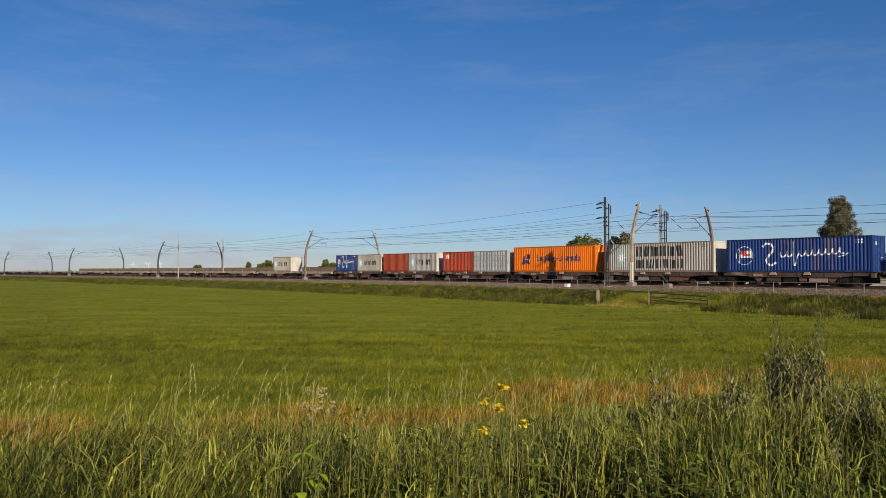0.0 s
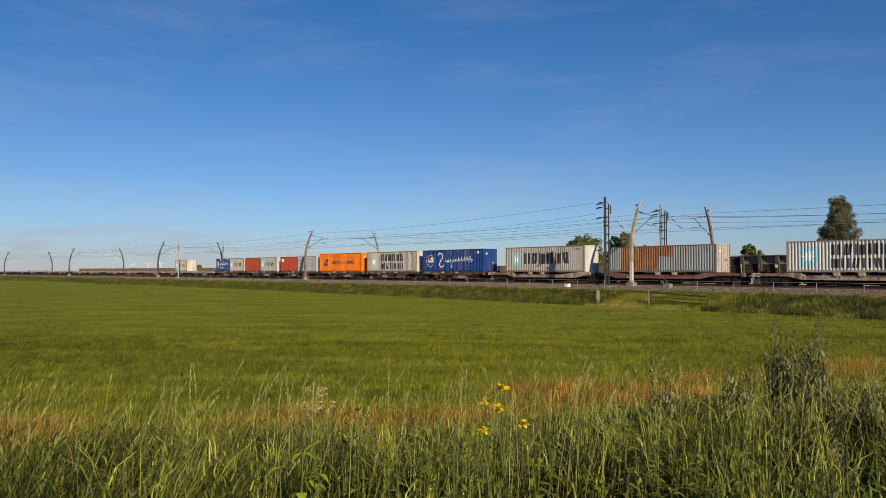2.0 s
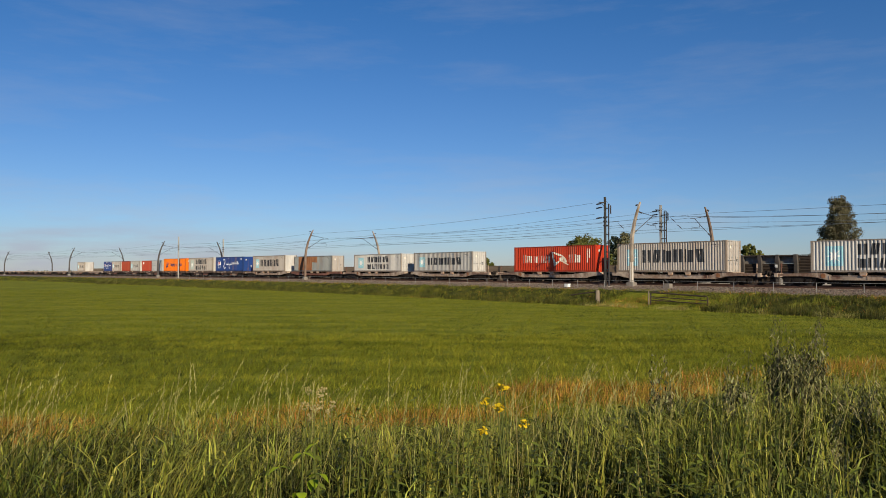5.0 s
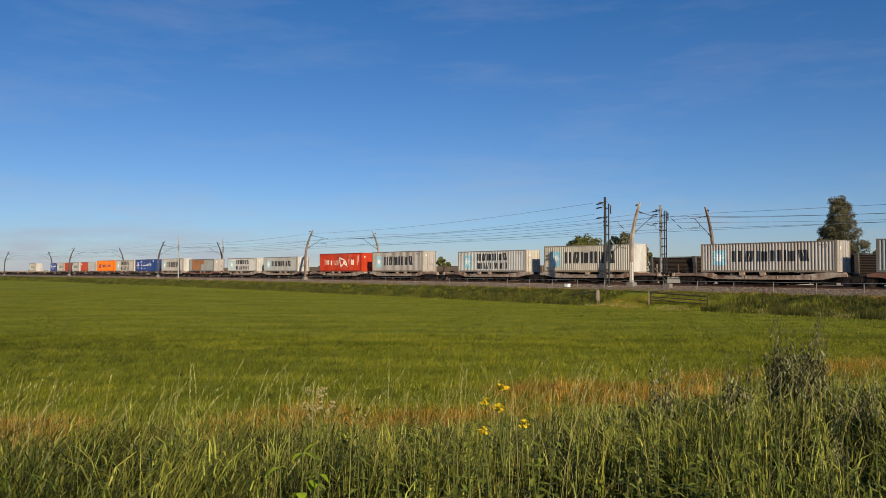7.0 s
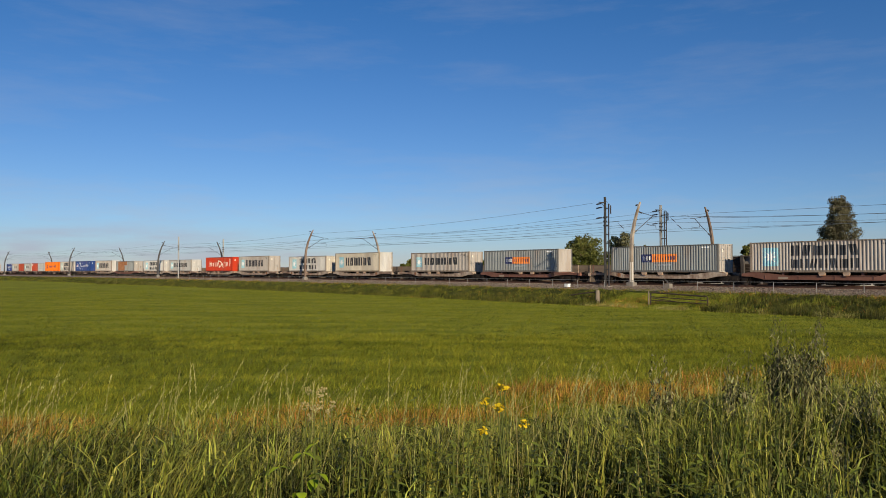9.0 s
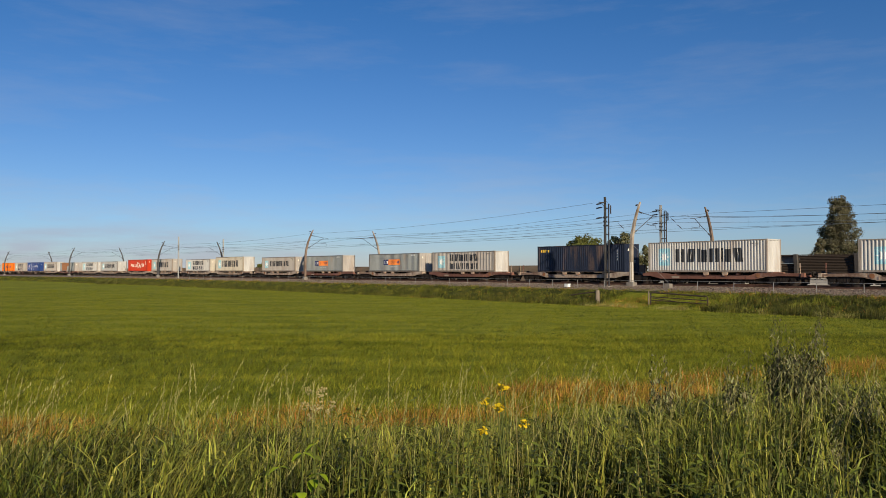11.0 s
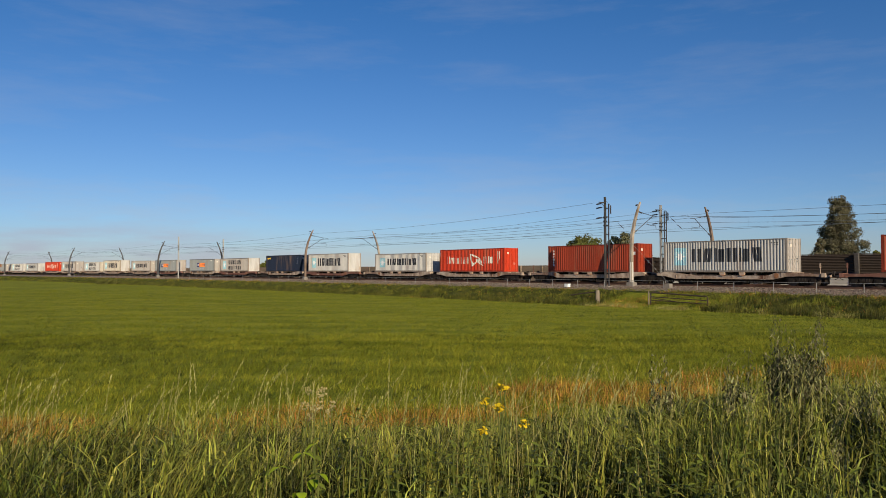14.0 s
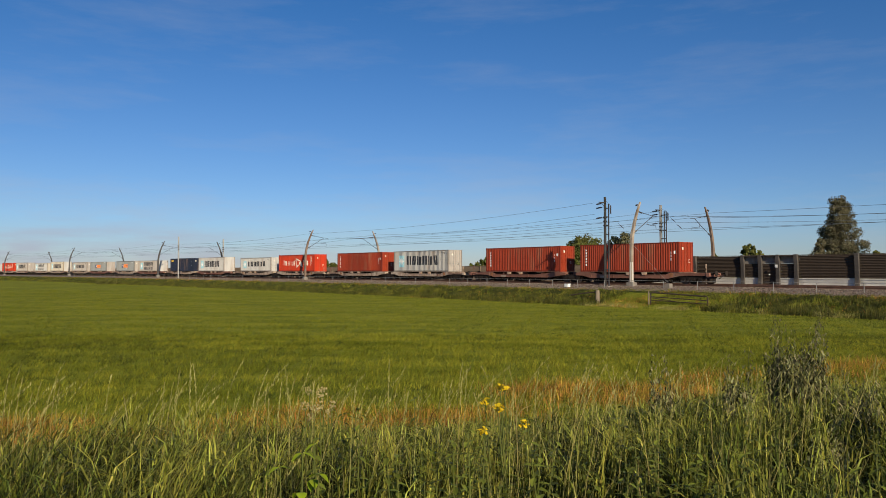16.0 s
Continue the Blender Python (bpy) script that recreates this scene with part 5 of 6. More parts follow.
def tree(x, y, height, width, seed, leaf, label, lumps=26, count=9000, size=0.3, low=0.18, taper=0.35, name="tree"):
    """A tapered trunk with limbs and a lumpy crown with gaps."""
    r = random.Random(seed)
    top = thing(name, pose(x, y, float(ground_z(x, y))), label, "tree")
    g = Geo().tube([(0, 0, -0.3), (0.05, 0, height * 0.3), (0.12, 0.05, height * 0.62), (0.05, 0, height * 0.92)], [width * 0.045 + 0.1, width * 0.036 + 0.07, width * 0.018 + 0.03, 0.02], 8)
    blobs = []
    for k in range(lumps * 3):
        t = (k + 0.5) / (lumps * 3)
        z = height * (low + (0.97 - low) * t)
        side = width / 2 * (min(1, 0.6 + 1.6 * t) if t < 0.25 else 1 - (1 - taper) * ((t - 0.25) / 0.75) ** 1.3)
        a = r.uniform(0, 6.283)
        reach = side * math.sqrt(r.uniform(0.04, 1.0)) * (0.85 + 0.22 * math.sin(3 * a + seed) * math.sin(9 * t + seed))
        c = (reach * math.cos(a), reach * math.sin(a), z + r.uniform(-0.02, 0.02) * height)
        q = width * r.uniform(0.06, 0.13) * (1.1 - 0.4 * t)
        blobs.append((*c, q, q, q * r.uniform(0.7, 1.2)))
        if k % 3 == 0:
            g.tube([(0.05, 0, z * 0.62), (c[0] * 0.5, c[1] * 0.5, z * 0.85), c], [0.05 + width * 0.008, 0.04, 0.015], 5)
    part("trunk", g, BARK, top)
    v, t = leaf_cloud(blobs, count, size, seed)
    part("crown", tri_mesh("crown", v, t, leaf), leaf, top)
    return top


def seen(px, dist):
    """Where a far thing stands: across by its bearing, away by its distance."""
    return ((px - 784) / 1302.4 * dist, dist)


tree(*seen(1488, 124), 15.0, 8.8, 11, LEAF_POPLAR, "tall broad poplar-like tree behind the barrier", 56, 60000, 0.125, 0.10, 0.24)
tree(*seen(1453, 121), 8.0, 3.4, 12, LEAF_POPLAR, "smaller tree beside a tall one", 16, 4500, 0.26, 0.15)
tree(*seen(1036, 128), 8.35, 10.2, 13, LEAF_TREE, "round green broadleaf tree beyond the railway", 50, 22000, 0.18, 0.06, 0.6)
tree(*seen(1012, 125), 6.2, 4.0, 14, LEAF_TREE, "small green broadleaf tree beyond the railway", 16, 4500, 0.26, 0.1, 0.5)
tree(*seen(1091, 130), 8.7, 5.2, 15, LEAF_CONIFER, "dark conifer beyond the railway", 30, 8000, 0.17, 0.05, 0.30)
tree(*seen(1107, 128), 9.2, 7.0, 16, LEAF_TREE_OLIVE, "grey-green feathery tree beyond the railway", 40, 10000, 0.15, 0.05, 0.28)
tree(*seen(1143, 132), 7.0, 4.0, 17, LEAF_TREE_OLIVE, "low grey-green tree beyond the railway", 14, 3000, 0.24, 0.05, 0.3)
tree(*seen(1325, 150), 7.9, 5.4, 18, LEAF_TREE, "round green tree top above the barrier", 20, 4500, 0.28, 0.15, 0.5)
tree(*seen(1345, 155), 6.6, 4.4, 19, LEAF_TREE, "low green tree top above the barrier", 14, 3000, 0.28, 0.15, 0.5)
tree(*seen(1262, 150), 6.4, 3.2, 20, LEAF_TREE, "low green tree top above the barrier", 12, 2500, 0.28, 0.15, 0.5)
for k, (px, d, h, w) in enumerate(((985, 150, 5.2, 4.5), (779, 240, 7.0, 5.0), (791, 245, 5.2, 4.0), (855, 190, 5.6, 6.0), (838, 200, 4.4, 5.0), (868, 195, 4.6, 5.0), (730, 260, 6.4, 6.5), (715, 255, 4.8, 5.0), (578, 330, 7.6, 7.5), (590, 330, 6.0, 6.0), (477, 420, 8.2, 9.0), (462, 425, 6.5, 7.0), (440, 420, 7.4, 3.4), (350, 600, 6.8, 9.0),
                                   (1556, 150, 6.8, 4.0), (1230, 160, 5.6, 3.0))):
    tree(*seen(px, d), h, w, 40 + k, LEAF_TREE, "green tree in the distance", 12, 1600, 0.10 + d * 0.0017, 0.1, 0.5)


for px, h, w, seed in ((178, 0.9, 2.2, 60), (191, 1.2, 2.8, 61), (204, 1.0, 2.4, 62)):
    tree(*seen(px, 162), h, w, seed, LEAF_TREE, "low dark green bush on the railway bank", 10, 1800, 0.16, 0.02, 0.6, "bush")


def far_hedge():
    """A thin line of far trees and hedges on the horizon."""
    r = np.random.default_rng(7)
    blobs = []
    for k in range(420):
        a = r.uniform(-0.75, 0.72)
        d = r.uniform(700, 1100)
        w = r.uniform(4, 11)
        blobs.append((d * math.sin(a), d * math.cos(a), 1.2 + 0.0 * d, w, w, r.uniform(0.6, 1.5) * (1.0 if r.uniform() < 0.8 else 1.6)))
    v, t = leaf_cloud(blobs, 40000, 0.8, 8)
    v[:, 2] = np.abs(v[:, 2])
    tagged(new("far_woods", tri_mesh("far_woods", v, t, LEAF_TREE)), "low line of far green trees on the horizon", "trees", kind="stuff")


far_hedge()


def turbine(px, dist, hub, turn):
    x, y = seen(px, dist)
    top = thing("wind_turbine", pose(x, y, 0), "white wind turbine far away on the horizon", "wind turbine", "far wind turbines")
    part("tower", shape("tower", lambda: Geo().tube([(0, 0, 0), (0, 0, 1)], [0.022, 0.013], 10).mesh("tower")), TURBINE, top, at=Matrix.Diagonal((hub, hub, hub, 1)))
    n = part("nacelle", shape("nacelle", lambda: Geo().box(-0.9, 0.9, -2.4, 2.2, -0.9, 0.9).mesh("nacelle")), TURBINE, top, at=pose(0, 0, hub))
    for k in range(3):
        part("blade", shape("blade", lambda: Geo().prism([(-0.6, 0.5), (0.8, 2.5), (0.2, 15.0), (-0.25, 15.0), (-0.6, 2.5)], -0.25, 0.25).mesh("blade")), TURBINE, n, at=pose(0, -2.8, 0, 0, turn + 120 * k, 0))


turbine(237, 2600, 27, 10)
turbine(263, 2400, 24, 55)
turbine(284, 2500, 27, 95)


# ---- grass and herbs ----
def blades(x, y, z, h, w, lean, az, segs=3, droop=0.0, seed=0):
    """Tapered, bending grass blades: vertices and triangles. az: the way they lean."""
    n = len(x)
    r = np.random.default_rng(seed)
    wa = az + np.pi / 2 + r.normal(0, 0.7, n)
    wx, wy = np.cos(wa), np.sin(wa)
    lx, ly = np.cos(az), np.sin(az)
    rows = []
    for k in range(segs + 1):
        t = k / segs
        up = h * (t - droop * t ** 3)
        out = lean * h * t ** 2
        cx, cy, cz = x + lx * out, y + ly * out, z + up
        half = w * 0.5 * (1 - t ** 1.6) * (0.75 + 0.5 * t)
        if k < segs:
            rows.append(np.stack([cx - wx * half, cy - wy * half, cz], -1))
            rows.append(np.stack([cx + wx * half, cy + wy * half, cz], -1))
        else:
            rows.append(np.stack([cx, cy, cz], -1))
    v = np.stack(rows, 1)
    m = v.shape[1]
    tris = []
    for k in range(segs - 1):
        a = 2 * k
        tris += [(a, a + 1, a + 3), (a, a + 3, a + 2)]
    tris.append((2 * segs - 2, 2 * segs - 1, 2 * segs))
    t = (np.arange(n)[:, None, None] * m + np.array(tris)[None]).reshape(-1, 3)
    return v.reshape(-1, 3), t


def joined(*pairs):
    vs, ts, o = [], [], 0
    for v, t in pairs:
        vs.append(v)
        ts.append(t + o)
        o += len(v)
    return np.concatenate(vs), np.concatenate(ts)


def stuff(name, v, t, material, label, category):
    return tagged(new(name, tri_mesh(name, v, t, material)), label, category, kind="stuff")


WIND = math.radians(20)


def scatter(n, y0, y1, spread, seed, power=1.0):
    """Places in a wedge fitted to the camera's view, thinning out with distance by power."""
    r = np.random.default_rng(seed)
    u = r.uniform(0, 1, n)
    y = y0 + (y1 - y0) * u ** power
    x = r.uniform(-1, 1, n) * (spread * y + 1.6)
    return x, y, r


def patches(x, y, scale, seed):
    """Smooth noise between 0 and 1 over the land."""
    r = np.random.default_rng(seed)
    v = np.zeros_like(x)
    for k in range(6):
        a, ph, f = r.uniform(0, 6.283), r.uniform(0, 6.283), scale * r.uniform(0.5, 1.9)
        v += np.sin((x * math.cos(a) + y * math.sin(a)) * f + ph)
    return np.clip(0.5 + v / 5.0, 0, 1)


def build_verge():
    # tussocks of upright grass, with dark gaps between them
    cx, cy, r = scatter(8600, 2.2, 17.0, 0.68, 21, 0.85)
    clump = patches(cx, cy, 5.5, 77) + 0.5 * (patches(cx, cy, 11.0, 78) - 0.5)
    keep = (cy - 0.36 * cx < 13.6) & ((clump > 0.47) | (cy > 6.5))
    # thinner in front of the weeds
    keep &= ~((cy < 3.7) & (cx / cy > -0.28) & (cx / cy < 0.40) & (r.uniform(0, 1, len(cx)) < 0.55))
    cx, cy = cx[keep], cy[keep]
    per = 11
    n = len(cx) * per
    spread = np.repeat(r.uniform(0.015, 0.06, len(cx)), per)
    x = np.repeat(cx, per) + r.normal(0, 1, n) * spread
    y = np.repeat(cy, per) + r.normal(0, 1, n) * spread
    y = np.maximum(y, 2.1)
    z = ground_z(x, y)
    tall = patches(x, y, 1.6, 5) * 0.6 + 0.4 * patches(x, y, 5.5, 77)
    own = np.repeat(r.uniform(0.72, 1.18, len(cx)), per)
    h = own * r.uniform(0.55, 1.05, n) * (0.70 + 0.5 * tall) * (1.0 + 0.24 * smooth(0.15, 0.5, x / y) + 0.34 * smooth(0.08, 0.42, -x / y))
    h *= 1 - 0.58 * smooth(7.5, 11.5, y - 0.36 * x)
    h *= 1 - 0.4 * (1 - smooth(3.6, 4.6, y)) * smooth(-0.3, -0.12, x / y) * (1 - smooth(0.3, 0.45, x / y))
    q = x / y
    low = 0.14 - 0.028 * smooth(0.2, 0.5, q) + 0.034 * np.exp(-((q - 0.09) / 0.11) ** 2) + 0.024 * np.exp(-((q + 0.11) / 0.06) ** 2) - 0.012 * smooth(0.2, 0.45, -q)
    h = np.minimum(h, np.maximum(0.25, (3.0 - low * y - 0.18) - z) * r.uniform(0.86, 1.06, n))
    w = np.minimum(r.uniform(0.006, 0.016, n) * (1 + 0.08 * y), 0.0036 * y)
    az = np.repeat(WIND + r.normal(0, 1.6, len(cx)), per) + r.normal(0, 0.8, n)
    lean = np.repeat(r.uniform(0.15, 1.0, len(cx)), per) * r.uniform(0.0, 0.65, n)
    combed = (r.uniform(0, 1, n) < 0.75 * smooth(0.12, 0.3, -x / y))
    az = np.where(combed, r.normal(0.15, 0.45, n), az)
    lean = np.where(combed, r.uniform(0.08, 0.45, n), lean)
    bent = r.uniform(0, 1, n) < 0.16
    lean = np.where(bent, r.uniform(0.4, 1.0, n), lean)
    h = np.where(bent, h * 0.85, h)
    # old: clumps coloured near-black in place of the shade in the gaps
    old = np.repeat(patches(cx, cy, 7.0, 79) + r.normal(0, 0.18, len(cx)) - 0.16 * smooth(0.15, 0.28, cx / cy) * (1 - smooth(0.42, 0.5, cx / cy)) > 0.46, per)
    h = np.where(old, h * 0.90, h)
    for name, pick, m, seed, label in (("verge_grass", ~old, GRASS_TALL, 3, "dense tall green grass on the verge"), ("verge_sedge", old, GRASS_SHADE, 6, "near-black grass tufts standing in for shaded gaps")):
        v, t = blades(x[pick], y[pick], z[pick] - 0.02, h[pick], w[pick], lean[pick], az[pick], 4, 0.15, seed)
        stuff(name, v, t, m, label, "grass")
    # leaf blades that spring from the stems and arch over
    k = r.choice(n, 52000, p=np.where(y < 9.5, 1.0, 0.25) / np.where(y < 9.5, 1.0, 0.25).sum())
    t = r.uniform(0.30, 0.92, len(k))
    out = lean[k] * h[k] * t ** 2
    lx, ly, lz = x[k] + np.cos(az[k]) * out, y[k] + np.sin(az[k]) * out, z[k] + h[k] * (t - 0.15 * t ** 3)
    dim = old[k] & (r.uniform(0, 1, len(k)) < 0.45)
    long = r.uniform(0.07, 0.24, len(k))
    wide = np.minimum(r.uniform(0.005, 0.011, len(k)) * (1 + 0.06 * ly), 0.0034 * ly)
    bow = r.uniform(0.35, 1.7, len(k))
    for name, pick, m, seed, label in (("arching_grass_leaves", ~dim, GRASS_TALL, 11, "arching green leaf blades among the tall grass"), ("arching_sedge_leaves", dim, GRASS_SHADE, 12, "arching near-black leaf blades standing in for shade")):
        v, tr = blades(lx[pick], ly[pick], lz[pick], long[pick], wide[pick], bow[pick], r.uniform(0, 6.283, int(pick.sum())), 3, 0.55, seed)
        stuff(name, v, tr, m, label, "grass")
    # the mown strip on which the camera stands, and the verge behind it
    r2 = np.random.default_rng(28)
    xm, ym = r2.uniform(-8, 8, 60000), r2.uniform(-6, 2.6, 60000)
    far = (np.hypot(xm, ym) > 0.4)
    xm, ym = xm[far], ym[far]
    k = len(xm)
    v, t = blades(xm, ym, ground_z(xm, ym) - 0.01, r2.uniform(0.06, 0.22, k), r2.uniform(0.012, 0.032, k), r2.uniform(0.2, 1.0, k), r2.uniform(0, 6.283, k), 2, 0.1, 29)
    stuff("mown_grass", v, t, GRASS_TALL, "short mown grass behind the tall verge", "grass")
    # broad, bent blades
    x, y, r = scatter(4200, 2.3, 9.5, 0.68, 22, 0.9)
    z = ground_z(x, y)
    v, t = blades(x, y, z, r.uniform(0.45, 0.92, len(x)), np.minimum(r.uniform(0.008, 0.016, len(x)), 0.0034 * y), r.uniform(0.15, 0.8, len(x)), WIND + r.normal(0, 1.7, len(x)), 5, 0.4, 4)
    stuff("broad_grass", v, t, GRASS_TALL, "broad arching grass blades in the verge", "grass")
    # straw-coloured dead blades among the green
    x, y, r = scatter(3600, 2.3, 10.5, 0.68, 23, 0.85)
    z = ground_z(x, y)
    v, t = blades(x, y, z, r.uniform(0.4, 0.95, len(x)) * (1 - 0.5 * smooth(7.5, 11.5, y - 0.36 * x)), r.uniform(0.004, 0.009, len(x)), r.uniform(0.02, 0.3, len(x)), WIND + r.normal(0, 1.5, len(x)), 3, 0.1, 5)
    stuff("straw_blades", v, t, STRAW, "straw-coloured dead stalks among green grass", "grass")


build_verge()


def plumes(x, y, z, h, lean, az, seed):
    """Flowering stalks: thin stems, and heads of many small spikelets."""
    r = np.random.default_rng(seed)
    n = len(x)
    nod = 0.22
    sv, st = blades(x, y, z, h, np.full(n, 0.005), lean, az, 5, nod, seed)
    m = 44
    t = 0.72 + 0.28 * (np.arange(m)[None, :] + r.uniform(0, 1, (n, m))) / m
    out = lean[:, None] * h[:, None] * t ** 2
    wide = 0.0035 * np.sqrt(np.clip((1.02 - t) / 0.28, 0, 1))
    cx = x[:, None] + np.cos(az)[:, None] * out + r.normal(0, 1, (n, m)) * wide
    cy = y[:, None] + np.sin(az)[:, None] * out + r.normal(0, 1, (n, m)) * wide
    cz = z[:, None] + h[:, None] * (t - nod * t ** 3)
    k = n * m
    hv, ht = blades(cx.ravel(), cy.ravel(), cz.ravel(), r.uniform(0.012, 0.024, k), r.uniform(0.003, 0.006, k), r.uniform(0.1, 0.5, k), np.repeat(az, m) + r.normal(0, 0.5, k), 2, 0.0, seed + 1)
    return sv, st, hv, ht


def build_plumes():
    x, y, r = scatter(620, 3.0, 10.5, 0.66, 31, 0.85)
    keep = (patches(x, y, 1.1, 9) > 0.35) & ((x / y > -0.25) | (r.uniform(0, 1, len(x)) < 0.6))
    x, y = x[keep], y[keep]
    n = len(x)
    z = ground_z(x, y)
    h = np.minimum(r.uniform(0.9, 1.5, n), np.maximum(0.4, (3.0 - 0.105 * y) - z) / 0.78)
    sv, st, hv, ht = plumes(x, y, z, h, r.uniform(0.0, 0.5, n) ** 1.6, WIND + r.normal(0, 0.9, n), 32)
    n2 = 120
    r2 = np.random.default_rng(33)
    y2 = r2.uniform(3.8, 7.0, n2)
    x2 = y2 * r2.uniform(-0.61, 0.60, n2)
    z2 = ground_z(x2, y2)
    h2 = 3.0 - y2 * r2.uniform(0.125, 0.195, n2) - z2
    h2 /= 0.78
    more = plumes(x2, y2, z2, h2, r2.uniform(0.02, 0.2, n2), WIND + r2.normal(0, 0.9, n2), 34)
    sv, st = joined((sv, st), more[:2])
    hv, ht = joined((hv, ht), more[2:])
    stuff("grass_stalks", sv, st, STRAW, "thin pale stalks of flowering grass", "grass")
    stuff("seed_heads", hv, ht, SEED, "feathery pale seed heads of tall grass", "grass")


build_plumes()


def build_dry_strip():
    x, y, r = scatter(120000, 9.0, 24.0, 0.66, 41)
    u = y - 0.37 * x
    edge = patches(x, y, 0.8, 12)
    keep = (u > 13.4 + 0.8 * patches(x, y, 0.9, 13)) & (u < 17.2 + 1.6 * patches(x, y, 0.6, 14)) & (edge > 0.47 + 0.5 * (r.uniform(0, 1, len(x)) - 0.5)) & (r.uniform(0, 1, len(x)) < 0.8 + 0.2 * smooth(-0.2, -0.05, x / y) * (1 - smooth(0.24, 0.42, x / y)))
    x, y = x[keep], y[keep]
    n = len(x)
    v, t = blades(x, y, ground_z(x, y), r.uniform(0.06, 0.36, n) * (0.7 + 0.6 * edge[keep]) * (0.75 + 0.25 * smooth(-0.22, -0.08, x / y)), r.uniform(0.006, 0.014, n), r.uniform(0.05, 0.8, n), r.uniform(0, 6.283, n), 3, 0.1, 42)
    x2, y2, r = scatter(110000, 9.0, 24.0, 0.66, 45)
    u = y2 - 0.37 * x2
    keep = (u > 13.2) & (u < 17.0 + 1.8 * patches(x2, y2, 0.6, 14)) & (patches(x2, y2, 0.8, 12) + 0.35 * (patches(x2, y2, 3.5, 24) - 0.5) > 0.44 + 0.12 * r.normal(0, 1, len(x2)))
    x2, y2 = x2[keep], y2[keep]
    n = len(x2)
    v, t = joined((v, t), blades(x2, y2, ground_z(x2, y2) + 0.005, r.uniform(0.03, 0.11, n), r.uniform(0.008, 0.018, n), r.uniform(0.8, 3.0, n), r.uniform(0, 6.283, n), 2, 0.2, 46))
    x, y, r = scatter(13000, 9.0, 24.0, 0.66, 43)
    u = y - 0.37 * x
    keep = (u > 13.0) & (u < 14.2 + 4.0 * (patches(x, y, 0.8, 12) < 0.42))
    x, y = x[keep], y[keep]
    n = len(x)
    green = blades(x, y, ground_z(x, y), r.uniform(0.10, 0.42, n), r.uniform(0.010, 0.02, n), r.uniform(0.1, 0.7, n), r.uniform(0, 6.283, n), 3, 0.1, 44)
    stuff("field_edge_grass", *green, GRASS_TALL, "rough green grass along the field edge", "grass")
    stuff("dry_grass_strip", v, t, GRASS_DRY, "withered orange-brown grass strip along the field edge", "grass")


build_dry_strip()


def field_shade(x, y):
    """Share of darker blades put in for shade: two broad patches towards the view's sides and small spots all over."""
    broad = np.exp(-((x + 15) / 9) ** 2 - ((y - 24) / 12) ** 2) + 0.9 * np.exp(-((x - 27) / 13) ** 2 - ((y - 42) / 22) ** 2)
    spots = smooth(0.42, 0.62, patches(x, 0.6 * y, 5.0, 93))
    return 0.6 * np.clip(broad, 0, 1) + 0.5 * (patches(x, y, 2.8, 91) - 0.45) + 0.35 * (patches(x, y, 0.7, 92) - 0.5) + 0.42 * (spots - 0.4)


def build_field():
    x, y, r = scatter(190000, 13.0, 34.0, 0.66, 51, 0.8)
    row = 0.5 + 0.5 * np.sin(y * 3.0 + 0.5 * np.sin(x * 0.2))
    near = [x, y, r.uniform(0.07, 0.17, len(x)) * (0.4 + 0.5 * patches(x, y, 2.5, 8) + 0.6 * (1 - smooth(0.42, 0.62, patches(x, 0.6 * y, 5.0, 93))) + 0.2 * row), r.uniform(0.009, 0.022, len(x)), r.uniform(0.3, 1.6, len(x)), WIND + r.normal(0, 1.5, len(x))]
    x, y, r = scatter(270000, 28.0, 115.0, 0.66, 53, 1.25)
    s, p = line_sp(x, y)
    keep = p < -13.0
    x, y = x[keep], y[keep]
    n = len(x)
    row = 0.5 + 0.5 * np.sin(y * 1.3 + 0.8 * np.sin(x * 0.13) + 2.0 * patches(x, y, 0.15, 6))
    mid = [x, y, r.uniform(0.06, 0.15, n) * (0.5 + 0.55 * patches(x, y, 1.6, 10) + 0.35 * row), r.uniform(0.025, 0.05, n), r.uniform(0.4, 1.6, n), WIND + r.normal(0, 1.3, n)]
    x, y, r = scatter(70000, 60.0, 230.0, 0.66, 55, 0.8)
    s, p = line_sp(x, y)
    keep = p < -13.0
    x, y = x[keep], y[keep]
    n = len(x)
    far = [x, y, r.uniform(0.05, 0.11, n), r.uniform(0.05, 0.10, n), r.uniform(0.4, 1.4, n), WIND + r.normal(0, 1.3, n)]
    r = np.random.default_rng(57)
    green, dark = [], []
    for k, (lot, segs) in enumerate(((near, 2), (mid, 1), (far, 1))):
        deep = field_shade(lot[0], lot[1]) > r.uniform(0.05, 0.85, len(lot[0]))
        for pile, pick in ((green, ~deep), (dark, deep)):
            x, y, h, w, lean, az = (q[pick] for q in lot)
            pile.append(blades(x, y, ground_z(x, y) - 0.01, h, w, lean, az, segs, 0.05, 52 + k))
    stuff("field_grass", *joined(*green), GRASS_FIELD, "short dense green grass of the meadow", "grass")
    stuff("lush_field_grass", *joined(*dark), GRASS_FIELD_SHADE, "darker lush tufts among the meadow grass", "grass")


build_field()


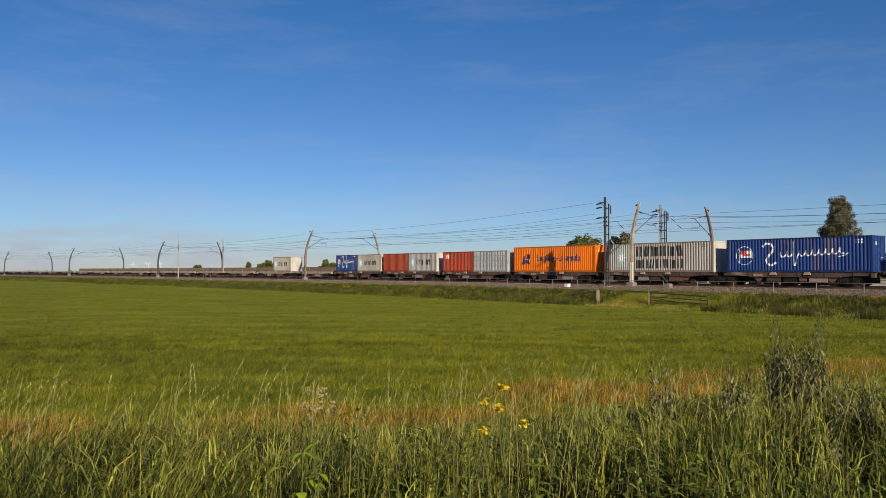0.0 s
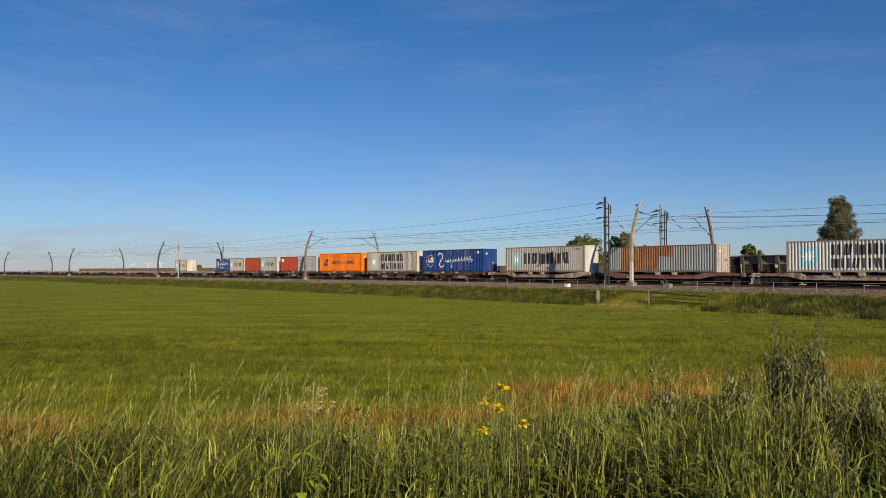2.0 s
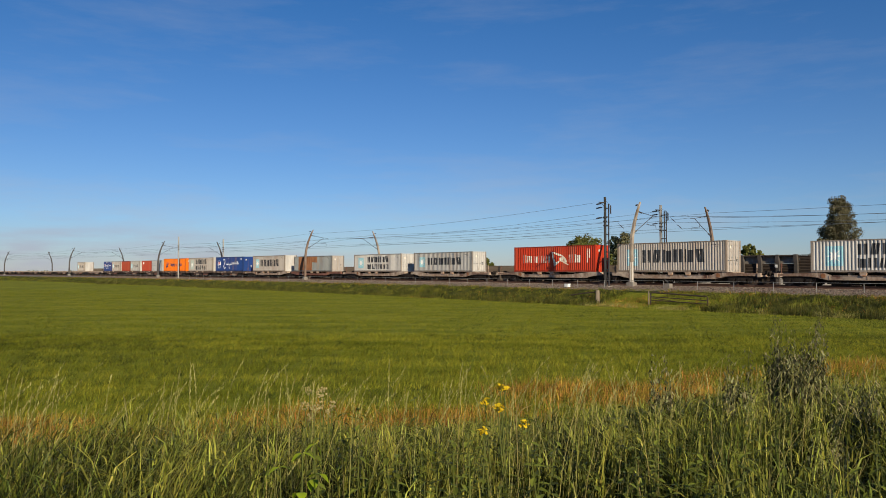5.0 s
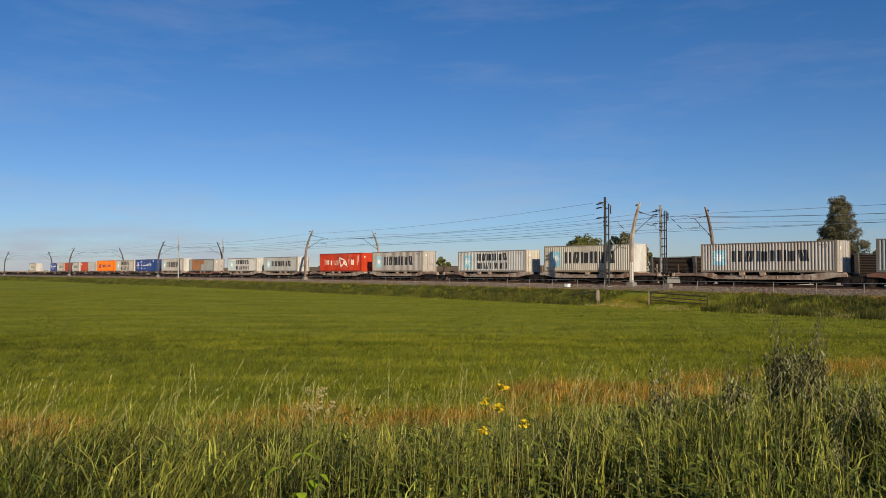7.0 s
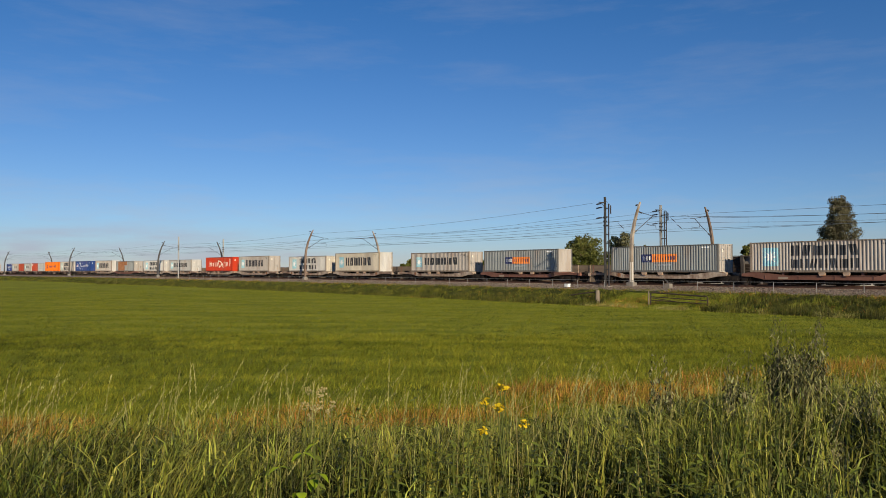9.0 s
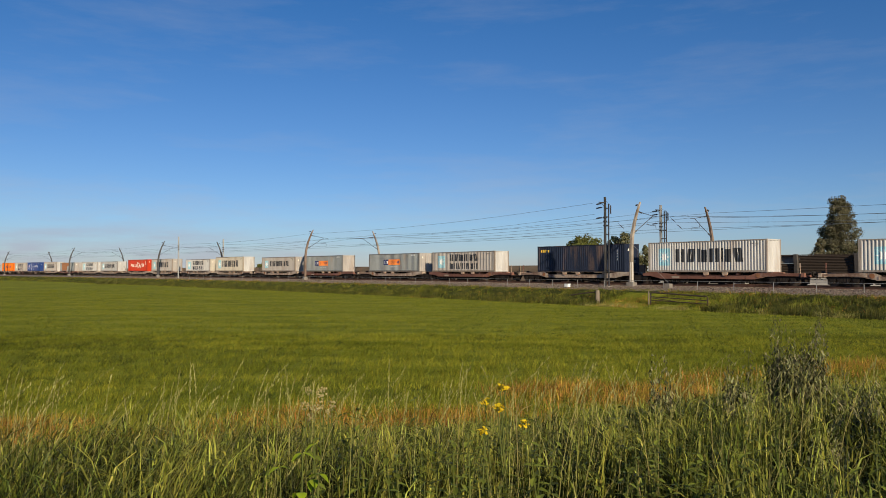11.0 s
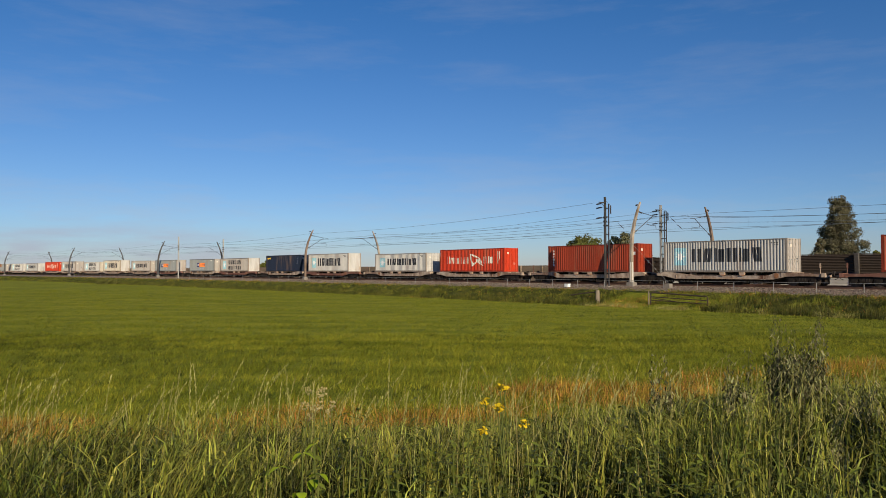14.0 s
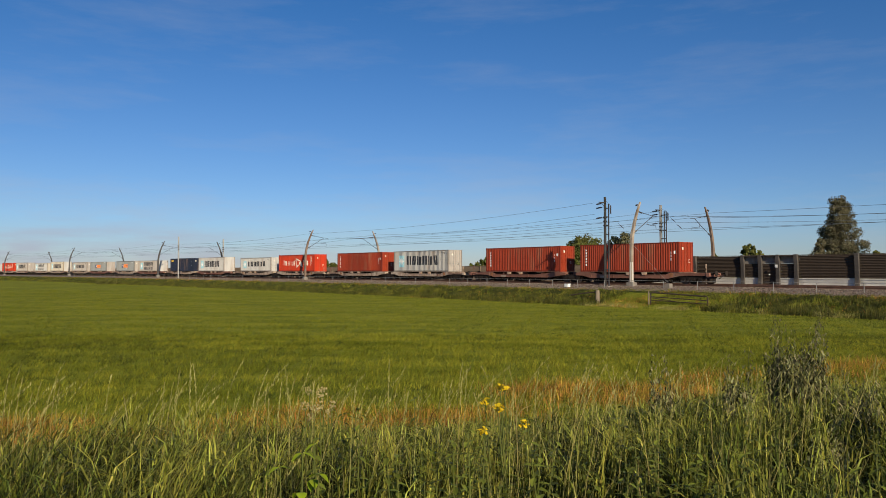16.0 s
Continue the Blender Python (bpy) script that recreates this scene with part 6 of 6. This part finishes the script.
def tufts(s, p, per, h, spread, width, lean, segs, seed):
    """Tufts of blades along the bank: each tuft has its height and its lean, and its blades fan out. h: heights of the tufts."""
    r = np.random.default_rng(seed)
    n = len(s) * per
    sb = np.repeat(s, per) + r.normal(0, 1, n) * spread
    pb = np.repeat(p, per) + r.normal(0, 1, n) * spread
    x, y = line(sb, pb)
    fan = r.uniform(0, 6.283, n)
    az = np.where(r.uniform(0, 1, n) < 0.55, np.repeat(r.uniform(0, 6.283, len(s)), per), fan)
    ln = np.repeat(r.uniform(0.3, 1.0, len(s)), per) * r.uniform(*lean, n)
    return blades(x, y, ground_z(x, y) - 0.03, np.repeat(h, per) * r.uniform(0.5, 1.05, n), r.uniform(*width, n), ln, az, segs, 0.12, seed + 1)


def build_bank():
    r = np.random.default_rng(61)
    n = 17000
    s = -25 + 330 * r.uniform(0, 1, n) ** 1.7
    foot = 0.9 * smooth(5.0, 60.0, s)
    p = -13.3 + foot + (6.6 - foot) * r.uniform(0, 1, n)
    hump = 0.5 * patches(s, p, 0.6, 15) + 0.5 * patches(s, p, 2.4, 16)
    h = r.uniform(0.36, 0.72, n) * (0.35 + 1.0 * hump) * (1 - 0.6 * smooth(-9.6, -6.8, p))
    h *= 1 - 0.3 * smooth(35.0, 90.0, s)
    # a trodden way beside the gate, and grass kept low so the gate shows
    h = np.where(np.abs(s - 11.0) < 2.2, h * 0.3, h)
    h = np.where((np.abs(s - 6.3) < 3.6) & (p < -9.0), h * 0.4, h)
    # more dark reeds towards the right end, whose shade is put in as colour
    tone = patches(s, p, 1.5, 18) + 0.5 * (patches(s, p, 4.0, 20) - 0.5) + r.normal(0, 0.10, n) - 0.22 * (1 - smooth(-12.0, 4.0, s)) + 0.4 * (np.abs(s - 8.0) < 5.5)
    for name, pick, m, label in (("bank_grass", tone > 0.55, GRASS_BANK, "tall rough yellow-green grass on the railway bank"), ("bank_reeds", tone <= 0.55, REED, "dark green reeds and grass on the railway bank")):
        v, t = tufts(s[pick], p[pick], 10, h[pick], 0.11, (0.02, 0.05), (0.15, 1.1), 2, 62)
        stuff(name, v, t, m, label, "grass")
    # reeds at the foot of the bank
    n = 4200
    s = -22 + 190 * r.uniform(0, 1, n) ** 1.5
    p = -13.1 + 0.9 * smooth(5.0, 60.0, s) + 2.6 * r.uniform(0, 1, n) ** 1.5
    keep = (patches(s, p, 0.9, 17) > 0.36) & (np.abs(s - 9.5) > 5.0)
    s, p = s[keep], p[keep]
    v, t = tufts(s, p, 9, r.uniform(0.5, 0.95, len(s)), 0.14, (0.02, 0.045), (0.05, 0.6), 2, 63)
    stuff("foot_reeds", v, t, REED, "dark green reed clumps at the foot of the bank", "reeds")
    # withered brown clumps
    n = 520
    s, p = r.uniform(-18, 40, n), r.uniform(-13.2, -9.0, n)
    keep = patches(s, p, 0.7, 21) > 0.55
    s, p = np.concatenate([s[keep], r.uniform(8.4, 13.6, 170)]), np.concatenate([p[keep], r.uniform(-13.4, -9.4, 170)])
    v, t = tufts(s, p, 8, r.uniform(0.10, 0.42, len(s)), 0.12, (0.015, 0.035), (0.1, 1.0), 2, 67)
    stuff("bank_withered_grass", v, t, GRASS_DRY, "withered brown grass on the trodden way by the gate", "grass")
    n = 19000
    s = -20 + 250 * r.uniform(0, 1, n) ** 1.4
    p = r.uniform(-14.4, -13.2, n) + 0.9 * smooth(5.0, 60.0, s)
    x, y = line(s, p)
    s2, p2 = np.concatenate([r.uniform(7.6, 13.8, 7000), r.uniform(2.5, 9.0, 4000)]), np.concatenate([r.uniform(-13.2, -8.0, 7000), r.uniform(-10.5, -7.4, 4000)])
    xb, yb = line(s2, p2)
    x, y, n = np.concatenate([x, xb]), np.concatenate([y, yb]), n + 11000
    v, t = blades(x, y, ground_z(x, y), r.uniform(0.05, 0.13, n), r.uniform(0.03, 0.06, n), r.uniform(0.1, 0.8, n), r.uniform(0, 6.283, n), 1, 0.0, 65)
    stuff("field_margin_grass", v, t, GRASS_PALE, "pale yellow-green grass along the field margin", "grass")
    n = 900
    s, p = r.uniform(-20, 14, n), -13.3 + 1.8 * r.uniform(0, 1, n) ** 1.5
    keep = patches(s, p, 1.2, 19) > 0.45
    s, p = s[keep], p[keep]
    v, t = tufts(s, p, 7, r.uniform(0.25, 0.6, len(s)), 0.1, (0.012, 0.03), (0.1, 0.9), 2, 66)
    stuff("bank_straw", v, t, STRAW, "straw-yellow dry grass at the foot of the bank", "grass")
    n = 2600
    s = -20 + 240 * r.uniform(0, 1, n) ** 1.3
    p = -6.85 + 0.5 * (patches(s, s * 0.37, 1.3, 22) - 0.5) + 0.7 * r.normal(0, 1, n) * r.uniform(0, 1, n)
    v, t = tufts(s, p, 8, r.uniform(0.08, 0.30, n), 0.14, (0.02, 0.04), (0.2, 1.1), 2, 64)
    stuff("bank_edge_grass", v, t, GRASS_BANK, "short uneven grass along the edge of the track bed", "grass")
    pick = patches(s, p, 0.9, 23) > 0.45
    v, t = tufts(s[pick], p[pick] - 0.25, 6, r.uniform(0.10, 0.32, int(pick.sum())), 0.2, (0.015, 0.03), (0.2, 1.0), 2, 68)
    stuff("bank_edge_dry_grass", v, t, GRASS_DRY, "brown withered grass along the edge of the track bed", "grass")


build_bank()


def build_stones():
    r = np.random.default_rng(71)
    n = 64000
    s = -16 + 190 * r.uniform(0, 1, n) ** 1.6
    p = r.uniform(-6.9, -0.9, n)
    z = np.interp(p, [-7.5, -6.6, -5.9, -4.9, -2.0, 0], [0.98, 1.245, 1.315, 1.36, 1.50, 1.50])
    x, y = line(s, p)
    q = r.uniform(0.03, 0.085, n)
    d = r.normal(size=(n, 4, 3))
    d /= np.linalg.norm(d, axis=2)[:, :, None]
    v = np.stack([x, y, z], -1)[:, None, :] + d * q[:, None, None]
    t = (np.arange(n)[:, None, None] * 4 + np.array([(0, 1, 2), (0, 2, 3), (0, 3, 1), (1, 3, 2)])[None]).reshape(-1, 3)
    stuff("ballast_stones", v.reshape(-1, 3), t, STONE, "loose grey-brown ballast stones", "stones")


build_stones()


def leaf_sheet(length, width, fold=0.25, bend=0.3):
    """One broad leaf along +x."""
    g = Geo()
    prof = [(0.0, 0.05), (0.18, 0.6), (0.42, 1.0), (0.7, 0.72), (0.9, 0.3), (1.0, 0.02)]
    for t, k in prof:
        z = -bend * length * t * t
        g.v += [(t * length, -k * width / 2, z + fold * k * width / 2), (t * length, 0, z), (t * length, k * width / 2, z + fold * k * width / 2)]
    for k in range(len(prof) - 1):
        a = 3 * k
        g.f += [(a, a + 1, a + 4, a + 3), (a + 1, a + 2, a + 5, a + 4)]
    return g


def herb(x, y, height, seed, leaf, label, leaf_len=0.10, leaf_wid=0.045, pairs=8, name="herb", tilt=(-25, 15)):
    """An upright leafy weed: a stem with pairs of leaves."""
    r = random.Random(seed)
    top = thing(name, pose(x, y, float(ground_z(x, y)), r.uniform(-7, 7), r.uniform(-7, 7), r.uniform(0, 360)), label, "weed", "leafy weeds in the verge")
    part("stem", Geo().tube([(0, 0, -0.03), (0.01, 0.01, height * 0.5), (0, 0, height)], [0.006, 0.005, 0.002], 5), STEM, top)
    me = shape(("leaf", leaf_len, leaf_wid), lambda: leaf_sheet(leaf_len, leaf_wid).mesh("leaf"))
    for k in range(pairs):
        t = 0.3 + 0.7 * k / max(1, pairs - 1)
        for half in (0, 180):
            sc = 1.15 - 0.55 * t
            part("leaf", me, leaf, top, at=pose(0, 0, height * t, 0, r.uniform(*tilt), half + 90 * (k % 2) + r.uniform(-20, 20)) @ Matrix.Diagonal((sc, sc, sc, 1)))
    return top


def build_herbs():
    r = random.Random(81)
    for k in range(62):
        y = r.uniform(3.0, 4.7)
        x = r.uniform(-0.2, 0.42) * y if k % 4 else r.uniform(-0.6, 0.6) * y
        herb(x, y, r.uniform(0.5, 0.95), 300 + k, LEAF_HERB, "upright dark green nettle-like weed in the grass", 0.08, 0.044, 12)
    for k in range(22):
        y = r.uniform(3.1, 4.8)
        herb(r.uniform(0.34, 0.66) * y, y, r.uniform(0.5, 0.85), 450 + k, LEAF_HERB, "upright dark green nettle-like weed in the grass", 0.085, 0.035, 9)
    for k, (x, y, h) in enumerate(((-0.53, 2.62, 1.0), (-0.60, 2.75, 0.93), (-0.47, 2.7, 0.90), (-0.56, 2.9, 0.98), (-0.10, 2.7, 0.80), (0.42, 2.8, 0.74))):
        herb(x, y, h, 400 + k, LEAF_BRIGHT, "leafy weed with broad bright green leaves", 0.085, 0.06, 6, tilt=(0, 55))


build_herbs()


def yellow_flower(px, py, dist, seed):
    """A flowering rape plant: stem, leaves and a loose head of four-petalled flowers. Its head stands on the bearing given."""
    r = random.Random(seed)
    x, z = (px - 784) / 1302.4 * dist, 3.0 - (py - 479.4) / 1302.4 * dist
    zg = float(ground_z(x, dist))
    h = z - zg
    top = thing("yellow_flower", pose(x, dist, zg), "tall stem with a loose head of bright yellow flowers", "flower", "yellow flowers in the verge")
    part("stem", Geo().tube([(0.05, 0.02, -0.02), (0.03, 0.01, h * 0.6), (0, 0, h)], [0.006, 0.005, 0.003], 5), STEM, top)
    petal = shape("petal", lambda: leaf_sheet(0.0145, 0.013, 0.1, 0.1).mesh("petal"))
    for k in range(15):
        a, q, dz = r.uniform(0, 6.283), r.uniform(0.003, 0.024), r.uniform(-0.02, 0.016)
        f = part("blossom", shape("calyx", lambda: Geo().tube([(0, 0, -0.012), (0, 0, 0)], [0.001, 0.003], 5).mesh("blossom")), STEM, top, at=pose(q * math.cos(a), q * math.sin(a), h + dz, r.uniform(-40, 40), r.uniform(-40, 40), 0))
        for j in range(4):
            part("petal", petal, YELLOW, f, at=pose(0, 0, 0, 0, -10, 90 * j))
    me = shape(("leaf", 0.09, 0.03), lambda: leaf_sheet(0.09, 0.03).mesh("leaf"))
    for k in range(4):
        part("leaf", me, LEAF_HERB, top, at=pose(0.035, 0.01, h * (0.3 + 0.15 * k), 0, r.uniform(-30, 10), r.uniform(0, 360)))


for k, (px, py, d) in enumerate(((884, 684, 4.6), (891, 686, 4.65), (858, 709, 4.5), (880, 719, 4.4), (884, 722, 4.45), (927, 747, 4.2), (855, 760, 4.1))):
    yellow_flower(px, py, d, 500 + k)


def umbel(px, py, dist, seed):
    """A withering cream umbel on a thin stem."""
    r = random.Random(seed)
    x, z = (px - 784) / 1302.4 * dist, 3.0 - (py - 479.4) / 1302.4 * dist
    zg = float(ground_z(x, dist))
    h = z - zg
    top = thing("umbel_flower", pose(x, dist, zg), "thin stem with a cream umbel of tiny flowers", "flower", "cream umbels in the verge")
    g = Geo().tube([(0.02, 0, -0.02), (0.0, 0, h - 0.04)], [0.004, 0.003], 5)
    g2 = Geo()
    for k in range(16):
        a, q = r.uniform(0, 6.283), 0.024 * math.sqrt(r.uniform(0, 1))
        c = (q * math.cos(a), q * math.sin(a), h + r.uniform(-0.03, 0.02) - q * 0.3)
        if k % 3 == 0:
            g.tube([(0, 0, h - 0.04), c], 0.001, 3, False)
        for j in range(5):
            b, e = j * 1.257 + a, r.uniform(-0.007, 0.007)
            g2.face([c, (c[0] + 0.007 * math.cos(b), c[1] + e, c[2] + 0.007 * math.sin(b)), (c[0] + 0.007 * math.cos(b + 0.9), c[1] - e, c[2] + 0.007 * math.sin(b + 0.9))])
    part("stem", g, STEM, top)
    part("flower_head", g2, CREAM, top)


for k, (px, py, d) in enumerate(((549, 687, 4.6), (573, 688, 4.7), (568, 694, 4.6), (542, 715, 4.5), (588, 713, 4.55), (558, 722, 4.5), (582, 727, 4.6), (568, 712, 4.6), (553, 735, 4.5))):
    umbel(px, py, d, 600 + k)


def shrub(px, dist, height, width, seed, stems, label):
    """A many-stemmed bush with slender leaves that hang from upright shoots, thin at the top."""
    r = np.random.default_rng(seed)
    x = (px - 784) / 1302.4 * dist
    top = thing("shrub", pose(x, dist, float(ground_z(x, dist))), label, "shrub")
    vs, ts, o = [], [], 0
    for k in range(stems):
        a, q = r.uniform(0, 6.283), math.sqrt(r.uniform(0.02, 1)) * width / 2
        hh = height * r.uniform(0.74, 0.92) * (1 - 0.10 * (2 * q / width) ** 2)
        if k % 5 == 0:
            hh = height * r.uniform(0.95, 1.10)
        tip = Vector((q * math.cos(a), q * math.sin(a), hh))
        sway = Vector((r.normal(0, 0.06), r.normal(0, 0.06), 0))
        way = [Vector((0.25 * tip.x, 0.25 * tip.y, -0.03)), Vector((0.7 * tip.x, 0.7 * tip.y, hh * 0.5)) + sway, tip]
        part("stem", Geo().tube(way, [0.006, 0.004, 0.0015], 5), STEM, top)
        m = 68
        t = r.uniform(0.22, 1.0, m) ** 0.85
        c = np.array([tuple(way[0].lerp(way[1], u * 2) if u < 0.5 else way[1].lerp(way[2], u * 2 - 1)) for u in t])
        c[:, :2] += r.normal(0, 0.022, (m, 2))
        size = (1.0 - 0.45 * smooth(0.75, 1.0, t)) * (1.0 if k % 5 else 0.8)
        v, tr = blades(c[:, 0], c[:, 1], c[:, 2], r.uniform(0.04, 0.095, m) * size * np.where(r.uniform(0, 1, m) < 0.3, 0.8, -1.0), r.uniform(0.016, 0.030, m) * size, r.uniform(0.4, 1.5, m), r.uniform(0, 6.283, m), 3, 0.0, seed + 7 * k)
        vs.append(v)
        ts.append(tr + o)
        o += len(v)
    part("foliage", tri_mesh("foliage", np.concatenate(vs), np.concatenate(ts), LEAF_DARK), LEAF_DARK, top, "sage grey-green drooping foliage")


shrub(1403, 7.2, 1.42, 0.56, 700, 60, "dark leafy bush standing above the verge grass")
shrub(1298, 6.6, 1.05, 0.24, 701, 12, "small dark leafy plant in the verge")
shrub(1168, 6.8, 1.05, 0.26, 702, 11, "small dark leafy plant in the verge")
shrub(1512, 6.0, 0.90, 0.4, 703, 12, "dark leafy weeds beside the verge grass")
shrub(1556, 5.4, 0.84, 0.36, 704, 12, "dark leafy weeds beside the verge grass")
shrub(1470, 5.0, 0.62, 0.4, 705, 12, "dark leafy weeds beside the verge grass")

def dead_stalk(px, py, dist, arms, label):
    """A withered bent stalk; arms: bends (across, up) from its fork, in metres."""
    x, z = (px - 784) / 1302.4 * dist, 3.0 - (py - 479.4) / 1302.4 * dist
    zg = float(ground_z(x, dist))
    h = z - zg
    top = thing("dead_stalk", pose(x, dist, zg), label, "stalk")
    part("stem", Geo().tube([(0.02, 0, -0.02), (0.01, 0.01, h * 0.6), (0, 0, h)], [0.003, 0.0025, 0.002], 5), STRAW, top)
    for bends in arms:
        pts = [(0, 0, h)] + [(a, -0.02, h + b) for a, b in bends]
        part("branch", Geo().tube(pts, [0.0026] * (len(pts) - 1) + [0.0014], 5), STRAW, top)


dead_stalk(913, 736, 4.1, (((-0.03, 0.025), (-0.065, 0.065)), ((0.03, 0.045), (0.085, 0.07))), "forked withered straw-coloured stalk beside yellow flowers")

# tall single stalks that sway in the wind
SWAY = []


def swaying_stalk(px, py, dist, seed):
    r = np.random.default_rng(seed)
    x, z = (px - 784) / 1302.4 * dist, 3.0 - (py - 479.4) / 1302.4 * dist
    zg = float(ground_z(x, dist))
    h = max(0.4, z - zg)
    one = np.ones(1)
    lean, az = 0.30 * one, WIND * one + r.normal(0, 0.5)
    x0 = x - 0.30 * h / 0.79 * math.cos(az[0])
    y0 = dist - 0.30 * h / 0.79 * math.sin(az[0])
    zg = float(ground_z(x0, y0))
    sv, st, hv, ht = plumes(0 * one, 0 * one, 0 * one, h * one / 0.79, lean, az, seed)
    top = thing("grass_stalk", pose(x0, y0, zg), "tall pale grass stalk with a feathery seed head", "grass stalk", "swaying grass stalks")
    part("stalk", tri_mesh("stalk", sv, st, STRAW), STRAW, top)
    part("seed_head", tri_mesh("seed_head", hv, ht, SEED), SEED, top)
    tagged(top.children[-1], kind="stuff")
    SWAY.append((top, x0, y0, zg, seed))


for k, (px, py, d) in enumerate(((652, 664, 4.4), (612, 672, 4.0), (510, 655, 4.2), (1085, 618, 3.9), (1060, 640, 4.4), (905, 640, 4.0), (1035, 640, 4.6), (1110, 650, 4.2), (130, 660, 4.0), (105, 668, 4.2), (195, 640, 4.8), (20, 700, 3.8),
                                 (250, 680, 4.4), (290, 675, 4.0), (392, 680, 4.3), (415, 675, 4.6), (322, 672, 4.4), (700, 690, 4.0), (985, 668, 5.0), (950, 662, 5.2), (1210, 660, 4.8), (1240, 672, 4.4), (1430, 660, 4.2), (1545, 635, 3.8), (1490, 690, 3.6))):
    swaying_stalk(px, py, d, 800 + k)


# ---- what moves ----
def motions():
    """The train rolls away along the curve at an even pace; tall stalks sway."""
    times = [0.0, 2.0, 4.0, 6.0, 8.0, 10.0, 12.0, 14.0, 16.0]
    for ob, s in LOAD:
        walk(ob, [(t, on_line(s + SPEED * t, 1.219, DECK_Z)) for t in times])
    for ob, s in WAGONS:
        walk(ob, [(t, on_line(s + SPEED * t, 1.219, RAIL_Z)) for t in times])
    for ob, x, y, z, seed in SWAY:
        r = random.Random(seed)
        f, ph, a = r.uniform(1.1, 1.8), r.uniform(0, 6.28), r.uniform(1.5, 3.0)
        rows = []
        for k in range(33):
            t = k * 0.5
            w = a * (0.6 * math.sin(f * t + ph) + 0.4 * math.sin(2.3 * f * t + 1.7 * ph))
            rows.append((t, pose(x, y, z, 0.3 * w, w, 0)))
        walk(ob, rows)


motions()
